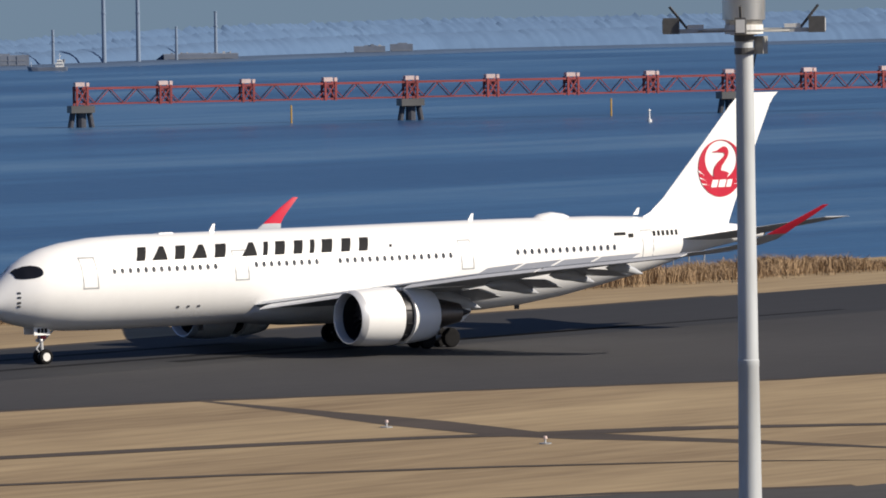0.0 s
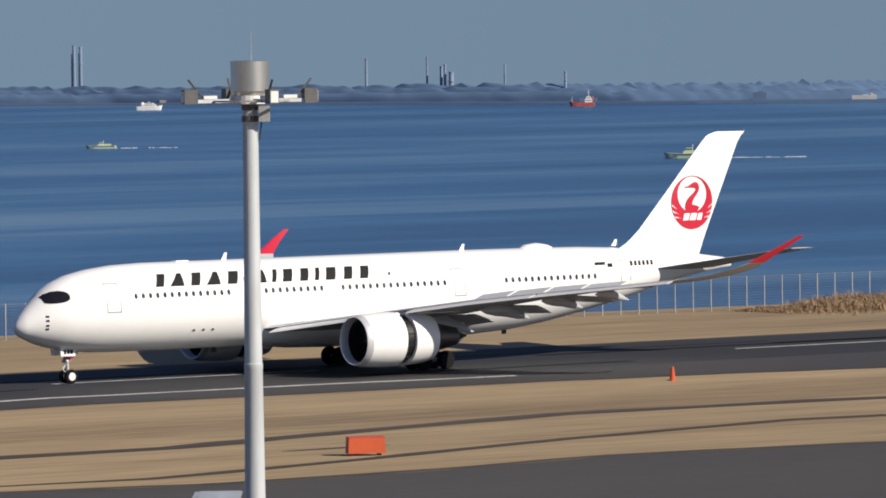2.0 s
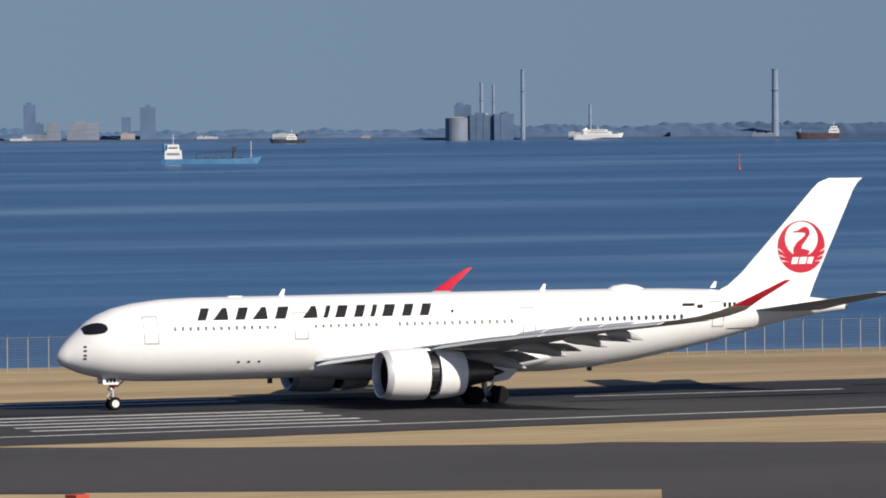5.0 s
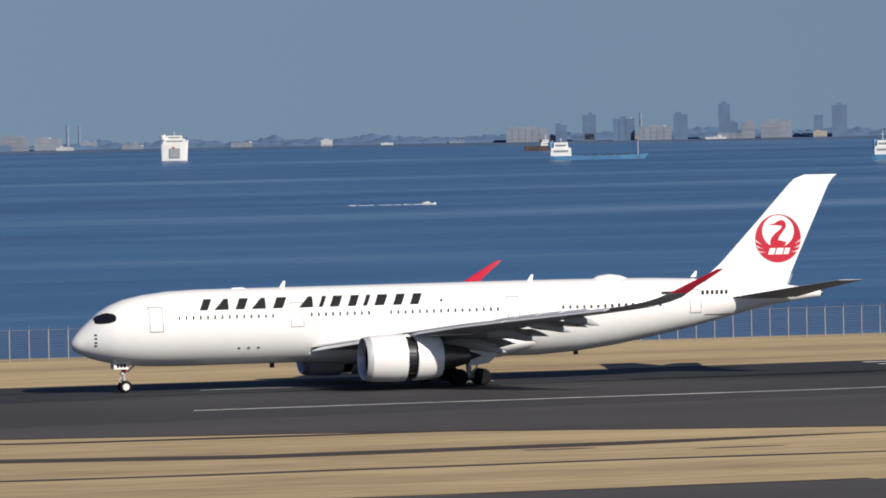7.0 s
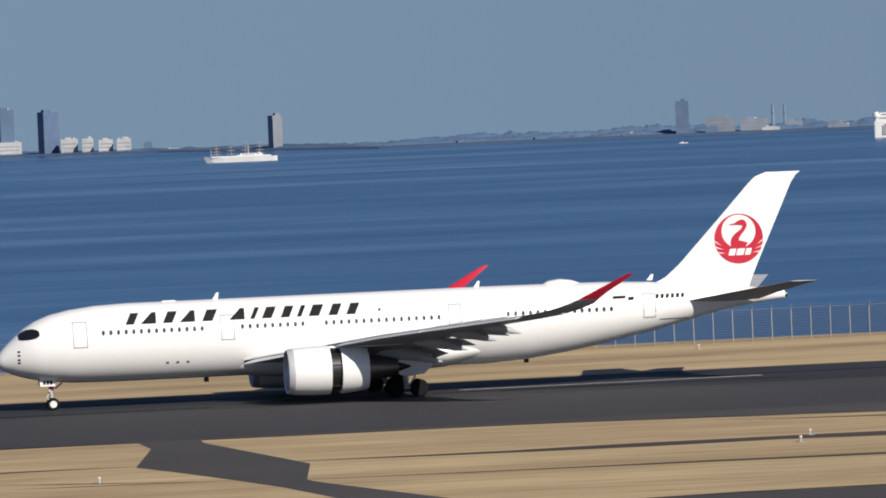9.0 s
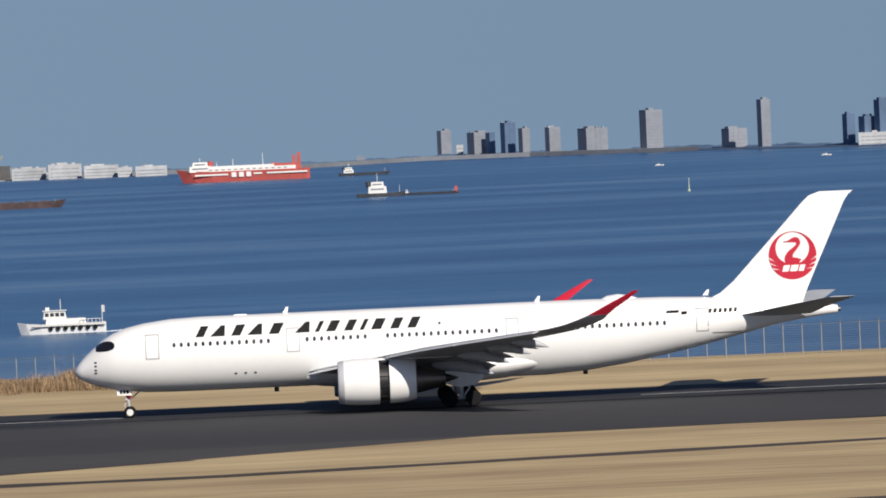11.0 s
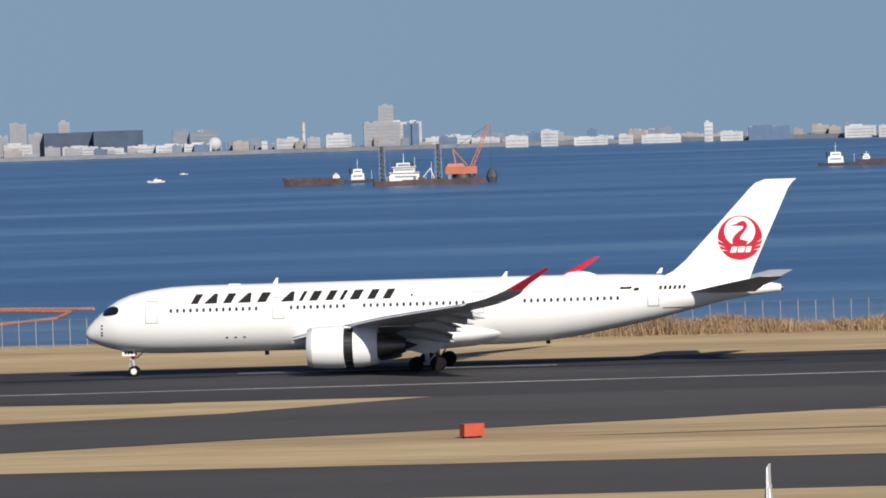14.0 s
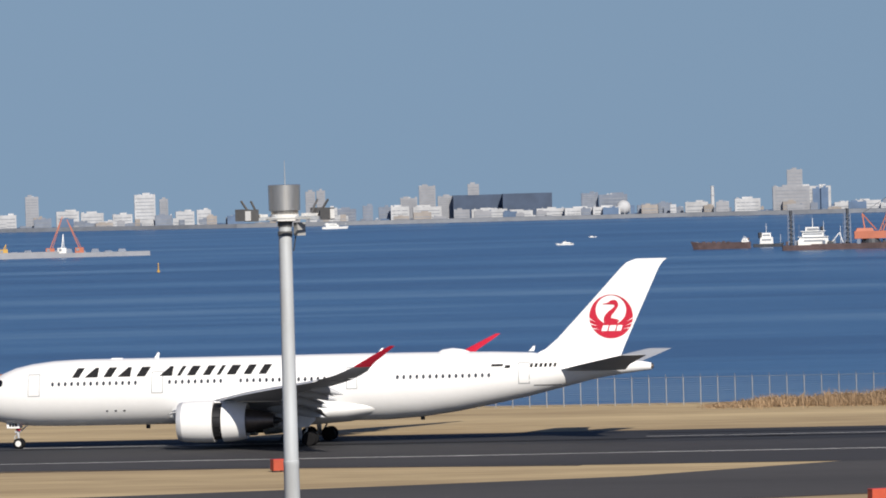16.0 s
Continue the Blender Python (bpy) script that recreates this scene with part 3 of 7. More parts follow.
def foil(le, chord, y, z, thick, n=8, twist=0.0, up=(0, 0, 1)):
    """A ring of wing profile: leading edge at le, lying along the aircraft."""
    pts = []
    U = Vector(up)
    for k in range(2 * n):
        t = k / n
        s = t if t <= 1 else 2 - t
        x = (1 - math.cos(math.pi * s)) / 2
        half = thick * (1.48 * math.sqrt(max(x, 0)) - 0.63 * x - 1.76 * x * x + 1.42 * x ** 3 - 0.51 * x ** 4)
        h = half if t <= 1 else -half * 0.8
        pts.append(tuple(Vector((le + chord * x, y, z - twist * x * chord)) + U * h))
    return pts


WING = [(1.5, 19.6, 14.6, 3.35, 1.75), (3.0, 20.8, 13.4, 3.55, 1.6), (6.5, 23.5, 11.0, 4.12, 1.2), (10.5, 26.5, 8.7, 4.78, 0.9), (15.0, 29.9, 7.0, 5.52, 0.68),
        (20.0, 33.7, 5.1, 6.16, 0.46), (25.0, 37.5, 3.8, 6.74, 0.34), (28.0, 39.8, 3.0, 7.12, 0.26)]


def wing_at(y):
    for s, t in zip(WING, WING[1:]):
        if y <= t[0]:
            k = (y - s[0]) / (t[0] - s[0])
            return [s[i] + (t[i] - s[i]) * k for i in range(1, 5)]
    return list(WING[-1][1:])


def tilted(s, pivot, angle):
    """Turns a shape about the crosswise axis through pivot (a, z)."""
    c, n = math.cos(angle), math.sin(angle)
    s.v = [(pivot[0] + (x - pivot[0]) * c + (z - pivot[1]) * n, y, pivot[1] - (x - pivot[0]) * n + (z - pivot[1]) * c) for x, y, z in s.v]
    return s


def fine_rows(rows, n=3):
    """Rows with n - 1 more between each two."""
    out = [tuple(p + (q - p) * k / n for p, q in zip(u, v)) for u, v in zip(rows, rows[1:]) for k in range(n)]
    return out + [rows[-1]]


def airliner():
    ob = thing("airliner", "white twin-engine passenger jet rolling out on the runway", "airliner")
    hull = Shape()
    hull.smooth = True
    stations = sorted({s[0] for s in SEC} | {0.25, 0.7, 1.3, 2.1, 3.0, 4.0, 5.4, 7.2, 16, 21, 26, 31, 36, 46, 50, 53, 57, 60, 63})
    rings = []
    for a in stations:
        c, w, h = section(a)
        rings.append([(a, w * math.cos(2 * math.pi * k / 96), c + h * math.sin(2 * math.pi * k / 96)) for k in range(96)])
    hull.loft(rings)
    body = part("fuselage", hull, "paint", ob, "glossy white fuselage", SIZE)
    # belly fairing
    s = Shape()
    s.smooth = True
    rings = []
    for a, c, w, h in ((17.2, 3.2, 0.6, 0.25), (19.0, 3.2, 1.75, 0.75), (21.5, 3.25, 2.55, 1.2), (24, 3.25, 3.05, 1.42), (27, 3.25, 3.30, 1.50), (33, 3.25, 3.30, 1.50), (37.5, 3.35, 3.05, 1.30), (41.0, 3.55, 2.2, 0.80), (43.8, 3.7, 0.5, 0.2)):
        rings.append([(a, w * math.cos(2 * math.pi * k / 32), c + h * math.sin(2 * math.pi * k / 32)) for k in range(32)])
    part("belly_fairing", s.loft(rings), "paint", ob, "", SIZE)
    for side in (-1, 1):
        # cockpit mask
        rows = [(1.92, 5.97, 6.37), (2.2, 5.93, 6.58), (2.6, 5.95, 6.76), (3.0, 6.00, 6.82), (3.3, 6.08, 6.78), (3.5, 6.20, 6.68), (3.58, 6.32, 6.54)]
        strips = [[skin(q[0], q[1] + (q[2] - q[1]) * k / 4, side, 0.03) for k in range(5)] for q in fine_rows(rows)]
        part("cockpit_mask", Shape().loft(strips, caps=False, closed=False), "black", ob, "black-framed cockpit windows", SIZE)
        # title: a slanted dark bar or wedge for each mark
        a = 10.45
        for k, w in enumerate((1.15, 1.45, 1.30, 1.45, 1.45, 0.75, 1.45, 0.62, 1.35, 1.20, 0.62, 1.45, 1.25, 1.25)):
            if k == 5:
                a += w
                continue
            lo, hi, lean = 6.88, 7.78, 0.5

            def slab(q):
                return decal([(a + lean * v + w * u, lo + (hi - lo) * v) for u, v in q], side, 0.03)

            part("title_bar", slab([(0.04, 0), (0.92, 0), (0.62, 1), (0.38, 1)] if k in (1, 3, 6) else [(0.16, 0), (0.76, 0), (0.76, 1), (0.16, 1)]), "letter", body, "black painted title mark", SIZE)
            a += w + 0.24
        # cabin windows
        cuts = [(8.75, 17.2), (20.3, 25.5), (27.3, 37.3), (42.6, 51.6)]
        for lo, hi in cuts:
            a = lo
            while a <= hi:
                c = section(a)[0]
                z = 6.30
                pts = []
                for k in range(10):
                    t = 2 * math.pi * k / 10
                    pts.append(skin(a + 0.14 * math.cos(t), z + 0.21 * math.sin(t), side, 0.03))
                part("cabin_window", Shape().add(pts, [tuple(range(10))]), "pane", body, "", SIZE)
                a += 0.63
        # doors: a thin seam frame round each leaf
        for a0, z0, w, h in ((6.25, 5.15, 1.2, 2.05), (18.5, 5.25, 1.15, 2.0), (37.6, 5.25, 1.1, 2.0), (54.2, 5.40, 1.1, 1.95)):
            fr = [decal([(a0, z0), (a0 + w, z0), (a0 + w, z0 + 0.09), (a0, z0 + 0.09)], side, 0.025), decal([(a0, z0 + h), (a0 + w, z0 + h), (a0 + w, z0 + h + 0.08), (a0, z0 + h + 0.08)], side, 0.025),
                  decal([(a0, z0), (a0 + 0.08, z0), (a0 + 0.08, z0 + h), (a0, z0 + h)], side, 0.026), decal([(a0 + w - 0.08, z0), (a0 + w, z0), (a0 + w, z0 + h), (a0 + w - 0.08, z0 + h)], side, 0.026)]
            part("cabin_door", join(fr), "seam", ob, "closed cabin door with a grey seam", SIZE)
        # registration and small writing as plain bars
        for a0, z0, w, h in ((55.3, 6.95, 0.26, 0.36), (55.75, 6.95, 0.26, 0.36), (56.2, 6.95, 0.26, 0.36), (56.65, 6.95, 0.26, 0.36), (57.1, 6.95, 0.26, 0.36), (57.55, 6.95, 0.24, 0.36),
                             (51.6, 7.1, 1.1, 0.22), (52.9, 6.92, 0.5, 0.28), (55.6, 5.20, 2.6, 0.06), (31.7, 7.05, 0.2, 0.2)):
            part("marking_bar", decal([(a0, z0), (a0 + w, z0), (a0 + w + 0.08, z0 + h), (a0 + 0.08, z0 + h)], side, 0.026), "letter", body, "", SIZE)
        for a0, z0 in ((13.9, 3.55), (14.75, 3.55), (15.6, 3.55), (1.75, 4.95), (1.75, 4.65), (1.75, 4.3), (1.75, 4.05)):
            part("vent", decal([(a0, z0), (a0 + 0.22, z0), (a0 + 0.22, z0 + 0.14), (a0, z0 + 0.14)], side, 0.026), "pane", body, "", SIZE)
        # wing
        w = Shape()
        w.smooth = True

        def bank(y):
            return 0.8 * y / 32 if side > 0 else 0.0  # the far wing is set lower than the near one to fit the view

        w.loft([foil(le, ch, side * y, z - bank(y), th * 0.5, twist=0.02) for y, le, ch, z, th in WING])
        wing = part("wing", w, "wing", ob, "grey painted swept wing", SIZE)
        # curved wing tip: a grey foot that runs out into red
        T = [(28.0, 39.8, 3.0, 7.12, 0.24), (29.4, 41.1, 2.55, 7.44, 0.2), (30.4, 42.3, 2.2, 7.86, 0.17), (30.9, 43.2, 1.65, 8.24, 0.15), (31.3, 44.1, 1.3, 8.72, 0.13), (31.9, 45.5, 0.95, 9.45, 0.09), (32.35, 46.9, 0.5, 10.15, 0.05)]
        ups = [(0, 0, 1), (0, -side * 0.35, 0.94), (0, -side * 0.6, 0.8), (0, -side * 0.68, 0.73), (0, -side * 0.75, 0.66), (0, -side * 0.8, 0.6), (0, -side * 0.8, 0.6)]
        foot, tip = Shape(), Shape()
        foot.smooth = tip.smooth = True
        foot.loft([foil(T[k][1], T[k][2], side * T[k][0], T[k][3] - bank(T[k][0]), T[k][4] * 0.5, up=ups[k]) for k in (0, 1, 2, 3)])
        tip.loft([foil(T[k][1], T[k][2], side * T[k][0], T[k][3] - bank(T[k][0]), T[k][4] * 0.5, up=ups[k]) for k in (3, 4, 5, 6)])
        let = part("winglet_foot", foot, "wing", wing, "", SIZE)
        part("winglet", tip, "red", wing, "upswept red wing tip", SIZE)
        # flaps let down behind the wing
        for y0, y1, ang in ((3.3, 9.6, 0.30), (10.0, 14.8, 0.38), (15.0, 20.2, 0.38)):
            rows = []
            for y in (y0, (y0 + y1) / 2, y1):
                le, ch, z, th = wing_at(y)
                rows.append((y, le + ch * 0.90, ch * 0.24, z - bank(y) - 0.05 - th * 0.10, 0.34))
            f = Shape()
            f.smooth = True
            f.loft([foil(r[1], r[2], side * r[0], r[3], r[4] * 0.5) for r in rows])
            mid = rows[1]
            part("flap", tilted(f, (mid[1], mid[3]), ang), "wing", wing, "lowered grey flap", SIZE)
        # slats let down before the leading edge
        for y0, y1 in ((3.4, 9.2), (11.6, 19.0), (19.2, 27.2)):
            sl = Shape()
            sl.smooth = True
            rings = []
            for y in (y0, (y0 + y1) / 2, y1):
                le, ch, z, th = wing_at(y)
                c = 0.7 + ch * 0.085
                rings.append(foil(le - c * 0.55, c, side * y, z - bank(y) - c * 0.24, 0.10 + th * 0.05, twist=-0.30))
            part("slat", sl.loft(rings), "slat", wing, "light grey lowered slat", SIZE)
        # aileron and raised spoilers
        for y0, y1 in ((11.0, 13.6), (13.8, 16.4), (16.6, 19.2), (19.4, 22.0)):
            le, ch, z, th = wing_at((y0 + y1) / 2)
            l0, c0, z0, _ = wing_at(y0)
            l1, c1, z1, _ = wing_at(y1)
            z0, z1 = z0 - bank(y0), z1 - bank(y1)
            p = Shape()
            top = th * 0.28
            q = [(l0 + c0 * 0.68, side * y0, z0 + top), (l1 + c1 * 0.68, side * y1, z1 + top), (l1 + c1 * 0.86, side * y1, z1 + top + c1 * 0.075), (l0 + c0 * 0.86, side * y0, z0 + top + c0 * 0.075)]
            p.add(q + [(x, y, zz - 0.06) for x, y, zz in q], [(0, 1, 2, 3), (7, 6, 5, 4), (0, 4, 5, 1), (1, 5, 6, 2), (2, 6, 7, 3), (3, 7, 4, 0)])
            part("spoiler", p, "greytail", wing, "raised grey spoiler panel", SIZE)
        # flap track fairings: pointed canoes that hang with the flaps
        for y, ln, r in ((7.2, 5.6, 0.48), (12.4, 4.6, 0.40), (16.8, 3.9, 0.34), (20.6, 3.2, 0.28)):
            le, ch, z, th = wing_at(y)
            c = Shape()
            c.smooth = True
            start = le + ch * 0.62
            rings = []
            for t, k in ((0, 0.05), (0.12, 0.6), (0.3, 0.95), (0.5, 1.0), (0.75, 0.72), (0.92, 0.3), (1.0, 0.04)):
                drop = 0.0 if t < 0.45 else (t - 0.45) * ln * 0.30
                rings.append([(start + ln * t, side * (y + r * k * math.cos(q * 0.5236)), z - th * 0.3 - 0.2 - drop + 1.25 * r * k * math.sin(q * 0.5236)) for q in range(12)])
            # the wing grey here stands for the wing's shade on the fairings
            part("flap_fairing", c.loft(rings), "wing", wing, "pointed flap track fairing, greyed for the wing's shade", SIZE)
        # engine
        # the far engine is set lower too
        ey, ez = side * 10.5, 2.72 - (0.3 if side > 0 else 0.0)
        eng = new("engine")
        eng.parent = ob
        tagged(eng, label="large white turbofan with its reverser sleeve slid open")

        def ring(a, r, n=32):
            return [(a + 1.6, ey + r * math.cos(2 * math.pi * k / n), ez + r * math.sin(2 * math.pi * k / n)) for k in range(n)]

        def turned(rows):
            s = Shape()
            s.smooth = True
            return s.loft([ring(a, r) for a, r in rows], caps=False)

        part("inlet_lip", turned([(21.75, 1.58), (21.35, 1.62), (21.12, 1.70), (21.10, 1.76), (21.25, 1.84), (21.6, 1.90)]), "metal", eng, "polished metal inlet lip", SIZE)
        part("fan_cowl", turned([(21.6, 1.90), (22.6, 1.98), (23.7, 2.01), (24.6, 1.99), (24.6, 1.78)]), "paint", eng, "white engine cowl", SIZE)
        part("inlet_duct", turned([(21.75, 1.58), (22.8, 1.55), (22.9, 0.5), (22.9, 0.02)]), "dark", eng, "", SIZE)
        part("spinner", turned([(22.0, 0.02), (22.3, 0.25), (22.85, 0.52)]), "hub", eng, "", SIZE)
        for k in range(20):
            t = 2 * math.pi * k / 20
            u, v = (math.cos(t), math.sin(t)), (math.cos(t + 0.22), math.sin(t + 0.22))
            bl = Shape().add([(24.15, ey + 0.45 * u[0], ez + 0.45 * u[1]), (24.35, ey + 0.45 * v[0], ez + 0.45 * v[1]), (24.40, ey + 1.5 * v[0], ez + 1.5 * v[1]), (24.15, ey + 1.5 * u[0], ez + 1.5 * u[1])], [(0, 1, 2, 3)])
            part("fan_blade", bl, "hub", eng, "", SIZE)
        part("reverser_cascade", turned([(24.6, 1.72), (25.5, 1.70)]), "dark", eng, "black open reverser cascade", SIZE)
        for k in range(12):
            t = 2 * math.pi * (k + 0.5) / 12
            part("cascade_rib", Shape().bar((26.2, ey + 1.78 * math.cos(t), ez + 1.78 * math.sin(t)), (27.1, ey + 1.76 * math.cos(t), ez + 1.76 * math.sin(t)), 0.05), "dark", eng, "", SIZE)
        part("reverser_sleeve", turned([(25.48, 1.70), (25.48, 1.96), (26.3, 1.92), (27.1, 1.82), (27.75, 1.68), (27.75, 1.56), (26.3, 1.62)]), "paint", eng, "white translating reverser sleeve", SIZE)
        part("core_cowl", turned([(25.8, 1.3), (28.0, 1.15), (29.6, 0.82), (30.3, 0.66), (30.3, 0.5), (29.4, 0.45)]), "hub", eng, "dark exhaust core", SIZE)
        part("exhaust_plug", turned([(29.2, 0.42), (30.5, 0.34), (31.4, 0.05)]), "dark", eng, "", SIZE)
        py = Shape()
        py.smooth = True
        le, ch, z, th = wing_at(10.5)
        py.loft([foil(25.0, 7.2, ey, ez + 1.78, 0.36, up=(0, side, 0)), foil(26.4, 7.4, ey, z - 0.1, 0.34, up=(0, side, 0))])
        part("pylon", py, "paint", eng, "", SIZE)
        # main gear
        gx, gy = 33.4, side * 5.3
        gear = new("main_gear")
        gear.parent = ob
        tagged(gear, label="four-wheel main landing gear")
        part("leg", Shape().tube((gx, gy, 0.75), (gx - 0.15, gy + side * 0.1, 4.2), 0.22, 0.28), "strut", gear, "", SIZE)
        part("brace", Shape().tube((gx, gy, 1.9), (gx - 1.6, gy - side * 1.3, 3.8), 0.11), "strut", gear, "", SIZE)
        part("torque_link", Shape().bar((gx + 0.25, gy, 0.9), (gx + 0.75, gy, 1.6), 0.14).bar((gx + 0.75, gy, 1.6), (gx + 0.25, gy, 2.3), 0.14), "strut", gear, "", SIZE)
        part("bogie_beam", Shape().tube((gx - 1.05, gy, 0.7), (gx + 1.05, gy, 0.7), 0.17), "strut", gear, "", SIZE)
        for dx in (-1.02, 1.02):
            part("axle", Shape().tube((gx + dx, gy - 0.75, 0.7), (gx + dx, gy + 0.75, 0.7), 0.1), "strut", gear, "", SIZE)
            for dy in (-0.72, 0.72):
                ty = Shape()
                ty.smooth = True
                prof = [(-0.26, 0.36), (-0.28, 0.5), (-0.24, 0.64), (-0.12, 0.70), (0.12, 0.70), (0.24, 0.64), (0.28, 0.5), (0.26, 0.36)]
                ty.loft([[(gx + dx + r * math.cos(q * math.pi / 12), gy + dy + w, 0.70 + r * math.sin(q * math.pi / 12)) for q in range(24)] for w, r in prof])
                part("wheel", ty, "tyre", gear, "black rubber tyre", SIZE)
                part("rim", Shape().tube((gx + dx, gy + dy - 0.262, 0.7), (gx + dx, gy + dy + 0.262, 0.7), 0.3, n=16), "tyre", gear, "", SIZE)
        door = Shape()
        q = [(gx - 1.8, 4.1), (gx + 1.9, 4.1), (gx + 1.9, 2.5), (gx + 1.2, 1.9), (gx - 0.2, 1.72), (gx - 1.8, 2.2)]
        door.add([(x, gy + side * 1.9, z) for x, z in q] + [(x, gy + side * 1.98, z) for x, z in q], [(0, 1, 2, 3, 4, 5), (11, 10, 9, 8, 7, 6)] + [(k, (k + 1) % 6, 6 + (k + 1) % 6, 6 + k) for k in range(6)])
        part("door_strut", Shape().tube((gx, gy, 2.4), (gx + 0.2, gy + side * 1.92, 2.6), 0.07), "strut", gear, "", SIZE)
        part("gear_door", door, "strut", gear, "light grey gear leg door", SIZE)
        # tailplane
        t = Shape()
        t.smooth = True
        t.loft([foil(57.6, 6.8, side * 0.9, 6.50, 0.30), foil(60.3, 5.0, side * 4.2, 7.12, 0.20), foil(65.2, 2.4, side * 9.5, 8.15, 0.09)])
        part("tailplane", t, "wing", ob, "grey tailplane", SIZE)
    # nose gear
    gear = new("nose_gear")
    gear.parent = ob
    tagged(gear, label="twin-wheel nose landing gear")
    nx = 4.65
    part("leg", Shape().tube((nx, 0, 0.55), (nx - 0.25, 0, 2.7), 0.11, 0.16), "strut", gear, "", SIZE)
    part("brace", Shape().tube((nx - 0.1, 0, 1.5), (nx + 1.2, 0, 2.6), 0.07), "strut", gear, "", SIZE)
    part("torque_link", Shape().bar((nx - 0.1, 0, 0.7), (nx - 0.5, 0, 1.1), 0.08).bar((nx - 0.5, 0, 1.1), (nx - 0.15, 0, 1.55), 0.08), "strut", gear, "", SIZE)
    for dy in (-0.22, 0.22):
        part("landing_lamp", Shape().tube((nx - 0.35, dy, 1.65), (nx - 0.18, dy, 1.65), 0.13), "metal", gear, "", SIZE)
    part("axle", Shape().tube((nx, -0.5, 0.53), (nx, 0.5, 0.53), 0.07), "strut", gear, "", SIZE)
    for dy in (-0.36, 0.36):
        ty = Shape()
        ty.smooth = True
        ty.loft([[(nx + r * math.cos(q * math.pi / 12), dy + w, 0.53 + r * math.sin(q * math.pi / 12)) for q in range(24)] for w, r in [(-0.17, 0.28), (-0.19, 0.4), (-0.14, 0.5), (-0.06, 0.53), (0.06, 0.53), (0.14, 0.5), (0.19, 0.4), (0.17, 0.28)]])
        part("wheel", ty, "tyre", gear, "black rubber tyre", SIZE)
        part("rim", Shape().tube((nx, dy - 0.172, 0.53), (nx, dy + 0.172, 0.53), 0.3, n=16), "shipwhite", gear, "white wheel rim", SIZE)
    for side in (-1, 1):
        d = Shape()
        q = [(3.55, 2.75), (4.85, 2.6), (4.85, 2.02), (3.6, 2.05)]
        d.add([(x, side * 0.62, z) for x, z in q] + [(x, side * 0.67, z) for x, z in q], [(0, 1, 2, 3), (7, 6, 5, 4), (0, 4, 5, 1), (1, 5, 6, 2), (2, 6, 7, 3), (3, 7, 4, 0)])
        dr = part("gear_door", d, "paint", gear, "white nose gear door with dark bars", SIZE)
        for k in range(3):
            part("door_bar", Shape().box(3.95 + 0.28 * k, side * 0.69, 2.2, 0.2, 0.02, 0.3), "letter", dr, "", SIZE)
    part("steering_collar", Shape().box(nx - 0.05, 0, 1.75, 0.42, 0.5, 0.25), "red", gear, "", SIZE)
    # fin
    f = Shape()
    f.smooth = True
    lev = [(56.6, 6.75, 6.5, 0.30), (55.5, 8.5, 8.1, 0.24), (56.6, 7.6, 8.6, 0.30), (57.8, 6.85, 9.6, 0.34), (61.05, 5.20, 13.0, 0.26), (64.05, 3.70, 16.2, 0.18), (64.65, 3.5, 16.75, 0.15), (65.6, 2.95, 17.08, 0.06)]
    f.loft([foil(le, ch, 0.0, z, th, up=(0, 1, 0)) for le, ch, z, th in lev])
    fin = part("tail_fin", f, "paint", ob, "white tail fin with a round red emblem", SIZE)

    def half_thick(x, z):
        for s, t in zip(lev, lev[1:]):
            if z <= t[2]:
                k = (z - s[2]) / (t[2] - s[2])
                le, ch, th = (s[i] + (t[i] - s[i]) * k for i in (0, 1, 3))
                break
        u = max(0.0, min(1.0, (x - le) / ch))
        return th * (1.48 * math.sqrt(u) - 0.63 * u - 1.76 * u * u + 1.42 * u ** 3 - 0.51 * u ** 4)

    cx, cz, R = 63.05, 11.6, 2.1
    for side in (-1, 1):
        def plate(points, off):
            return Shape().add([(x, side * (half_thick(x, z) + off), z) for x, z in points], [tuple(range(len(points)))])

        # emblem: a red ring, heavy below, round a pale oval, with a curved red stroke inside
        n = 96
        out = [(cx + R * math.cos(2 * math.pi * k / n), cz + R * math.sin(2 * math.pi * k / n)) for k in range(n)]
        oval = [(cx + R * 0.70 * math.cos(2 * math.pi * k / n), cz + R * (0.30 + 0.67 * math.sin(2 * math.pi * k / n))) for k in range(n)]
        ringv = [(x, side * (half_thick(x, z) + 0.02), z) for x, z in out + oval]
        part("emblem_ring", Shape().add(ringv, [(k, (k + 1) % n, n + (k + 1) % n, n + k) for k in range(n)]), "red", fin, "round red emblem ring", SIZE)
        neck = [(0.16, -0.45, 0.34), (-0.06, -0.28, 0.26), (-0.16, -0.10, 0.18), (-0.08, 0.10, 0.125), (0.08, 0.26, 0.09), (0.21, 0.40, 0.075), (0.25, 0.54, 0.095), (0.16, 0.64, 0.115), (0.00, 0.63, 0.085), (-0.16, 0.59, 0.035), (-0.40, 0.57, 0.012)]
        left, right = [], []
        for k in range(len(neck) - 1):
            p0, p1, p2, p3 = (Vector(neck[min(max(k + q, 0), len(neck) - 1)]) for q in (-1, 0, 1, 2))
            for i in range(6):
                t = i / 6
                at = 0.5 * (2 * p1 + (p2 - p0) * t + (2 * p0 - 5 * p1 + 4 * p2 - p3) * t * t + (3 * p1 - p0 - 3 * p2 + p3) * t ** 3)
                go = 0.5 * ((p2 - p0) + 2 * (2 * p0 - 5 * p1 + 4 * p2 - p3) * t + 3 * (3 * p1 - p0 - 3 * p2 + p3) * t * t)
                d = Vector((go.x, go.y)).normalized() * at.z
                left.append((cx + R * (at.x - d.y), cz + R * (at.y + d.x)))
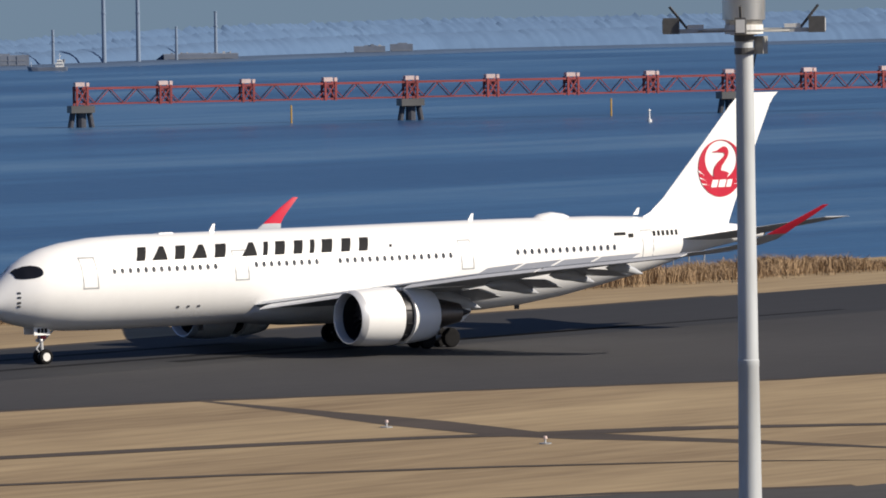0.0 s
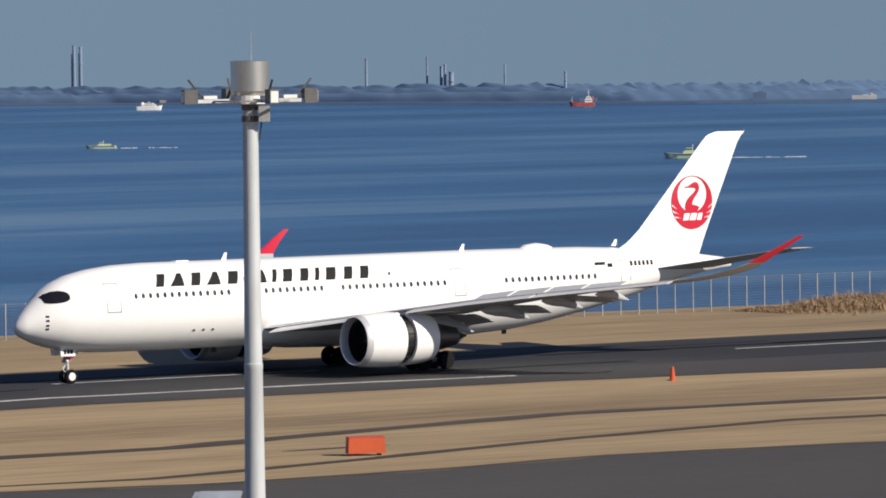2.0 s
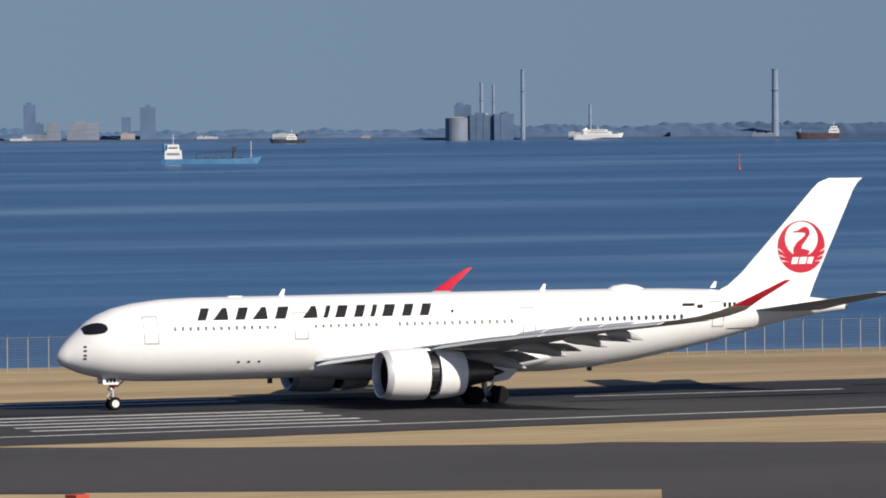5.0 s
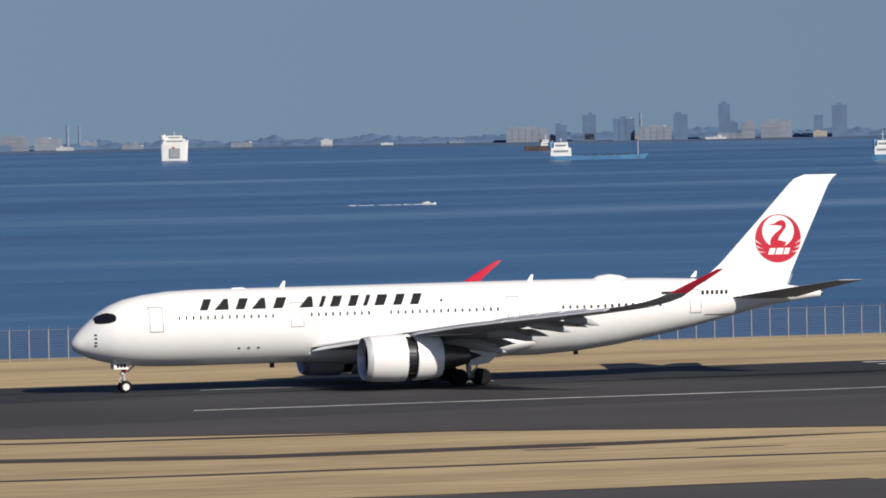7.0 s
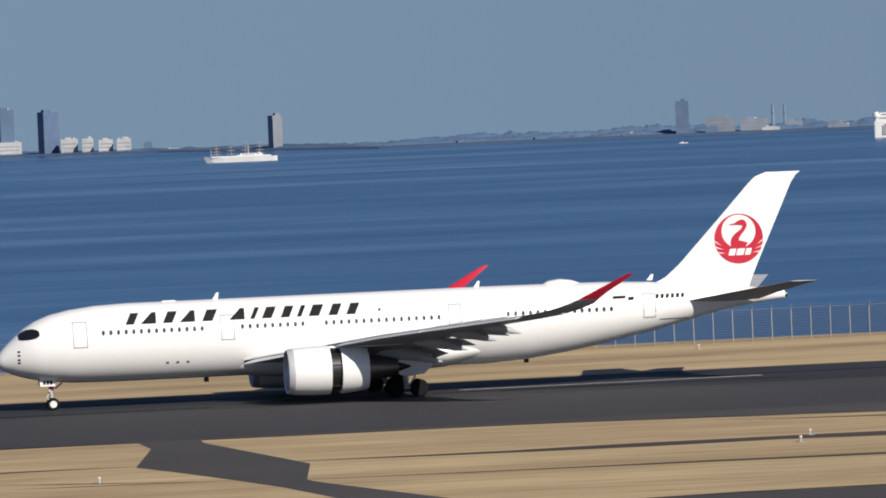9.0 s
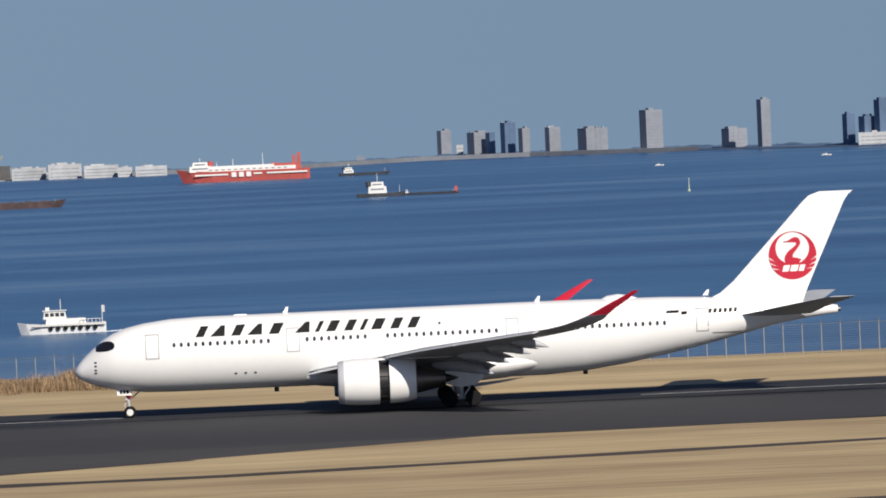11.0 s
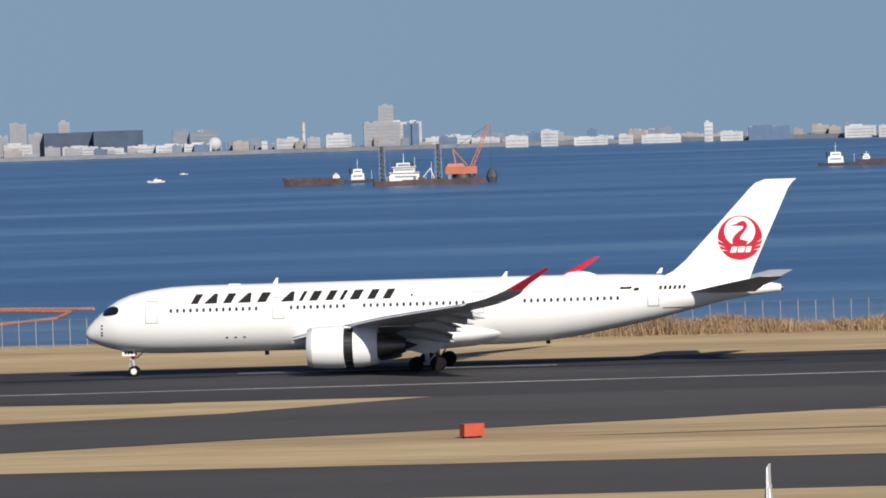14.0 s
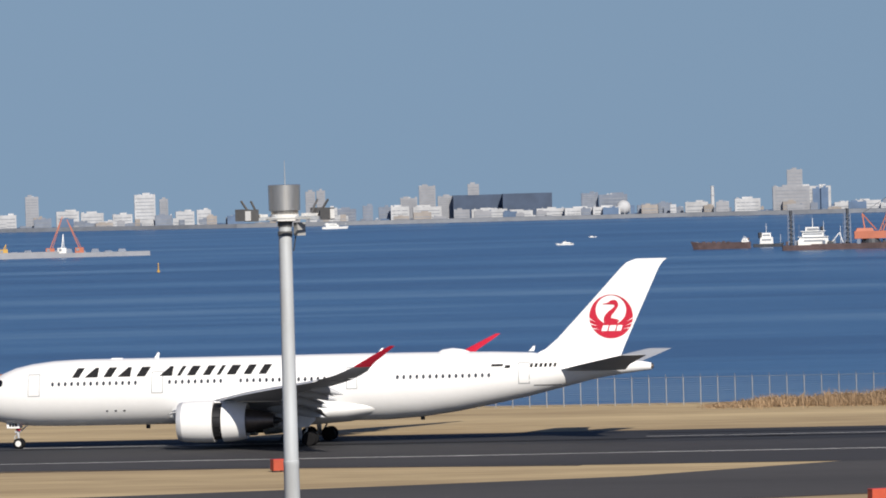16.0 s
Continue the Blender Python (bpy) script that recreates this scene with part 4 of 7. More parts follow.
                right.append((cx + R * (at.x + d.y), cz + R * (at.y - d.x)))
        m = len(left)
        part("emblem_stroke", Shape().add([(x, side * (half_thick(x, z) + 0.026), z) for x, z in left + right], [(k, k + 1, m + k + 1, m + k) for k in range(m - 1)]), "red", fin, "curved red stroke", SIZE)
        for way in (-1, 1):
            for k in range(3):
                t0 = radians(-2 - 14 * k)
                a0, a1, b1 = (way * R * 1.01 * math.cos(t0), R * 1.01 * math.sin(t0)), (way * R * 0.74 * math.cos(t0 - 0.22), R * 0.78 * math.sin(t0 - 0.30)), (way * R * 1.01 * math.cos(t0 - 0.06), R * 1.01 * math.sin(t0 - 0.06))
                part("emblem_slit", plate([(cx + a0[0], cz + a0[1]), (cx + a1[0], cz + a1[1]), (cx + b1[0], cz + b1[1])], 0.03), "paint", fin, "", SIZE)
        for u0, u1 in ((-0.46, -0.2), (-0.14, 0.16), (0.22, 0.44)):
            part("emblem_bar", plate([(cx + R * u0, cz - R * 0.66), (cx + R * u1, cz - R * 0.66), (cx + R * (u1 + 0.08), cz - R * 0.40), (cx + R * (u0 + 0.08), cz - R * 0.40)], 0.032), "paint", fin, "white bar on the emblem", SIZE)
    # roof fittings
    s = Shape()
    s.smooth = True
    s.loft([[(a, w * math.cos(k * 0.5236), 8.42 + h * math.sin(k * 0.5236)) for k in range(12)] for a, w, h in ((46.0, 0.1, 0.05), (46.6, 0.7, 0.38), (47.6, 0.85, 0.5), (48.6, 0.6, 0.36), (49.4, 0.1, 0.05))])
    part("antenna_dome", s, "paint", ob, "white antenna dome on the roof", SIZE)
    for a, h in ((18.2, 0.55), (40.2, 0.5), (55.0, 0.4)):
        part("blade_antenna", Shape().add([(a, -0.03, 8.45), (a + 0.5, -0.03, 8.45), (a + 0.62, 0, 8.55 + h), (a + 0.42, 0, 8.55 + h), (a, 0.03, 8.45), (a + 0.5, 0.03, 8.45)], [(0, 1, 2, 3), (4, 3, 2, 5), (0, 3, 4), (1, 5, 2)]), "paint", ob, "", SIZE)
    part("roof_panel", Shape().box(14.6, 0, 8.52, 1.3, 0.7, 0.12, taper=0.8), "paint", ob, "", SIZE)
    part("drain_mast", Shape().box(17.5, 0, 1.75, 0.4, 0.08, 0.4), "dark", ob, "", SIZE)
    part("drain_mast", Shape().box(44.5, 0, 2.05, 0.4, 0.08, 0.4), "dark", ob, "", SIZE)
    part("exhaust_ring", Shape().tube((66.7, 0, 6.76), (67.0, 0, 6.78), 0.28, 0.24, 16), "hub", ob, "", SIZE)
    return ob


plane = airliner()

# ---- along the runway: fence, reeds, markers, masts, parked jets ----
def fence_y(x):
    for (x0, y0), (x1, y1) in zip(COAST, COAST[1:]):
        if x <= x1:
            return y0 + (y1 - y0) * (x - x0) / (x1 - x0) - 6.0
    return COAST[-1][1] - 6.0


def fence():
    ob = tagged(thing("boundary_fence", "tall grey wire mesh fence along the shore", "fence"), kind="structure")
    post = Shape().tube((0, 0, 0), (0, 0, 2.55), 0.045, n=6).bar((0, 0, 2.5), (0, -0.28, 2.85), 0.04).mesh("post", "fence")
    rest = Shape()
    for k in range(460):
        x = -190 + 1.6 * k
        y = fence_y(x)
        if -145 <= x < 335:
            p = new("post", post)
            p.parent = ob
            p.location = (x, y, 0)
        else:
            rest.tube((x, y, 0), (x, y, 2.6), 0.045, n=4)
    tagged(part("far_posts", rest, "fence", ob), kind="stuff")
    wires = Shape()
    for z in [0.15 + 0.2 * k for k in range(13)]:
        for k in range(92):
            x0, x1 = -190 + 8 * k, -190 + 8 * (k + 1)
            wires.tube((x0, fence_y(x0), z), (x1, fence_y(x1), z), 0.011 if z < 2.4 else 0.025, n=3)
    tagged(part("wire_mesh", wires, "fence", ob, "thin grey fence wires"), kind="stuff")


fence()
for x, h in ((513, 1.9), (402, 2.1), (337, 1.4), (-31, 1.9), (-104, 2.0)):
    ob = thing("marker_post", "thick black post standing beside the wire fence", "post", x, fence_y(x) - 0.4, 0, group="black posts along the fence")
    part("shaft", Shape().tube((0, 0, 0), (0, 0, h), 0.17, n=10), "hulldark", ob)
    part("cap", Shape().tube((0, 0, h), (0, 0, h + 0.12), 0.2, 0.08, n=10), "hulldark", ob)


def reeds(x0, x1, height, count, seed):
    r = random.Random(seed)
    s = Shape()
    for _ in range(count):
        x = r.uniform(x0, x1)
        edge = min(1.0, (x - x0) / 10 + 0.2, (x1 - x) / 10 + 0.2)
        y = fence_y(x) - 0.5 - abs(r.gauss(0, 3.2))
        tall = height * edge * (0.50 + 0.85 * noise.noise((x * 0.09, y * 0.1, seed)) + 0.45 * noise.noise((x * 0.3, y * 0.3, seed)) + 0.25 * noise.noise((x * 0.9, y, seed)) + 0.3 * r.random())
        if tall < 0.15:
            continue
        for _ in range(7):
            dx, dy = r.gauss(0, 0.4), r.gauss(0, 0.4)
            w, h, t = r.uniform(0.012, 0.035), tall * r.uniform(0.35, 1.1), r.uniform(0, 3.14)
            c, n = math.cos(t) * w, math.sin(t) * w
            bx, by, lx, ly = x + dx, y + dy, r.gauss(0, 0.38), r.gauss(0, 0.38)
            s.add([(bx - c, by - n, 0), (bx + c, by + n, 0), (bx + lx * 0.5 + c, by + ly * 0.5 + n, h * 0.75), (bx + lx * 0.5 - c, by + ly * 0.5 - n, h * 0.75), (bx + 1.6 * lx, by + 1.6 * ly, h)], [(0, 1, 2, 3), (3, 2, 4)])
    return tagged(new("dry_reeds", s.mesh("dry_reeds", "reed")), "uneven bank of dry brown reeds below the fence", "reeds", kind="stuff")


reeds(444, 560, 1.5, 17000, 3)
reeds(-64, 32, 1.4, 14000, 4)
reeds(-190, -118, 0.9, 3500, 5)

def marker_box(x, y, w, h, turn=0.5, paint="boxred"):
    ob = thing("marker_box", {"orange": "bright orange airfield marker box standing in dry grass", "boxred": "weathered red-orange airfield marker box standing in dry grass"}[paint], "marker", x, y, 0, turn, "orange marker boxes")
    part("case", Shape().box(0, 0, 0.12, w, 0.8, h, taper=0.96), paint, ob)
    part("top", Shape().box(0, 0, 0.12 + h, w * 0.98, 0.78, 0.05), "signred", ob)
    for dx in (-0.36, 0.36):
        part("foot", Shape().box(dx * w, 0, 0, 0.12, 0.6, 0.12), "hulldark", ob)


for x, y, w, h in ((197.2, 489.8, 1.0, 0.75), (-33.6, 476.2, 1.45, 0.75), (-83.6, 532.3, 0.9, 0.8)):
    marker_box(x, y, w, h)
marker_box(333.0, 514.5, 1.95, 0.8, -0.42, "orange")
for x, y, h in ((384.6, 554.8, 0.85), (262.5, 523.6, 0.45), (-73, 463.3, 0.4)):
    ob = thing("marker_cone", "small red-orange marker cone on the grass", "cone", x, y, 0, group="marker cones")
    part("base", Shape().box(0, 0, 0, 0.5, 0.5, 0.06), "orange", ob)
    part("body", Shape().tube((0, 0, 0.06), (0, 0, h), 0.2, 0.09, 10), "orange", ob)
ob = thing("guidance_sign", "low white taxiway sign board with a yellow end", "sign", 270, 531, 0, -0.35)
part("board", Shape().box(0.12, 0, 0.18, 1.45, 0.3, 0.75), "shipwhite", ob)
part("end_panel", Shape().box(-0.78, 0, 0.18, 0.34, 0.3, 0.75), "yellow", ob, "yellow end panel")
part("symbol_bar", Shape().box(-0.78, -0.16, 0.3, 0.16, 0.02, 0.45), "letter", ob)
for dx in (-0.6, 0.5):
    part("leg", Shape().box(dx, 0, 0, 0.08, 0.2, 0.18), "strut", ob)
ob = thing("distance_board", "long red board with a white end panel beside the runway", "sign", 41.5, 634, 0, 0.0)
part("board", Shape().box(0, 0, 0.1, 15.0, 0.3, 1.35), "signred", ob)
part("end_panel", Shape().box(2.8, -0.17, 0.12, 1.3, 0.05, 1.25), "shipwhite", ob, "white end panel")
part("panel_bar", Shape().box(2.6, -0.21, 0.35, 0.16, 0.02, 0.8), "signred", ob)
part("panel_bar", Shape().box(3.0, -0.21, 0.35, 0.16, 0.02, 0.8), "signred", ob)
for x, y in ((417.0, 527.0), (413.0, 513.0), (120.5, 500.9), (122.5, 507.1), (141.2, 626.3), (78.4, 495.6)):
    ob = thing("runway_light", "small pale runway edge light on a stub", "light", x, y, 0, group="edge lights")
    part("stub", Shape().tube((0, 0, 0), (0, 0, 0.25), 0.05, n=8), "strut", ob)
    part("lens", Shape().tube((0, 0, 0.25), (0, 0, 0.38), 0.11, 0.08, 10), "piercap", ob)
    part("base", Shape().tube((0, 0, 0), (0, 0, 0.05), 0.3, n=12), "galv", ob)


def mast(x, y, ring, size=1.0, heading=0.0, tip=1.0):
    """A floodlight mast: ring is the height of its lamp ring."""
    ob = thing("floodlight_mast", "tall weathered steel mast with a drum head and floodlights", "mast", x, y, 0, heading, "floodlight masts")
    sh = Shape()
    sh.smooth = True
    sh.loft([[(rr * math.cos(k * math.pi / 10), rr * math.sin(k * math.pi / 10), z) for k in range(20)] for z, rr in ((0, 0.42), (6, 0.36), (10, 0.325), (10.02, 0.335), (10.2, 0.335), (10.22, 0.315), (15, 0.29), (ring - 0.3, 0.275))])
    part("shaft", sh, "rust", ob, "grey steel shaft with brown stains")
    part("flange", Shape().tube((0, 0, 0), (0, 0, 0.12), 0.7, n=20), "galv", ob)
    for z in (ring - 0.75, ring - 0.35):
        part("collar", Shape().tube((0, 0, z), (0, 0, z + 0.2), 0.31, n=20), "lampdark", ob)
    head = Shape()
    head.smooth = True
    head.loft([[(rr * math.cos(k * math.pi / 16), rr * math.sin(k * math.pi / 16), z) for k in range(32)] for z, rr in ((ring - 0.15, 0.42), (ring + 0.08, 0.56), (ring + 0.3, 0.58), (ring + 0.32, 0.66), (ring + 1.38, 0.68), (ring + 1.4, 0.64))])
    part("drum", head, "bright", ob, "brushed steel drum head")
    part("skirt", Shape().tube((0, 0, ring - 0.12), (0, 0, ring + 0.16), 0.6, n=24), "shipwhite", ob)
    part("lightning_rod", Shape().tube((0.05, 0, ring + 1.4), (0.05, 0, ring + 1.4 + tip), 0.025, 0.012, 6), "galv", ob)
    part("ring_tube", Shape().add(*ring_mesh(ring - 0.05, 1.35, 0.06)), "lampgrey", ob)
    for k in range(4):
        t = 0.35 + k * math.pi / 2
        c, s = math.cos(t), math.sin(t)
        part("arm", Shape().bar((0.4 * c, 0.4 * s, ring), (2.1 * c, 2.1 * s, ring - 0.02), 0.13), "rust", ob)
        lamp = part("floodlight", Shape().box(2.25 * c, 2.25 * s, ring - 0.1, 0.5, 0.34, 0.5, t), "lampdark", ob, "dark floodlight housing")
        part("glass", Shape().box(2.5 * c, 2.5 * s, ring - 0.06, 0.04, 0.28, 0.4, t), "shipwhite", lamp)
        part("spike", Shape().bar((1.7 * c, 1.7 * s, ring), (2.3 * c, 2.3 * s, ring + 0.75), 0.07), "lampdark", ob)
        part("bracket", Shape().box(1.5 * c, 1.5 * s, ring + 0.06, 0.5, 0.16, 0.12, t), "shipwhite", ob)
    part("junction_box", Shape().box(0.5, -0.35, ring - 0.75, 0.4, 0.3, 0.55), "lampgrey", ob)
    part("cable", Shape().tube((0.45, -0.3, ring - 0.2), (0.33, -0.1, ring - 1.4), 0.03, n=6), "hulldark", ob)


def ring_mesh(z, r0, w):
    v, f = [], []
    n = 24
    for k in range(n):
        t = 2 * math.pi * k / n
        for rr, h in ((r0 - w, 0), (r0 + w, 0), (r0 + w, w), (r0 - w, w)):
            v.append((rr * math.cos(t), rr * math.sin(t), z + h))
    for k in range(n):
        for j in range(4):
            f.append((4 * k + j, 4 * k + (j + 1) % 4, 4 * ((k + 1) % n) + (j + 1) % 4, 4 * ((k + 1) % n) + j))
    return v, f


mast(340.5, 440.0, 20.41, heading=0.3)
mast(272.0, 435.2, 19.5, heading=-0.6)
mast(15.0, 331.0, 20.4, heading=0.15, tip=0.5)
mast(-45.0, 330.0, 20.4, heading=0.75)


def parked_jet(x, y, top, heading, skins, chord, label):
    """A parked jet of which the fin stands highest: x, y is the foot of the fin's rear edge; it faces along heading."""
    ob = thing("parked_jet", label, "airliner", x, y, 0, heading)
    root, cap = 3.7, chord * 0.27
    hull = Shape()
    hull.smooth = True
    hull.loft([[(a, rr * math.cos(k * math.pi / 12), c + rr * math.sin(k * math.pi / 12)) for k in range(24)] for a, c, rr in ((-2.2, 3.5, 0.25), (0, 3.2, 0.7), (3, 2.8, 1.2), (7, 2.45, 1.5), (22, 2.45, 1.5), (26, 2.3, 1.1), (28, 2.1, 0.2))])
    part("fuselage", hull, "greytail", ob)
    grow = (top - root) * 0.24

    def blade(z0, z1, u0, u1, off):
        s = Shape()
        rows = []
        for z in (z0 + (z1 - z0) * q for q in (0, 0.4, 0.7, 0.85, 0.93, 0.97, 1)):
            k = (top - z) / (top - root)
            te, ch = k * (top - root) * 0.30, chord + k * grow
            rows.append([(te + ch * u, v * (0.015 + off + 0.24 * (u - u * u) * (1 + k) * 2 * min(1, 0.06 + k * 4.5)), z) for u, v in ((u0, -1), ((u0 + u1) / 2, -1), (u1, -1), (u1, 1), ((u0 + u1) / 2, 1), (u0, 1))])
        return s.loft(rows)

    part("fin", blade(root - 0.6, top - 0.02, 0.0, 1.0, 0.0), skins[0], ob, "light grey edged fin")
    part("rudder_panel", blade(root - 0.4, top - cap, 0.02, 0.20, 0.012), skins[1], ob, "bright blue rudder band")
    part("fin_panel", blade(root - 0.4, top - cap, 0.20, 0.76, 0.014), skins[2], ob, "deep blue fin panel")
    part("fin_cap", blade(top - cap + 0.03, top, 0.03, 0.9, 0.006), skins[0], ob)
    for s in (-1, 1):
        part("gear_leg", Shape().tube((14, s * 1.6, 0.3), (14, s * 1.2, 2.2), 0.14), "strut", ob)
        part("wheel", Shape().tube((14, s * 1.45, 0.45), (14, s * 1.8, 0.45), 0.45, n=18), "tyre", ob)
        wg = Shape()
        wg.smooth = True
        wg.loft([foil(-16.0, 4.4, s * 1.2, 2.0, 0.3), foil(-12.0, 1.6, s * 11.5, 2.5, 0.1)])
        wg.v = [(-px + 2, py, pz) for px, py, pz in wg.v]
        part("wing", wg, "greytail", ob)
    part("nose_wheel", Shape().tube((25, -0.2, 0.35), (25, 0.2, 0.35), 0.35, n=18), "tyre", ob)
    part("nose_leg", Shape().tube((25, 0, 0.3), (25, 0, 1.6), 0.1), "strut", ob)


parked_jet(243.9, 419.0, 9.95, radians(-30.8), ("edgegrey", "midblue", "blue"), 2.8, "parked jet with a deep blue and grey tail fin")
parked_jet(265.7, 426.7, 6.5, radians(-34 + 180), ("edgegrey", "midblue", "blue"), 1.6, "parked jet with a blue tail fin edged in grey")
parked_jet(-5.4, 271.0, 10.2, radians(-90), ("shipwhite", "greytail", "greytail"), 2.4, "parked jet with a plain white tail fin tip")

# ---- the bay and the far shore ----
land = Shape()
land.loft([[(x, y, SEA - 0.2) for x, y in SHORE], [(x, y + 4, SEA + 0.7) for x, y in SHORE], [(x + 10, y + 95, SEA + 0.9) for x, y in SHORE], [(x + 12, y + 100, SEA - 3) for x, y in SHORE]], caps=False, closed=False)
quay = Shape()
west = [(x, y) for x, y in SHORE if -760 < x < 250]
quay.loft([[(x, y - 3, SEA - 0.3) for x, y in west], [(x, y - 2.6, SEA + 1.9) for x, y in west], [(x, y + 6, SEA + 2.0) for x, y in west]], caps=False, closed=False)
structure("quay_wall", quay, "quay", "low brown-grey quay wall below the harbour")
structure("far_shore", land, "shore", "low far shore of the bay, tinted blue for haze")


def shore_y(x):
    for (x0, y0), (x1, y1) in zip(SHORE, SHORE[1:]):
        if x <= x1:
            return y0 + (y1 - y0) * (x - x0) / (x1 - x0)
    return SHORE[-1][1]


def rise(x):
    """Height of the wooded hill on the far shore."""
    return max(0.0, min(1.0, (x - 1440) / 400)) * 5.8 * (0.9 + 0.2 * noise.noise((x * 0.006, 1, 1)))


def woods():
    """Three belts of trees along the far shore, one behind the other, with an uneven edge and gaps."""
    for seed, back, lift in ((1, 34, 0.62), (2, 58, 0.86), (3, 84, 1.0)):
        s = Shape()
        s.smooth = True
        rows = [[], [], [], [], []]
        for x in np.arange(-1300, 2060, 1.1):
            east = max(0.0, min(1.0, (x - 940) / 160))
            base = 2.2 + 2.8 * max(0.0, min(1.0, (x - 400) / 120)) + 1.3 * east
            crown = (0.52 + 0.32 * east) + (0.62 - 0.54 * east) * noise.noise((x * 0.055, seed, 2.2)) + (0.30 - 0.16 * east) * noise.noise((x * 0.19, seed, 7.0)) + 0.15 * noise.noise((x * 0.5, seed, 4.0)) + 0.12 * noise.noise((x * 1.1, seed, 1.0))
            h = base * lift * max(0.05, crown) + rise(x) * lift
            y = shore_y(x) + back
            for row, (dy, k) in zip(rows, ((0, 0), (1.5, 0.45), (4.0, 0.8), (7.5, 1.0), (11, 0))):
                row.append((x, y + dy + 0.5 * noise.noise((x * 0.4, k, seed)), SEA + 0.4 + h * k))
        tagged(new("far_woods", s.loft(rows, caps=False, closed=False).mesh("far_woods", "tree")), "tree belt on the far shore, tinted blue for haze", "trees", kind="stuff")


woods()


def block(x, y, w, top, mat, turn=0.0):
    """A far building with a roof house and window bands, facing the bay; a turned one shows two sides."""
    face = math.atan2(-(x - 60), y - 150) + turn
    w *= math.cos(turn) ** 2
    ob = thing("building", {"slate": "glass tower across the bay, tinted blue-grey for haze", "concrete": "pale concrete tower block across the bay, tinted for haze", "haze": "concrete tower across the bay, tinted blue-grey for haze", "white": "low white harbour building across the bay", "grey": "grey clad harbour building across the bay, tinted for haze",
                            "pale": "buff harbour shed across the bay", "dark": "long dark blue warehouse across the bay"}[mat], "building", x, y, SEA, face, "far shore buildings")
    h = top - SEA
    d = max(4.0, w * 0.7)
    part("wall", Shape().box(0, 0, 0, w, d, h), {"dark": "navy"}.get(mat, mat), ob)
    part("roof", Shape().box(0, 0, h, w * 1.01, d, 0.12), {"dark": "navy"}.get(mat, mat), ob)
    r = random.Random(int(x * 7 + y))
    if w > 3.5 and mat != "dark":
        part("roof_house", Shape().box(r.uniform(-0.2, 0.2) * w, 0, h + 0.12, w * r.uniform(0.25, 0.5), d * 0.5, min(0.9, h * 0.12)), mat, ob)
        if w > 6:
            for _ in range(int(w / 2.5)):
                part("roof_house", Shape().box(r.uniform(-0.46, 0.46) * w, r.uniform(-0.3, 0.3) * d, h + 0.12, r.uniform(0.3, 1.6), 1.0, r.uniform(0.15, 0.75)), r.choice((mat, "white", "grey", "concrete")), ob)
    n = 0 if mat in ("dark", "slate") else int(min(12, h / (0.95 if w < 9 and h > 12 else 1.8)))
    for k in range(n):
        part("window_band", Shape().box(0, -d / 2 - 0.02, 0.9 + k * (h - 1.2) / max(n, 1), w * 0.86, 0.1, 0.34), "band" if mat not in ("slate", "dark") else "steel", ob)
    if w > 6 and mat != "dark" and r.random() < 0.35:
        for k in range(1, int(w / 2.6)):
            part("pier", Shape().box(-w / 2 + k * 2.6, -d / 2 - 0.06, 0, 0.35, 0.16, h), {"dark": "navy"}.get(mat, mat), ob)


def stack(x, y, w, top, mat):
    ob = thing("chimney", "tall slim chimney on the far shore", "chimney", x, y, SEA, 0, "far shore chimneys")
    part("shaft", Shape().tube((0, 0, 0), (0, 0, top - SEA), w * 0.52, w * 0.42, 12), mat, ob)
    part("rim", Shape().tube((0, 0, top - SEA), (0, 0, top - SEA + 0.3), w * 0.5, n=12), mat, ob)
    part("platform", Shape().tube((0, 0, (top - SEA) * 0.7), (0, 0, (top - SEA) * 0.7 + 0.2), w * 0.62, n=12), mat, ob)


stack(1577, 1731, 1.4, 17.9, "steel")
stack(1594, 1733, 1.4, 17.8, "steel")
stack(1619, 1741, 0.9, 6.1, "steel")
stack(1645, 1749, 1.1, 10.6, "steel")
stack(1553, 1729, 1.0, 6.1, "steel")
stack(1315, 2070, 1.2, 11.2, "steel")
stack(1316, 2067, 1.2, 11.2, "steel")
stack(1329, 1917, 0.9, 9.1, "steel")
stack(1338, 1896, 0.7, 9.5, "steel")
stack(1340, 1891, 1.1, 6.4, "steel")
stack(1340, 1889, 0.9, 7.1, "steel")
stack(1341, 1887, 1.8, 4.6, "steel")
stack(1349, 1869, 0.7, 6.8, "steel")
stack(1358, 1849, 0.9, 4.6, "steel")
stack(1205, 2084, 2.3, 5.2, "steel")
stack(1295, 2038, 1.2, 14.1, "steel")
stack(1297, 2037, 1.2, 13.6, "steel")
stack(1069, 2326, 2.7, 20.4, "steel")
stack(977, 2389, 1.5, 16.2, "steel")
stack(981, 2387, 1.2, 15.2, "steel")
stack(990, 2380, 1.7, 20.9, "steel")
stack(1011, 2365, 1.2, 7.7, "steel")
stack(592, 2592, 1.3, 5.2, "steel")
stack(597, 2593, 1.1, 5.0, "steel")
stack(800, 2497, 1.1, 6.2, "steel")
stack(-362, 3206, 2.0, 9.4, "white")
block(1746, 1776, 10.5, -2.3, "grey")
block(1765, 1779, 7.7, -1.9, "grey")
block(1635, 1746, 23.7, -2.7, "grey")
block(1531, 1727, 14.0, -1.2, "grey")
block(1328, 1919, 9.1, -2.5, "grey")
block(1335, 1902, 9.1, -2.9, "grey")
block(1345, 1878, 7.2, -2.6, "grey")
block(1377, 1808, 7.0, -2.8, "grey")
block(1331, 1913, 7.2, -1.7, "grey")
block(1225, 2073, 7.6, -0.5, "grey")
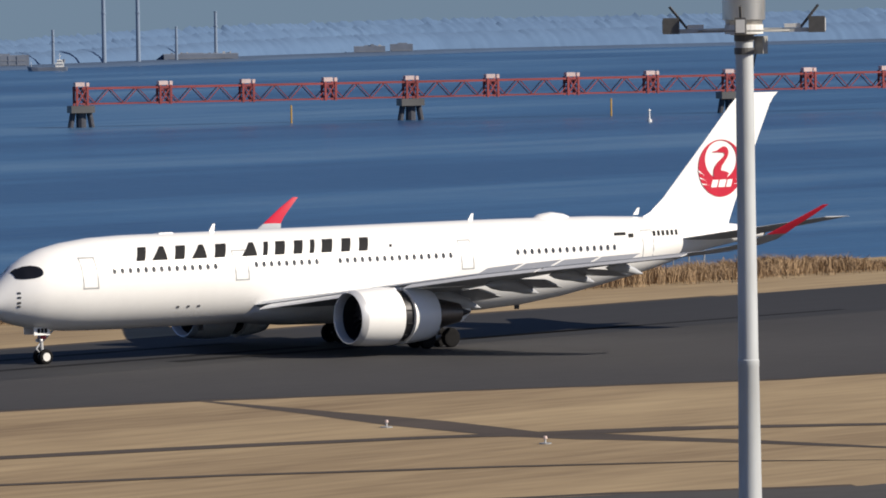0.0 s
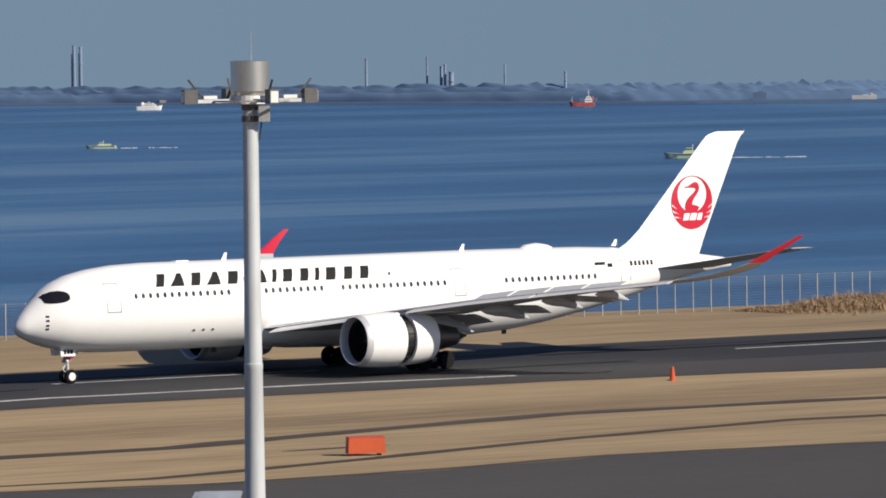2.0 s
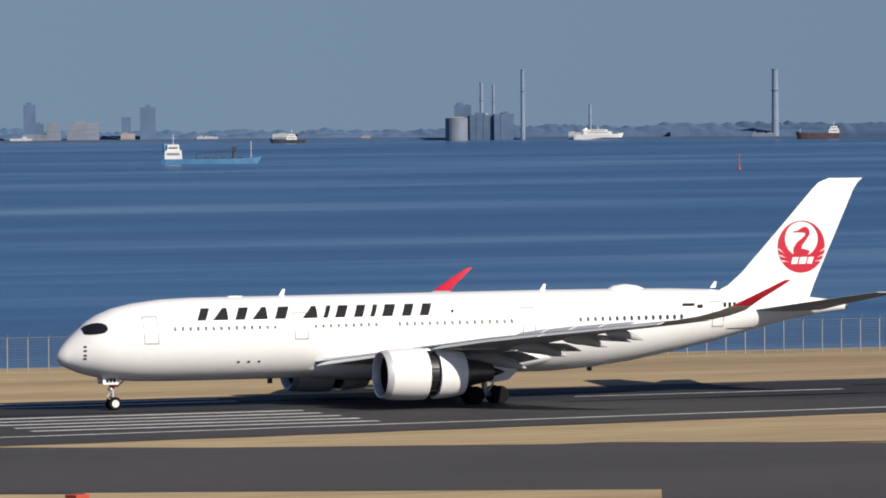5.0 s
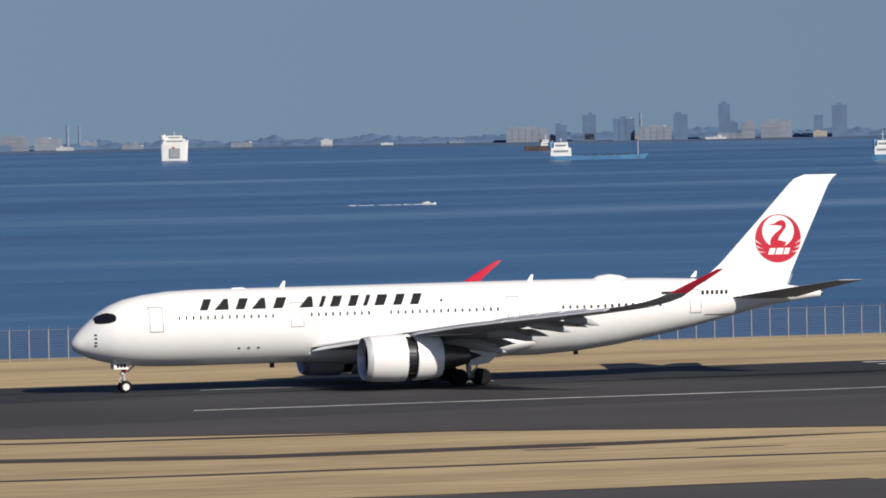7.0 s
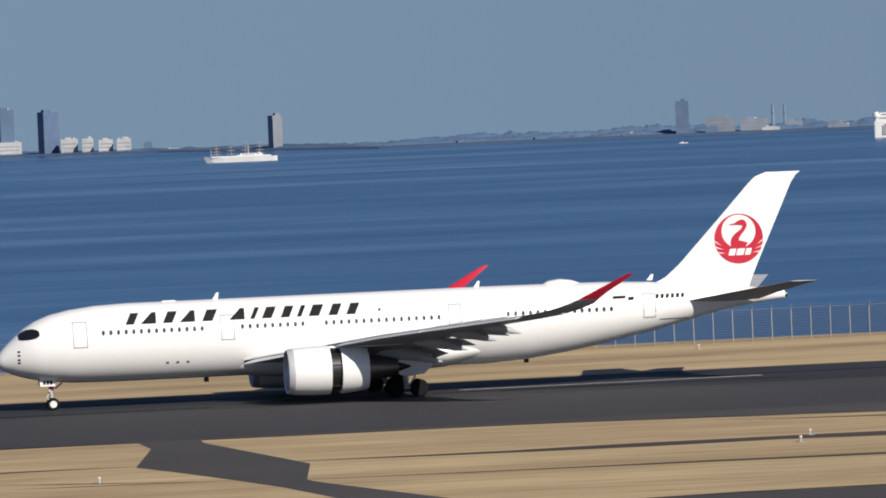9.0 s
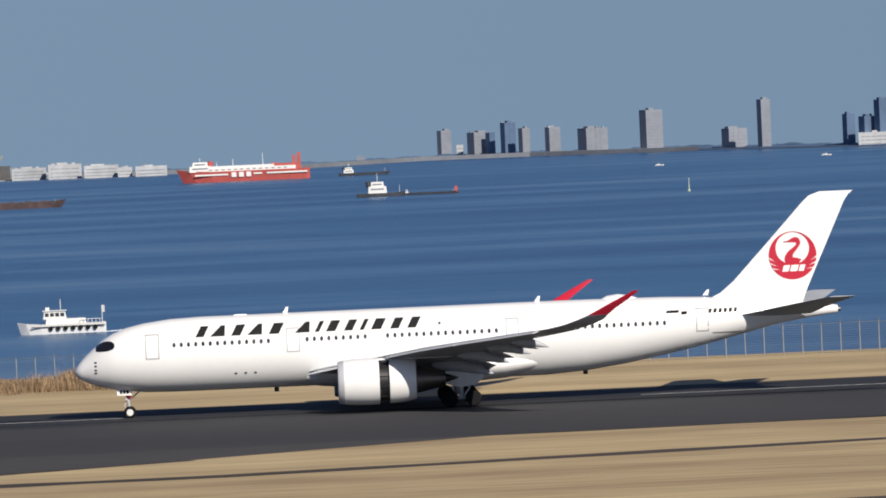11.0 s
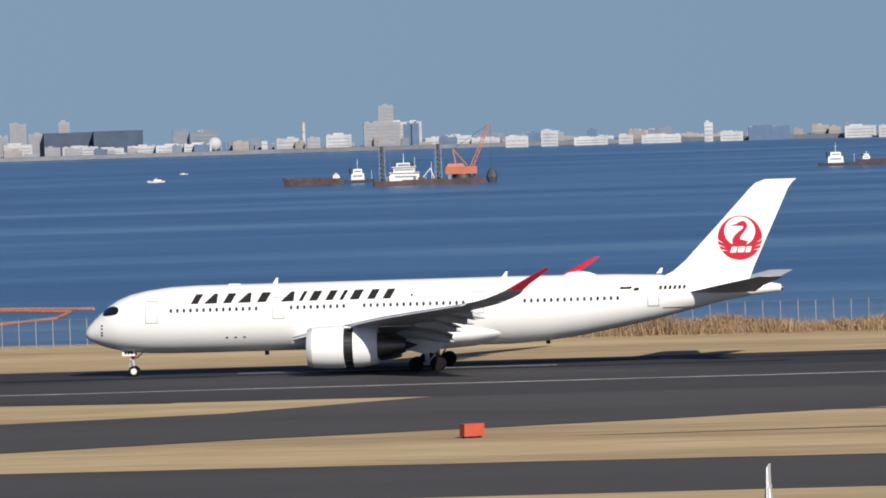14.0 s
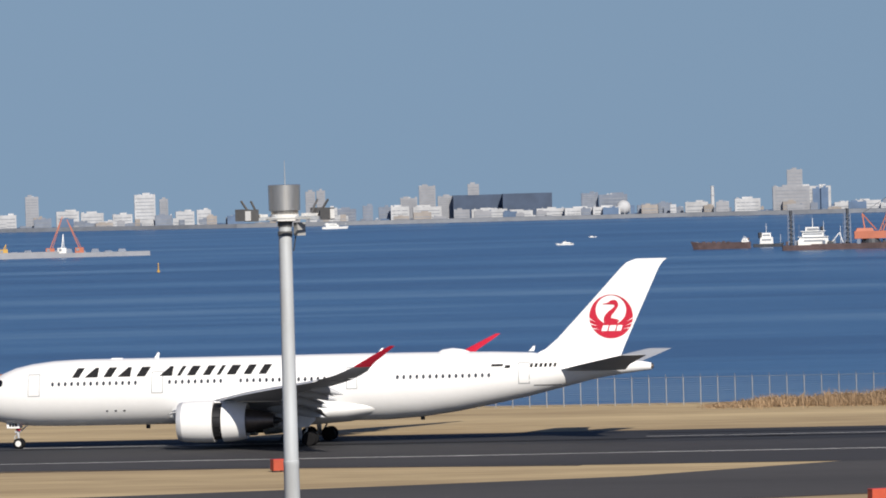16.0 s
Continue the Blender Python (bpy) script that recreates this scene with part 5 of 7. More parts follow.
block(1250, 2060, 4.8, -1.6, "grey")
block(1259, 2056, 6.7, -3.0, "grey")
block(1149, 2114, 9.6, -2.4, "grey")
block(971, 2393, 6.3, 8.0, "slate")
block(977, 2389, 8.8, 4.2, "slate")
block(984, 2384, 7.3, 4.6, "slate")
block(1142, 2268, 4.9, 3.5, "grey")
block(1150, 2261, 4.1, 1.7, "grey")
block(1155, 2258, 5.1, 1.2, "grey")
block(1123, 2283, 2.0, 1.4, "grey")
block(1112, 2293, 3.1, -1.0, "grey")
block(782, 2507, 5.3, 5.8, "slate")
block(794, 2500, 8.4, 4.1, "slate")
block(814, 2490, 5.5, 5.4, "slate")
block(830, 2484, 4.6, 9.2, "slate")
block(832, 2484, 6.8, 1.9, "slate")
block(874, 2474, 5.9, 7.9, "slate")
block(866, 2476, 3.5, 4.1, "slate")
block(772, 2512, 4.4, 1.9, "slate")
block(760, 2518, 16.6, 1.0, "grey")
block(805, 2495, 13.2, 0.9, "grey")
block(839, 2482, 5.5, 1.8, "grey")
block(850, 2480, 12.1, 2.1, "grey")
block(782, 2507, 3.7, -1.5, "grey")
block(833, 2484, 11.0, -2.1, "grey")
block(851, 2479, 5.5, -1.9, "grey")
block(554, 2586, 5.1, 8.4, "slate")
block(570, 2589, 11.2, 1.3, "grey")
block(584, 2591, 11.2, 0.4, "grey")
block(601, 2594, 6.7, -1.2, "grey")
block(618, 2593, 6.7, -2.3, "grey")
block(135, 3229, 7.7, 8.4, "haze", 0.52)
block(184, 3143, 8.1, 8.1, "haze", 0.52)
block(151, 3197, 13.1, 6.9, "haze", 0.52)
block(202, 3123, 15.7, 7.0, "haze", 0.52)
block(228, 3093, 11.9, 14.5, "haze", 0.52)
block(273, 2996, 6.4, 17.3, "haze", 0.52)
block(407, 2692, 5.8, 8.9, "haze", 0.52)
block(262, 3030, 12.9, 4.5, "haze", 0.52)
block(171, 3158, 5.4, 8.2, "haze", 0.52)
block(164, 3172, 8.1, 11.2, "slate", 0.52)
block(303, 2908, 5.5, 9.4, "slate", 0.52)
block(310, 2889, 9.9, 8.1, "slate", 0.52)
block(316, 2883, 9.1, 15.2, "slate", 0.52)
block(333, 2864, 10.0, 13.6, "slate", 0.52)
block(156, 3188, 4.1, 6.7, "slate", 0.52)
block(371, 2823, 3.6, -0.9, "slate")
block(103, 3290, 16.9, -5.1, "white")
block(135, 3229, 16.6, -5.4, "white")
block(232, 3089, 23.7, -4.2, "white")
block(314, 2885, 18.5, 1.0, "white")
block(341, 2856, 7.3, 1.5, "white")
block(348, 2848, 4.9, 1.6, "white")
block(355, 2841, 6.1, 0.8, "white")
block(362, 2834, 6.1, 1.0, "white")
block(142, 3215, 3.3, 1.2, "white")
block(379, 2805, 8.4, -3.9, "white")
block(-125, 3083, 19.4, 1.0, "slate")
block(-64, 3039, 15.9, 0.4, "white")
block(-47, 3023, 15.3, 1.6, "white")
block(-30, 3006, 15.7, 0.5, "white")
block(-19, 2995, 6.5, -0.8, "white")
block(-7, 2984, 14.3, -0.6, "white")
block(-81, 3056, 14.7, 0.4, "white")
block(-231, 3099, 8.1, 2.3, "white")
block(-247, 3102, 10.9, 0.1, "white")
block(-211, 3096, 16.2, -1.4, "white")
block(-194, 3094, 6.8, -0.7, "white")
block(-177, 3091, 18.9, -1.2, "white")
block(-154, 3088, 4.0, 3.9, "white")
block(-143, 3086, 10.8, -0.8, "white")
block(-565, 3203, 4.8, 11.9, "concrete")
block(-560, 3205, 4.3, 12.3, "concrete")
block(-509, 3225, 8.3, 13.1, "concrete")
block(-518, 3222, 8.5, 7.2, "concrete")
block(-500, 3229, 8.6, 7.7, "concrete")
block(-486, 3229, 5.7, 13.5, "concrete")
block(-322, 3199, 18.2, 8.3, "concrete")
block(-320, 3199, 7.6, 16.7, "concrete")
block(-484, 3229, 24.8, 8.0, "dark")
block(-458, 3224, 24.7, 8.2, "dark")
block(-309, 3197, 4.2, 7.1, "slate")
block(-305, 3196, 3.6, 7.5, "slate")
block(-551, 3188, 4.5, 3.6, "white")
block(-519, 3200, 9.1, 3.2, "white")
block(-506, 3205, 14.2, 2.8, "white")
block(-459, 3205, 12.7, -0.3, "white")
block(-443, 3202, 14.1, 0.4, "white")
block(-427, 3199, 16.9, 0.4, "white")
block(-475, 3208, 17.8, 0.8, "white")
block(-368, 3188, 11.2, 1.9, "white")
block(-353, 3185, 2.8, 2.0, "white")
block(-342, 3183, 12.6, 3.0, "white")
block(-294, 3175, 8.3, 0.1, "white")
block(-282, 3172, 13.9, 0.8, "white")
block(-268, 3170, 13.9, -0.8, "white")
block(-546, 3200, 9.1, 2.7, "grey")
block(-536, 3204, 5.1, 4.1, "grey")
block(-528, 3207, 6.0, 3.2, "grey")
block(-415, 3206, 7.1, 2.2, "grey")
block(-393, 3202, 12.7, 0.9, "grey")
block(-381, 3200, 9.8, -0.6, "grey")
block(-424, 3208, 8.5, 7.5, "grey")
block(-412, 3206, 14.1, 6.6, "grey")
block(-256, 3182, 11.1, -0.8, "grey")
block(-242, 3193, 15.4, -0.2, "grey")
block(-227, 3205, 11.2, -2.5, "grey")
block(-212, 3216, 8.4, -2.6, "grey")
block(-198, 3238, 11.3, -2.7, "pale")
block(-182, 3250, 11.4, -2.9, "pale")
block(-167, 3262, 8.0, -3.2, "pale")
block(-726, 3281, 6.8, 12.7, "concrete")
block(-656, 3280, 4.4, 9.8, "concrete")
block(-666, 3280, 10.8, 12.3, "white")
block(-707, 3280, 11.7, 4.6, "white")
block(-694, 3280, 11.7, 3.4, "white")
block(-645, 3280, 9.6, 3.1, "white")
block(-635, 3280, 7.3, 3.7, "white")
block(-678, 3280, 10.2, 2.4, "white")
block(-314, 3217, 19.8, 8.2, "white")
block(-739, 3281, 8.8, 3.4, "white")


r = random.Random(31)
for k in range(45):
    x = -735 + 18.8 * k + r.uniform(-4, 4)
    if -60 < x < 90:
        continue
    block(x, shore_y(x) + r.uniform(14, 46), r.uniform(4, 15), r.choice((-3.4, -2.8, -2.2, -1.4, -0.6, 0.6)), r.choice(("white", "grey", "pale", "white", "concrete", "slate")))
for k in range(36):
    x = 440 + 30 * k + r.uniform(-6, 6)
    block(x, shore_y(x) + r.uniform(14, 40), r.uniform(3, 9), r.choice((-3.6, -3.2, -2.6, -2.0)), r.choice(("grey", "pale", "slate", "white")))

# smaller sheds and houses between them
for k in range(88):
    x = -760 + 7.8 * k + r.uniform(-4, 4)
    block(x, shore_y(x) + r.uniform(8, 30), r.uniform(2.5, 9), r.choice((-3.0, -2.2, -1.4, -0.6, 0.2, 1.0, 1.8)), r.choice(("white", "grey", "pale", "pale", "concrete", "slate", "grey")))

# the round gas holder
ob = thing("gas_holder", "white spherical gas holder among harbour sheds", "tank", -405.5, 3196, SEA)
s = Shape()
s.smooth = True
s.loft([[(3.6 * math.sin(t) * math.cos(k * 0.3927), 3.6 * math.sin(t) * math.sin(k * 0.3927), 5.2 - 3.6 * math.cos(t)) for k in range(16)] for t in [0.02 + 0.31 * q for q in range(11)]])
part("sphere", s, "white", ob)
for k in range(6):
    part("leg", Shape().tube((3 * math.cos(k), 3 * math.sin(k), 0), (3.3 * math.cos(k), 3.3 * math.sin(k), 5), 0.2, n=6), "white", ob)
ob = thing("storage_tank", "pale green storage tank at the water's edge", "tank", 961, 2374, SEA)
part("shell", Shape().tube((0, 0, 0), (0, 0, 8.4), 4.2, n=24), "grey", ob)
part("lid", Shape().tube((0, 0, 8.4), (0, 0, 8.9), 4.3, 2.2, 24), "concrete", ob)


def facing(x, y, ex=60.0, ey=170.0):
    return math.atan2(-(x - ex), y - ey)


def hull_shape(ln, beam, height, bow=1):
    """A hull along x with a raked pointed bow on the side of bow and a flat stern."""
    rows = []
    for t, w, lift in ((-0.5, 0.78, 0.05), (-0.46, 0.92, 0.0), (-0.2, 1.0, 0.0), (0.25, 1.0, 0.0), (0.4, 0.72, 0.12), (0.5, 0.05, 0.3)):
        b, x = beam / 2 * w, bow * ln * t
        rake = bow * ln * 0.03 * (1 if t > 0.3 else 0)
        rows.append([(x - rake, -b * 0.75, -0.6), (x - rake, b * 0.75, -0.6), (x + rake, b, height * (1 + lift)), (x + rake, -b, height * (1 + lift))])
    return Shape().loft(rows)


def ship(name, label, x, y, ln, height, hull, bow=1, house=-0.35, hw=0.16, hh=3.0, deck=None, mast_h=2.0, turn=0.0, freeboard=None, post=None):
    ob = thing(name, label, "ship", x, y, SEA, facing(x, y) + turn)
    fb = freeboard or height * 0.35
    beam = max(1.2, ln * 0.16)
    part("hull", hull_shape(ln, beam, fb, bow), hull, ob)
    hx = bow * house * ln
    hs = part("superstructure", Shape().box(hx, 0, fb, ln * hw, beam * 0.8, hh * 0.6, taper=0.94).box(hx, 0, fb + hh * 0.6, ln * hw * 0.7, beam * 0.6, hh * 0.4, taper=0.92), "shipwhite", ob, "white superstructure")
    part("window_band", Shape().box(hx, -beam * 0.32, fb + hh * 0.72, ln * hw * 0.5, 0.1, hh * 0.12), "band", hs)
    part("window_band", Shape().box(hx, -beam * 0.41, fb + hh * 0.30, ln * hw * 0.7, 0.1, hh * 0.12), "band", hs)
    part("mast", Shape().tube((hx, 0, fb + hh), (hx, 0, fb + hh + mast_h), 0.09, 0.05, 6).bar((hx - 0.5, 0, fb + hh + mast_h * 0.6), (hx + 0.5, 0, fb + hh + mast_h * 0.6), 0.06), "shipwhite", ob)
    part("funnel", Shape().tube((hx - bow * ln * hw * 0.45, 0, fb + hh * 0.5), (hx - bow * ln * hw * 0.5, 0, fb + hh * 1.05), ln * hw * 0.12 + 0.1, n=10), hull, ob)
    if deck:
        d = Shape()
        for k in range(6):
            d.box(bow * ln * (-0.12 + 0.085 * k), 0, fb, ln * 0.06, beam * 0.7, 0.25 + 0.15 * (k % 2))
        part("deck_cargo", d, deck, ob)
    part("bow_post", Shape().tube((bow * ln * 0.42, 0, fb), (bow * ln * 0.42, 0, fb + (post or mast_h * 0.9)), 0.09 if post else 0.06, n=6), "shipwhite", ob)
    return ob


ship("tanker", "long red tanker at anchor with a white stern house", 1120, 2138, 35, 8, "hazered", bow=-1, house=-0.42, hw=0.1, hh=2.8, deck="hazered", mast_h=1.6, freeboard=3.2)
ship("cargo_ship", "small dark cargo ship with a white bridge seen end on", 1029, 2049, 9.0, 8, "hulldark", house=0.0, hw=0.55, hh=3.2, mast_h=2.4, freeboard=2.3)
ship("ferry", "white ferry with a pale hull across the bay", 1012, 2360, 18, 6, "shipwhite", bow=1, house=0.0, hw=0.6, hh=1.8, mast_h=1.0, freeboard=1.9)
ship("freighter", "dark red freighter with a white stern house", 1070, 2290, 16, 6, "barge", bow=-1, house=-0.35, hw=0.24, hh=2.4, freeboard=2.2)
ship("coaster", "low grey coaster with a small white house", 1095, 1999, 17, 4, "hulldark", bow=-1, house=-0.36, hw=0.16, hh=1.8, freeboard=1.0)
ship("cargo_ship", "pale cargo ship below the far chimneys", 1491, 1667, 11.7, 4, "grey", bow=-1, house=-0.3, hw=0.22, hh=2.2, freeboard=1.1)
ship("cargo_ship", "red hulled ship with a white house near the shore", 1309, 1776, 7.5, 4, "hullred", bow=-1, house=-0.25, hw=0.3, hh=1.8, freeboard=1.1)
ship("ferry", "small white ferry near the far shore", 1216, 1873, 7.7, 3, "shipwhite", house=0.0, hw=0.6, hh=1.0, mast_h=0.5, freeboard=1.2)
ship("cargo_ship", "blue hulled cargo ship with a white stern house and masts", 645, 2050, 30, 7, "hullblue", bow=1, house=-0.39, hw=0.22, hh=4.3, deck="hulldark", mast_h=1.6, freeboard=1.3, post=4.4)
craner = ship("cargo_ship", "blue cargo ship with a white bridge and dark deck crane", 702, 1911, 28, 8, "hullblue", bow=1, house=-0.38, hw=0.18, hh=4.2, deck="hulldark", mast_h=3.0, freeboard=1.5, post=5.0)
part("crane_post", Shape().tube((6.6, 0, 1.5), (6.9, 0, 4.6), 0.42, 0.3, 8).box(6.9, 0, 3.6, 1.3, 1.2, 1.3), "hulldark", craner, "dark crane post")
part("crane_boom", Shape().bar((6.4, -0.4, 3.7), (-4.0, -0.4, 3.0), 0.22).bar((6.4, 0.4, 3.7), (-4.0, 0.4, 3.0), 0.22).bar((-3.9, 0, 3.1), (-4.2, 0, 1.5), 0.2).bar((6.8, 0, 4.6), (1.0, 0, 3.4), 0.1), "hulldark", craner, "dark lattice crane boom")
ship("freighter", "grey freighter anchored before the skyline", 893, 2370, 13, 5, "hulldark", bow=-1, house=-0.1, hw=0.3, hh=2.0, freeboard=1.2)
ship("freighter", "dark red freighter behind a cargo ship", 700, 2300, 11, 5, "barge", bow=1, house=0.2, hw=0.3, hh=2.0, freeboard=1.8)
sailer = ship("sail_training_ship", "long white ship with several masts", 345, 2349, 25.3, 5, "shipwhite", bow=-1, house=-0.1, hw=0.35, hh=1.2, mast_h=3.4, freeboard=1.7)
for q, hgt in ((-0.34, 5.0), (-0.14, 6.4), (0.06, 6.6), (0.26, 6.2)):
    part("tall_mast", Shape().tube((25.3 * q, 0, 1.7), (25.3 * q, 0, 1.7 + hgt), 0.16, 0.08, 6), "pale", sailer, "buff mast")
    for k in range(4):
        part("yard", Shape().tube((25.3 * q - 1.6 + 0.25 * k, -0.3, 2.8 + k * hgt * 0.2), (25.3 * q + 1.6 - 0.25 * k, 0.3, 2.8 + k * hgt * 0.2), 0.13, n=5), "pale", sailer)
part("deck_line", Shape().box(0, -1.9, 1.72, 21, 0.1, 0.5), "shipwhite", sailer)
carrier = ship("car_carrier", "long red car carrier with white upper decks and stripe panels", 34, 2607, 51, 11, "hullred", bow=-1, house=0.345, hw=0.17, hh=3.9, mast_h=1.8, freeboard=4.1)
part("upper_deck", Shape().box(1.0, 0, 4.1, 38, 6.5, 1.35).box(-2.0, 0, 5.45, 27, 5.8, 0.75), "shipwhite", carrier, "long white upper deck")
for q in range(13):
    part("deck_window", Shape().box(-13.5 + q * 2.45, -3.3, 4.55, 1.25, 0.1, 0.38), "band", carrier)
for q, ht in ((-4.6, 3.6), (-11.0, 2.2), (7.2, 5.2)):
    part("deck_mast", Shape().tube((q, 0, 5.4), (q, 0, 5.4 + ht), 0.16, 0.09, 6), "shipwhite", carrier)
for fx, fy, fw, fh in ((19.4, -1.5, 1.3, 5.4), (21.4, 1.5, 1.5, 6.3), (11.6, 0, 2.8, 2.6)):
    part("funnel", Shape().box(fx, fy, 4.1, fw, fw * 0.86, fh, taper=0.86), "hullred", carrier, "red funnel")
part("engine_house", Shape().box(16.0, 0, 4.1, 9.0, 5.6, 2.3), "hullred", carrier, "red engine casing")
for x0, ln in ((-13.2, 13.0), (16.5, 16.0), (5.0, 3.4)):
    part("stripe", Shape().box(x0, -4.12, 2.55, ln, 0.08, 0.62), "shipwhite", carrier, "white stripe along the hull")
for q in range(3):
    part("hull_bar", Shape().box(-4.4 + q * 2.9, -4.15, 1.75, 1.9, 0.1, 1.9), "shipwhite", carrier, "white block on the hull")
ship("coaster", "dark coaster with a white house on the far water", 81, 2618, 20, 4, "hulldark", bow=1, house=-0.3, hw=0.2, hh=2.2, freeboard=1.1)
ship("tugboat", "white and dark tugboat pushing a barge", -61, 2087, 12.5, 6, "hulldark", bow=1, house=-0.05, hw=0.4, hh=3.4, mast_h=3.0, freeboard=1.0)
ship("barge", "rusty brown loaded barge", -40, 2090, 30, 3, "barge", bow=1, house=-0.40, hw=0.08, hh=1.6, deck="barge", mast_h=0.9, freeboard=1.9)
ship("tugboat", "white and dark tugboat alongside a dredger", -208, 2030, 9.3, 6, "hulldark", bow=1, house=-0.05, hw=0.45, hh=3.4, mast_h=3.2, freeboard=1.0)
ship("barge", "dark rusty barge beside a tug", -220, 2008, 18, 3, "barge", bow=-1, house=-0.4, hw=0.12, hh=1.2, deck="barge", mast_h=0.6, freeboard=2.0)
ship("tugboat", "white and dark workboat with a low deck", 71.8, 2006, 14, 6, "hulldark", bow=1, house=-0.05, hw=0.4, hh=3.4, mast_h=2.6, freeboard=1.1)
low = ship("barge", "low dark work barge with a red end post", 86.8, 2011, 17, 2, "hulldark", bow=1, house=-0.4, hw=0.06, hh=0.6, mast_h=0.7, freeboard=0.7)
part("end_post", Shape().box(8.0, 0, 0.5, 0.9, 0.9, 1.7), "hullred", low, "red end post")
ship("ferry", "white harbour boat on the water", -515, 2990, 12, 3, "shipwhite", house=-0.1, hw=0.5, hh=1.6, mast_h=1.8, freeboard=1.0)
f = ship("ferry", "broad white ferry seen from astern", 556, 2255, 9.0, 9, "shipwhite", house=0.0, hw=0.9, hh=3.0, mast_h=1.4, freeboard=5.6)
part("ramp_door", Shape().box(0, -0.85, 1.0, 3.6, 0.15, 3.2), "concrete", f)
part("red_light_panel", Shape().box(-0.4, -0.95, 4.2, 0.9, 0.1, 0.5), "hullred", f)


def boat(label, x, y, ln, bow, hull="shipwhite", wake=0.0):
    ob = thing("motorboat", label, "boat", x, y, SEA, facing(x, y), "small boats")
    part("hull", hull_shape(ln, ln * 0.26, ln * 0.10, bow), hull, ob)
    part("rubbing_strake", Shape().box(-bow * ln * 0.06, -ln * 0.132, ln * 0.075, ln * 0.8, 0.04, ln * 0.014), "hulldark", ob)
    part("deckhouse", Shape().box(-bow * ln * 0.10, 0, ln * 0.10, ln * 0.46, ln * 0.18, ln * 0.055, taper=0.94), hull, ob)
    part("pilothouse", Shape().box(bow * ln * 0.0, 0, ln * 0.155, ln * 0.16, ln * 0.14, ln * 0.06, taper=0.84), hull, ob)
    part("window_band", Shape().box(0, -ln * 0.07, ln * 0.175, ln * 0.12, 0.06, ln * 0.025), "pane", ob)
    part("mast", Shape().tube((-bow * ln * 0.06, 0, ln * 0.155), (-bow * ln * 0.07, 0, ln * 0.29), ln * 0.006, n=6), "shipwhite", ob)
    part("stern_gear", Shape().box(-bow * ln * 0.38, 0, ln * 0.10, ln * 0.07, ln * 0.1, ln * 0.035), "hulldark", ob)
    if wake:
        s = Shape()
        rr = random.Random(int(x))
        for k in range(int(wake / 0.8)):
            d = ln * 0.5 + k * 0.8
            if rr.random() < 0.75:
                s.box(-bow * d, rr.gauss(0, 0.25), 0.0, rr.uniform(0.5, 1.6), rr.uniform(0.3, 0.9), rr.uniform(0.04, 0.16))
        tagged(part("wake", s, "foam", ob, "broken white wake"), kind="stuff")
    return ob


boat("pale green patrol boat with a thin wake", 893, 1197, 9.3, -1, "green", 18)
patrol = boat("small dark green boat with a thin wake", 892, 1396, 6.4, -1, "green", 14)
speedboat = boat("white speedboat throwing a white wake", 416, 1432, 3.3, 1, "shipwhite", 16)
boat("small white boat on the bay", -295, 2195, 5.9, -1)
boat("tiny white boat on the bay", -313, 2398, 2.9, 1)
boat("tiny white boat on the bay", 263, 2600, 4.0, 1)
boat("tiny white boat on the bay", 190, 2500, 3.4, 1)
boat("tiny white boat on the bay", 500, 2330, 3.0, 1)


def workboat(x, y):
    ob = thing("workboat", "white workboat with tyre fenders and a broken wake", "boat", x, y, SEA, facing(x, y))
    part("hull", hull_shape(11.0, 2.8, 1.25, -1), "shipwhite", ob)
    part("rubbing_strake", Shape().box(0.6, -1.42, 0.85, 9.4, 0.08, 0.14), "hulldark", ob)
    for k in range(7):
        part("tyre_fender", Shape().tube((-1.6 + 0.95 * k, -1.52, 0.72), (-1.6 + 0.95 * k, -1.40, 0.72), 0.3, n=12), "tyre", ob)
    part("cabin", Shape().box(0.4, 0, 1.25, 5.2, 1.9, 0.65, taper=0.96), "shipwhite", ob)
    house = part("pilothouse", Shape().box(-1.0, 0, 1.9, 3.0, 1.7, 1.0, taper=0.88).box(-1.0, 0, 2.9, 3.1, 1.9, 0.1), "shipwhite", ob)
    for k in range(4):
        part("window", Shape().box(-2.0 + 0.66 * k, -0.85, 2.25, 0.46, 0.1, 0.42), "pane", house)
    part("mast", Shape().tube((-0.2, 0, 3.0), (-0.2, 0, 4.4), 0.05, n=6), "shipwhite", ob)
    part("radar", Shape().box(-1.9, 0, 3.0, 0.5, 0.5, 0.4), "shipwhite", ob)
    part("flag_staff", Shape().tube((5.1, 0, 1.2), (5.1, 0, 3.4), 0.05, n=6), "shipwhite", ob)
    part("flag", Shape().box(5.25, 0, 2.5, 0.4, 0.04, 0.9), "white", ob)
    for k in range(6):
        part("rail_post", Shape().tube((2.2 + 0.5 * k, -1.2, 1.2), (2.2 + 0.5 * k, -1.2, 1.75), 0.04, n=5), "shipwhite", ob)
    part("rail", Shape().tube((2.2, -1.2, 1.75), (4.9, -1.2, 1.75), 0.04, n=5), "shipwhite", ob)
    s = Shape()
    rr = random.Random(5)
    for k in range(60):
        d = 5.6 + rr.uniform(0, 14)
        s.box(d, rr.gauss(0, 0.5), -0.02, rr.uniform(0.4, 1.6), rr.uniform(0.2, 0.7), rr.uniform(0.03, 0.3) * max(0.2, 1 - abs(d - 9.5) / 5))
    tagged(part("wake", s, "foam", ob, "broken white wake"), kind="stuff")
    return ob


workboat_out = workboat(-9, 922)


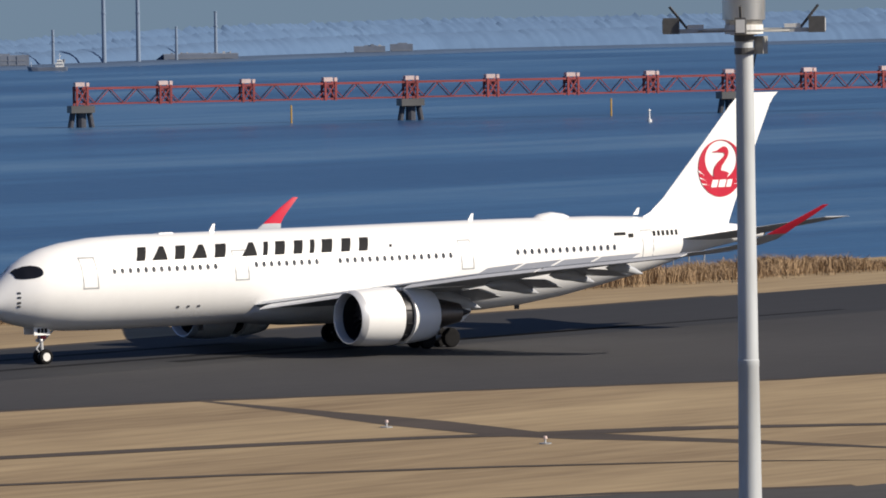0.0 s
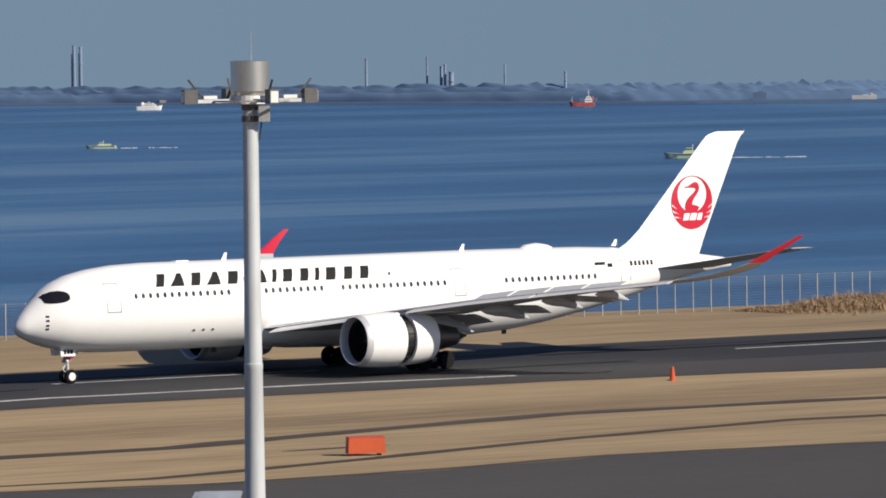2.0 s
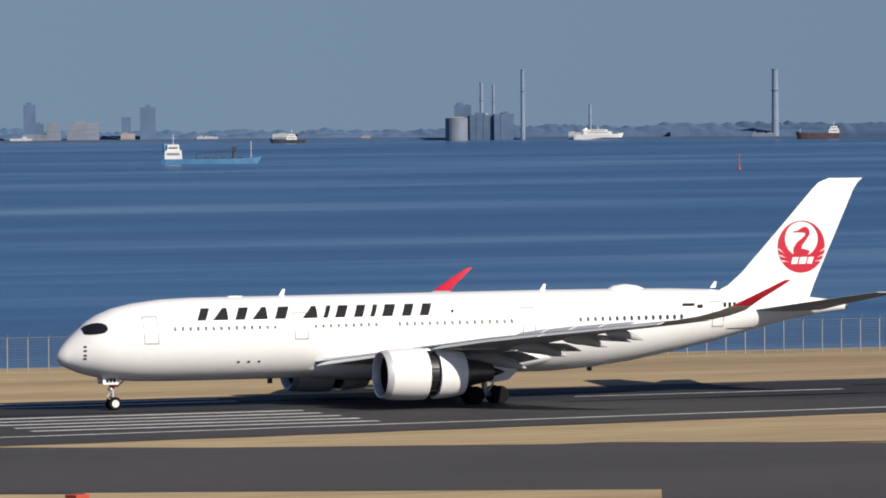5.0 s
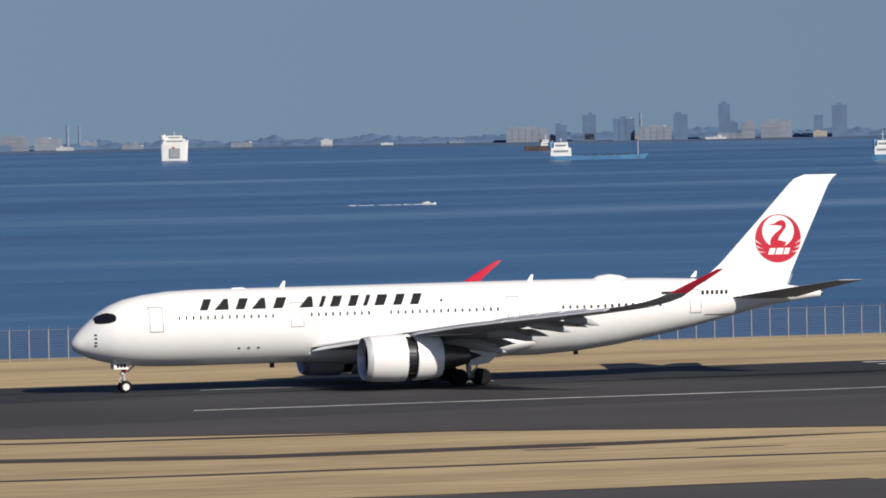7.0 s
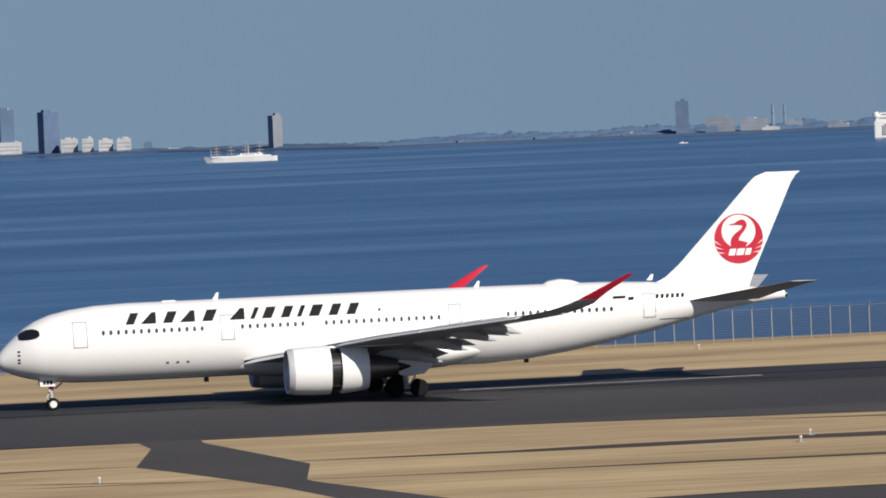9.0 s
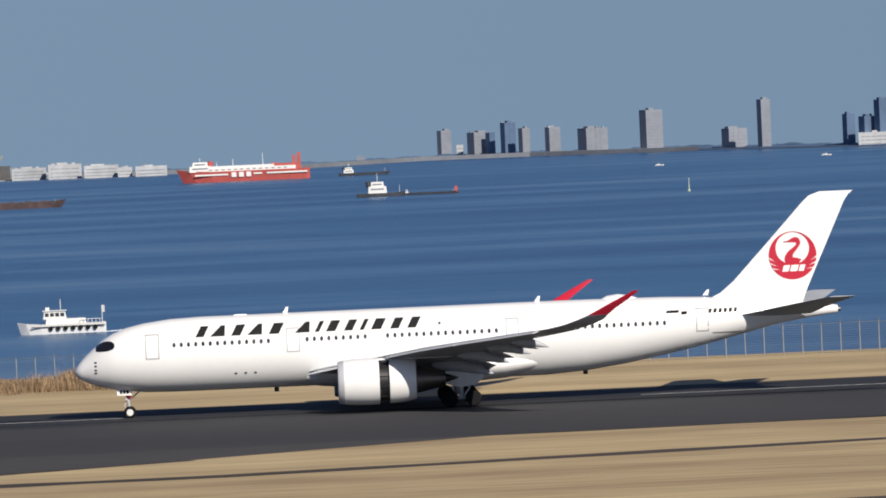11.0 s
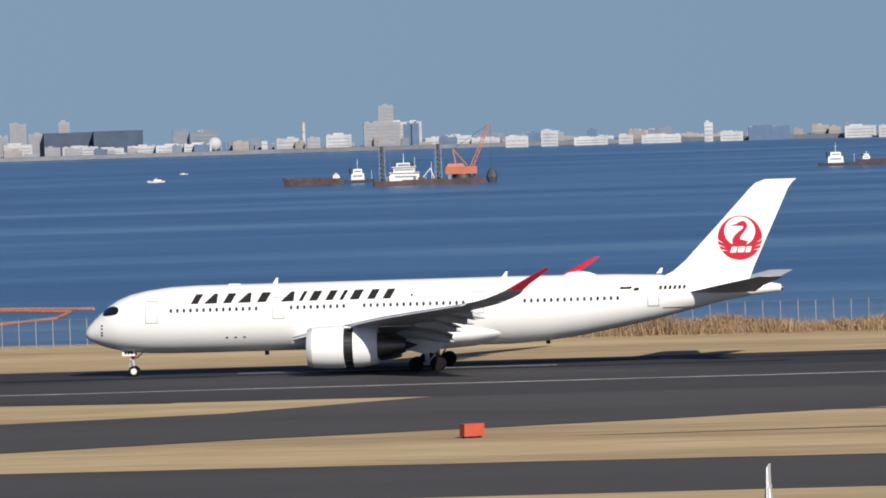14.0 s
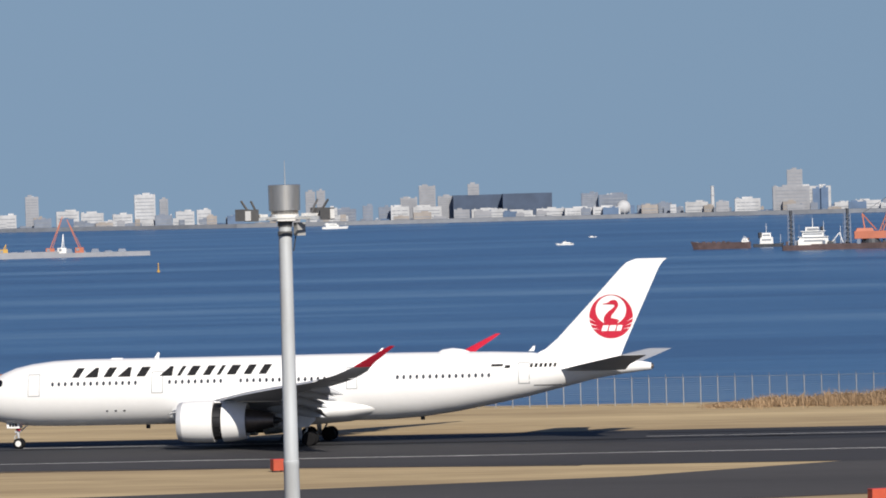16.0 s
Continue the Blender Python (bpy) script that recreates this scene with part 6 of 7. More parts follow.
def buoy(x, y, h, mat):
    ob = thing("buoy", "slim navigation buoy standing in the water", "buoy", x, y, SEA, 0, "buoys")
    part("float", Shape().tube((0, 0, -0.4), (0, 0, 0.5), 0.5, 0.4, 12), mat, ob)
    part("mast", Shape().tube((0, 0, 0.5), (0, 0, h), 0.2, 0.12, 8), mat, ob)
    part("topmark", Shape().tube((0, 0, h), (0, 0, h + 0.4), 0.3, 0.05, 8), mat, ob)


buoy(775, 1701, 3.6, "hullred")
buoy(153, 1851, 3.2, "green")
buoy(-358, 1819, 2.2, "yellow")
buoy(1049, 1053, 2.0, "shipwhite")


def dredger(x, y):
    ob = thing("crane_dredger", "crane dredger with lattice spuds and an orange grab crane", "ship", x, y, SEA, facing(x, y))
    u = 33.1 / 197.0
    part("pontoon", Shape().box(0, 0, -0.4, 33, 7, 1.9).box(4, 0, 1.5, 24, 6.5, 0.25), "barge", ob, "dark low pontoon")
    s = Shape().box(-7.2, 0, 1.5, 8.6, 4.2, 2.4).box(-7.4, 0, 3.9, 6.6, 3.6, 1.7).box(-7.6, 0, 5.6, 4.0, 3.0, 1.2)
    h = part("deckhouse", s, "shipwhite", ob, "white deckhouse")
    for z in (2.5, 4.5, 6.0):
        part("window_band", Shape().box(-7.4, -2.12 if z < 3 else -1.83, z, 3.4 if z > 5 else 5.6, 0.08, 0.45), "band", h)
    part("mast", Shape().tube((-7.4, 0, 6.8), (-7.4, 0, 9.6), 0.14, 0.07, 8), "shipwhite", ob)
    for dx, hh in ((-13.8, 11.2), (3.0, 11.4)):
        t = Shape()
        for cx, cy in ((-0.9, -0.9), (0.9, -0.9), (0.9, 0.9), (-0.9, 0.9)):
            t.bar((dx + cx, cy, 1.5), (dx + cx * 0.9, cy * 0.9, hh), 0.22)
        for k in range(6):
            z = 2.4 + k * (hh - 3) / 6
            t.bar((dx - 0.9, -0.9, z), (dx + 0.9, -0.9, z + 1.4), 0.14).bar((dx - 0.9, -0.9, z), (dx + 0.9, -0.9, z), 0.14)
        part("spud_tower", t, "grey", ob, "grey lattice spud tower")
        part("spud", Shape().tube((dx, 0, 0), (dx, 0, hh + 0.6), 0.45, n=10), "hulldark", ob)
    rr = random.Random(9)
    for k in range(26):
        x0 = rr.uniform(-15.5, 15.5)
        part("deck_gear", Shape().box(x0, rr.uniform(-3.2, 1.5), 1.5, rr.uniform(0.4, 1.8), rr.uniform(0.5, 1.2), rr.uniform(0.4, 1.7)), rr.choice(("shipwhite", "hulldark", "barge", "grey", "hulldark")), ob)
    for x0, z1 in ((-11.5, 7.5), (-10.6, 5.6), (-4.2, 8.4), (0.8, 7.0), (1.6, 10.4)):
        part("post", Shape().tube((x0, -2, 1.5), (x0, -2, z1), 0.1, 0.06, 6), rr.choice(("shipwhite", "grey")), ob)
    part("bridge_wing", Shape().box(-7.4, -0.4, 5.5, 7.4, 3.9, 0.18).box(-7.4, -0.4, 3.85, 9.2, 4.4, 0.15), "shipwhite", ob)
    part("funnel", Shape().tube((-4.6, 0, 3.9), (-4.6, 0, 6.9), 0.5, n=10), "hulldark", ob)
    part("gangway", Shape().bar((-2, -2, 2), (0.5, -2, 5), 0.25).bar((0.5, -2, 5), (1.5, -2, 2), 0.25), "shipwhite", ob)
    part("crane_base", Shape().tube((10, 0, 1.6), (10, 0, 3.0), 2.6, 2.2, 16), "hulldark", ob)
    part("crane_house", Shape().box(9.6, 0, 3.0, 9.4, 4.2, 2.2).box(8.0, 0, 5.2, 5.4, 3.6, 0.9, taper=0.85), "cranered", ob, "orange crane house")
    a = Shape()
    a.bar((8.2, -1, 5.2), (7.4, -0.3, 10.4), 0.35).bar((8.2, 1, 5.2), (7.4, 0.3, 10.4), 0.35).bar((7.4, 0, 10.4), (11.5, 0, 5.6), 0.35)
    part("a_frame", a, "cranered", ob)
    b = Shape()
    p0, p1 = Vector((13.2, 0, 4.6)), Vector((18.6, 0, 17.6))
    for cy in (-0.8, 0.8):
        for dz in (0.0, 1.0):
            b.bar(p0 + Vector((-dz * 0.9, cy, dz * 0.35)), p1 + Vector((-dz * 0.6, cy * 0.5, dz * 0.2)), 0.26)
    for k in range(9):
        q, w = p0.lerp(p1, k / 9), p0.lerp(p1, (k + 1) / 9)
        b.bar(q + Vector((0, -0.8, 0)), w + Vector((-0.85, -0.7, 0.3)), 0.16)
    part("boom", b, "cranered", ob, "orange lattice boom")
    part("stay", Shape().tube((7.4, 0, 10.4), (18.2, 0, 17.4), 0.07, n=5), "hulldark", ob)
    part("hoist_cable", Shape().tube((18.6, 0, 17.4), (18.8, 0, 4.6), 0.06, n=5), "hulldark", ob)
    g = Shape()
    g.loft([[(18.8 + w * math.cos(k * 0.785), w * 0.8 * math.sin(k * 0.785), z) for k in range(8)] for z, w in ((0.2, 1.3), (1.8, 1.7), (3.6, 1.2), (4.6, 0.35))])
    part("grab", g, "hulldark", ob, "dark grab bucket at the waterline")


dredger(-178, 1945)


def gantry(x, y, w, h, legs):
    ob = thing("gantry_crane", "red and white shipyard gantry crane", "crane", x, y, SEA, facing(x, y), "shipyard cranes")
    part("girder", Shape().box(0, 0, h - 1.3, w, 1.6, 1.1), "hazered", ob)
    for k, dx in enumerate(legs):
        lg = part("leg", Shape().box(dx, 0, 0, 1.5, 1.6, h - 1.3, taper=0.8), "hazered", ob)
        for q in range(3):
            part("white_band", Shape().box(dx, -0.05, 1.2 + q * 2.6, 1.55, 1.65, 1.0), "white", lg)
    part("trolley", Shape().box(-w * 0.1, 0, h - 0.2, 2.2, 1.4, 0.8), "hazered", ob)
    part("cabin", Shape().box(w * 0.2, -0.9, h - 2.2, 1.0, 0.8, 0.9), "white", ob)


gantry(1187, 2119, 17, 9.6, (5.5,))
gantry(1213, 2106, 19, 11.0, (-8.5, 8.5))
gantry(1199, 2117, 14, 8.2, (-5.5, 5.5))


def light_pier():
    """The red approach light pier: truss spans on piled towers."""
    d = Vector((0.86, -0.51, 0)).normalized()
    ob = tagged(thing("approach_light_pier", "long red steel truss pier on dark piles in the bay", "pier", 998, 1146, SEA, math.atan2(d.y, d.x)), kind="structure")
    span = 15.7
    for k in range(14):
        x0, x1 = k * span, (k + 1) * span
        t = Shape()
        for y in (-1.1, 1.1):
            t.bar((x0, y, 7.1), (x1, y, 7.1), 0.34).bar((x0, y, 4.3), (x1, y, 4.3), 0.26)
            for q in range(6):
                a, b2 = x0 + span * q / 6, x0 + span * (q + 1) / 6
                t.bar((a, y, 4.3 if q % 2 else 7.1), (b2, y, 7.1 if q % 2 else 4.3), 0.17)
        t.box((x0 + x1) / 2, 0, 7.15, span, 2.0, 0.15)
        part("truss_span", t, "pierred", ob, "red lattice truss")
        tw = Shape()
        for cx in (-1.0, 1.0):
            for cy in (-1.2, 1.2):
                tw.bar((x0 + cx, cy, 4.0), (x0 + cx, cy, 7.5), 0.4)
            tw.bar((x0 - 1.0, cx * 1.2, 4.2), (x0 + 1.0, cx * 1.2, 7.3), 0.24).bar((x0 + 1.0, cx * 1.2, 4.2), (x0 - 1.0, cx * 1.2, 7.3), 0.24)
        part("frame", tw, "pierred", ob)
        part("light_cap", Shape().box(x0 - 0.3, 0, 7.5, 1.7, 1.8, 0.75).box(x0 + 1.3, 0, 7.5, 0.5, 0.8, 0.7), "piercap", ob, "pale lamp housing")
        if k % 4 == 0:
            part("pile_cap", Shape().box(x0, 0, 2.7, 4.4, 3.6, 1.3), "lampdark", ob, "dark concrete pile cap")
            for cx in (-1.9, 0.0, 1.9):
                part("pile", Shape().tube((x0 + cx * 1.15, 0, -1), (x0 + cx * 0.8, 0, 2.8), 0.55 if cx else 0.95, n=10), "pile", ob, "dark steel pile")
    for x, z in ((39, 1.4), (101, 1.2)):
        part("lamp_post", Shape().tube((x, -3, -1), (x, -3, 3.3), 0.16, n=6), "yellow", ob)


light_pier()
boat("small white sailing boat beyond the pier", 1064, 1253, 2.6, 1)

# works jetty with small cranes, and the floating boom inside it
ob = tagged(thing("works_jetty", "low grey works jetty with small cranes on it", "jetty", -470, 2189, SEA, facing(-470, 2189)), kind="structure")
part("deck", Shape().box(0, 0, -0.5, 64, 8, 2.0).box(-14, 0, 1.5, 30, 6, 0.6), "concrete", ob)
for dx, h, lean, mt in ((-2, 14, 4.5, "cranered"), (8, 13, -4.0, "cranered"), (-18, 5, 1.0, "yellow"), (2, 8, 0.6, "shipwhite")):
    c = part("site_crane", Shape().box(dx, 0, 1.5, 3.0, 2.2, 1.8).bar((dx, 0, 3), (dx + lean, 0, h), 0.32).bar((dx + 0.8, 0, 3), (dx + lean, 0, h), 0.2), mt, ob, "small site crane")
    part("cab", Shape().box(dx - 0.6, -1.15, 2.2, 1.0, 0.1, 0.8), "band", c)
for k in range(12):
    part("stockpile", Shape().box(-28 + k * 4.6, 0.5, 1.5, 3.0, 3.0, 0.5 + (k * 7 % 5) * 0.25, taper=0.7), "grey", ob)


def floating_boom(path):
    """A string of floats along a bent line on the water."""
    ob = thing("floating_boom", "orange floating boom lying on the water", "boom", 0, 0, SEA)
    k = 0
    for (x0, y0), (x1, y1) in zip(path, path[1:]):
        n = max(2, round(math.hypot(x1 - x0, y1 - y0) / 2.4))
        for i in range(n):
            ends = [(x0 + (x1 - x0) * u, y0 + (y1 - y0) * u + 0.5 * math.sin((k + u * n) * 0.7), 0.12) for u in (i / n, (i + 0.94) / n)]
            part("float", Shape().tube(ends[0], ends[1], 0.24, n=8), "boom", ob)
        k += n


floating_boom(((-200, 926), (-161, 913), (-138, 911), (-122, 901)))
floating_boom(((-200, 916), (-161, 905), (-138, 904), (-124, 893), (-122, 867), (-127, 850), (-130, 828), (-133, 815), (-141, 805), (-176, 790)))


# ---- what moves ----
def motions():
    walk(plane, [
        (0.0, pose(440.17, 580.33, 0, 0, 0, -12.36)),
        (0.1, pose(434.07, 580.33, 0, 0, 0, -11.19)),
        (0.2, pose(427.97, 580.33, 0, 0, 0, -10.02)),
        (0.3, pose(422.79, 580.33, 0, 0, 0, -8.74)),
        (0.4, pose(418.86, 580.33, 0, 0, 0, -7.19)),
        (0.5, pose(415.77, 580.33, 0, 0, 0, -5.78)),
        (0.6, pose(413.41, 580.33, 0, 0, 0, -4.86)),
        (0.7, pose(410.66, 580.33, 0, 0, 0, -3.76)),
        (0.8, pose(407.51, 580.33, 0, 0, 0, -2.52)),
        (0.9, pose(403.98, 580.33, 0, 0, 0, -1.31)),
        (1.0, pose(400.07, 580.33, 0, 0, 0, -0.30)),
        (1.1, pose(395.56, 580.33, 0, 0, 0, 0.49)),
        (1.2, pose(390.46, 580.33, 0, 0, 0, 1.15)),
        (1.3, pose(385.08, 580.33, 0, 0, 0, 1.66)),
        (1.4, pose(379.75, 580.33, 0, 0, 0, 2.01)),
        (1.5, pose(374.79, 580.33, 0, 0, 0, 2.20)),
        (1.6, pose(370.24, 580.33, 0, 0, 0, 2.16)),
        (1.7, pose(365.91, 580.33, 0, 0, 0, 1.89)),
        (1.8, pose(361.71, 580.33, 0, 0, 0, 1.50)),
        (1.9, pose(357.53, 580.33, 0, 0, 0, 1.08)),
        (2.0, pose(353.29, 580.33, 0, 0, 0, 0.71)),
        (2.1, pose(348.60, 580.33, 0, 0, 0, 0.75)),
        (2.2, pose(343.80, 580.33, 0, 0, 0, 0.76)),
        (2.3, pose(339.00, 580.33, 0, 0, 0, 0.74)),
        (2.4, pose(334.26, 580.33, 0, 0, 0, 0.68)),
        (2.5, pose(329.68, 580.33, 0, 0, 0, 0.61)),
        (2.6, pose(325.24, 580.33, 0, 0, 0, 0.51)),
        (2.7, pose(320.90, 580.33, 0, 0, 0, 0.39)),
        (2.8, pose(316.60, 580.33, 0, 0, 0, 0.27)),
        (2.9, pose(312.32, 580.33, 0, 0, 0, 0.14)),
        (3.0, pose(308.01, 580.33, 0, 0, 0, -0.00)),
        (3.1, pose(303.28, 580.33, 0, 0, 0, -0.00)),
        (3.2, pose(298.48, 580.33, 0, 0, 0, -0.00)),
        (3.3, pose(293.69, 580.33, 0, 0, 0, -0.00)),
        (3.4, pose(289.00, 580.33, 0, 0, 0, -0.00)),
        (3.5, pose(284.48, 580.33, 0, 0, 0, -0.00)),
        (3.6, pose(280.16, 580.33, 0, 0, 0, -0.00)),
        (3.7, pose(275.96, 580.33, 0, 0, 0, -0.00)),
        (3.8, pose(271.86, 580.33, 0, 0, 0, -0.00)),
        (3.9, pose(267.81, 580.33, 0, 0, 0, -0.00)),
        (4.0, pose(263.79, 580.33, 0, 0, 0, -0.00)),
        (4.1, pose(259.78, 580.33, 0, 0, 0, -0.00)),
        (4.2, pose(255.82, 580.33, 0, 0, 0, -0.00)),
        (4.3, pose(251.89, 580.33, 0, 0, 0, -0.00)),
        (4.4, pose(248.01, 580.33, 0, 0, 0, -0.00)),
        (4.5, pose(244.15, 580.33, 0, 0, 0, -0.00)),
        (4.6, pose(240.32, 580.33, 0, 0, 0, -0.00)),
        (4.7, pose(236.54, 580.33, 0, 0, 0, -0.00)),
        (4.8, pose(232.78, 580.33, 0, 0, 0, -0.00)),
        (4.9, pose(229.04, 580.33, 0, 0, 0, -0.00)),
        (5.0, pose(225.33, 580.33, 0, 0, 0, -0.00)),
        (5.1, pose(221.64, 580.33, 0, 0, 0, -0.00)),
        (5.2, pose(217.98, 580.33, 0, 0, 0, -0.00)),
        (5.3, pose(214.34, 580.33, 0, 0, 0, -0.00)),
        (5.4, pose(210.71, 580.33, 0, 0, 0, -0.00)),
        (5.5, pose(207.10, 580.33, 0, 0, 0, -0.00)),
        (5.6, pose(203.49, 580.33, 0, 0, 0, -0.00)),
        (5.7, pose(199.91, 580.33, 0, 0, 0, -0.00)),
        (5.8, pose(196.34, 580.33, 0, 0, 0, -0.00)),
        (5.9, pose(192.77, 580.33, 0, 0, 0, -0.00)),
        (6.0, pose(189.20, 580.33, 0, 0, 0, -0.00)),
        (6.1, pose(185.64, 580.33, 0, 0, 0, -0.00)),
        (6.2, pose(182.08, 580.33, 0, 0, 0, -0.00)),
        (6.3, pose(178.53, 580.33, 0, 0, 0, -0.00)),
        (6.4, pose(174.97, 580.33, 0, 0, 0, -0.00)),
        (6.5, pose(171.41, 580.33, 0, 0, 0, -0.00)),
        (6.6, pose(167.84, 580.33, 0, 0, 0, -0.00)),
        (6.7, pose(164.27, 580.33, 0, 0, 0, -0.00)),
        (6.8, pose(160.69, 580.33, 0, 0, 0, -0.00)),
        (6.9, pose(157.09, 580.33, 0, 0, 0, -0.00)),
        (7.0, pose(153.48, 580.33, 0, 0, 0, -0.00)),
        (7.1, pose(149.83, 580.33, 0, 0, 0, -0.00)),
        (7.2, pose(146.15, 580.33, 0, 0, 0, -0.00)),
        (7.3, pose(142.46, 580.33, 0, 0, 0, -0.00)),
        (7.4, pose(138.76, 580.33, 0, 0, 0, -0.00)),
        (7.5, pose(135.06, 580.33, 0, 0, 0, -0.00)),
        (7.6, pose(131.37, 580.33, 0, 0, 0, -0.00)),
        (7.7, pose(127.66, 580.33, 0, 0, 0, -0.00)),
        (7.8, pose(123.95, 580.33, 0, 0, 0, -0.00)),
        (7.9, pose(120.26, 580.33, 0, 0, 0, -0.00)),
        (8.0, pose(116.58, 580.33, 0, 0, 0, -0.00)),
        (8.1, pose(112.91, 580.33, 0, 0, 0, -0.00)),
        (8.2, pose(109.25, 580.33, 0, 0, 0, -0.00)),
        (8.3, pose(105.61, 580.33, 0, 0, 0, -0.00)),
        (8.4, pose(101.99, 580.33, 0, 0, 0, -0.00)),
        (8.5, pose(98.42, 580.33, 0, 0, 0, -0.00)),
        (8.6, pose(94.87, 580.33, 0, 0, 0, -0.00)),
        (8.7, pose(91.35, 580.33, 0, 0, 0, -0.00)),
        (8.8, pose(87.87, 580.33, 0, 0, 0, -0.00)),
        (8.9, pose(84.44, 580.33, 0, 0, 0, -0.00)),
        (9.0, pose(81.08, 580.33, 0, 0, 0, -0.00)),
        (9.1, pose(77.82, 580.33, 0, 0, 0, -0.00)),
        (9.2, pose(74.66, 580.33, 0, 0, 0, -0.00)),
        (9.3, pose(71.53, 580.33, 0, 0, 0, -0.00)),
        (9.4, pose(68.37, 580.33, 0, 0, 0, -0.00)),
        (9.5, pose(65.13, 580.33, 0, 0, 0, -0.00)),
        (9.6, pose(61.79, 580.33, 0, 0, 0, -0.00)),
        (9.7, pose(58.38, 580.33, 0, 0, 0, -0.00)),
        (9.8, pose(54.93, 580.33, 0, 0, 0, -0.00)),
        (9.9, pose(51.46, 580.33, 0, 0, 0, -0.00)),
        (10.0, pose(48.00, 580.33, 0, 0, 0, -0.00)),
        (10.1, pose(44.53, 580.33, 0, 0, 0, -0.00)),
        (10.2, pose(41.04, 580.33, 0, 0, 0, -0.00)),
        (10.3, pose(37.54, 580.33, 0, 0, 0, -0.00)),
        (10.4, pose(34.04, 580.33, 0, 0, 0, -0.00)),
        (10.5, pose(30.55, 580.33, 0, 0, 0, -0.00)),
        (10.6, pose(27.06, 580.33, 0, 0, 0, -0.00)),
        (10.7, pose(23.56, 580.33, 0, 0, 0, -0.00)),
        (10.8, pose(20.07, 580.33, 0, 0, 0, -0.00)),
        (10.9, pose(16.59, 580.33, 0, 0, 0, -0.00)),
        (11.0, pose(13.13, 580.33, 0, 0, 0, -0.00)),
        (11.1, pose(9.69, 580.33, 0, 0, 0, -0.00)),
        (11.2, pose(6.25, 580.33, 0, 0, 0, -0.00)),
        (11.3, pose(2.83, 580.33, 0, 0, 0, -0.00)),
        (11.4, pose(-0.56, 580.33, 0, 0, 0, -0.00)),
        (11.5, pose(-3.92, 580.33, 0, 0, 0, -0.00)),
        (11.6, pose(-7.25, 580.33, 0, 0, 0, -0.00)),
        (11.7, pose(-10.56, 580.33, 0, 0, 0, -0.00)),
        (11.8, pose(-13.84, 580.33, 0, 0, 0, -0.00)),
        (11.9, pose(-17.08, 580.33, 0, 0, 0, -0.00)),
        (12.0, pose(-20.27, 580.33, 0, 0, 0, -0.00)),
        (12.1, pose(-23.42, 580.33, 0, 0, 0, -0.00)),
        (12.2, pose(-26.54, 580.33, 0, 0, 0, -0.00)),
        (12.3, pose(-29.61, 580.33, 0, 0, 0, -0.00)),
        (12.4, pose(-32.63, 580.33, 0, 0, 0, -0.00)),
        (12.5, pose(-35.58, 580.33, 0, 0, 0, -0.00)),
        (12.6, pose(-38.48, 580.33, 0, 0, 0, -0.00)),
        (12.7, pose(-41.33, 580.33, 0, 0, 0, -0.00)),
        (12.8, pose(-44.13, 580.33, 0, 0, 0, -0.00)),
        (12.9, pose(-46.86, 580.33, 0, 0, 0, -0.00)),
        (13.0, pose(-49.51, 580.33, 0, 0, 0, -0.00)),
        (13.1, pose(-52.05, 580.33, 0, 0, 0, -0.00)),
        (13.2, pose(-54.50, 580.33, 0, 0, 0, -0.00)),
        (13.3, pose(-56.91, 580.33, 0, 0, 0, -0.00)),
        (13.4, pose(-59.31, 580.33, 0, 0, 0, -0.00)),
        (13.5, pose(-61.77, 580.33, 0, 0, 0, -0.00)),
        (13.6, pose(-64.30, 580.33, 0, 0, 0, -0.00)),
        (13.7, pose(-66.87, 580.33, 0, 0, 0, -0.00)),
        (13.8, pose(-69.45, 580.33, 0, 0, 0, -0.00)),
        (13.9, pose(-72.00, 580.33, 0, 0, 0, -0.00)),
        (14.0, pose(-74.49, 580.33, 0, 0, 0, -0.00)),
        (14.1, pose(-76.92, 580.33, 0, 0, 0, -0.00)),
        (14.2, pose(-79.31, 580.33, 0, 0, 0, -0.00)),
        (14.3, pose(-81.66, 580.33, 0, 0, 0, -0.00)),
        (14.4, pose(-83.99, 580.33, 0, 0, 0, -0.00)),
        (14.5, pose(-86.30, 580.33, 0, 0, 0, -0.00)),
        (14.6, pose(-88.58, 580.33, 0, 0, 0, -0.00)),
        (14.7, pose(-90.83, 580.33, 0, 0, 0, -0.00)),
        (14.8, pose(-93.06, 580.33, 0, 0, 0, -0.00)),
        (14.9, pose(-95.26, 580.33, 0, 0, 0, -0.00)),
        (15.0, pose(-97.44, 580.33, 0, 0, 0, -0.00)),
        (15.1, pose(-99.60, 580.33, 0, 0, 0, -0.00)),
        (15.2, pose(-101.74, 580.33, 0, 0, 0, -0.00)),
        (15.3, pose(-103.85, 580.33, 0, 0, 0, -0.00)),
        (15.4, pose(-105.95, 580.33, 0, 0, 0, -0.00)),
        (15.5, pose(-108.04, 580.33, 0, 0, 0, -0.00)),
        (15.6, pose(-110.10, 580.33, 0, 0, 0, -0.00)),
        (15.7, pose(-112.14, 580.33, 0, 0, 0, -0.00)),
        (15.8, pose(-114.18, 580.33, 0, 0, 0, -0.00)),
        (15.9, pose(-116.20, 580.33, 0, 0, 0, -0.00)),
        (16.0, pose(-118.24, 580.33, 0, 0, 0, -0.00)),
    ])
    # boats under way on the bay
    walk(speedboat, [(t, pose(404 + 29 * (t - 6.5), 1437, SEA, 0, 0, -16)) for t in (0.0, 5.0, 10.0, 16.0)])
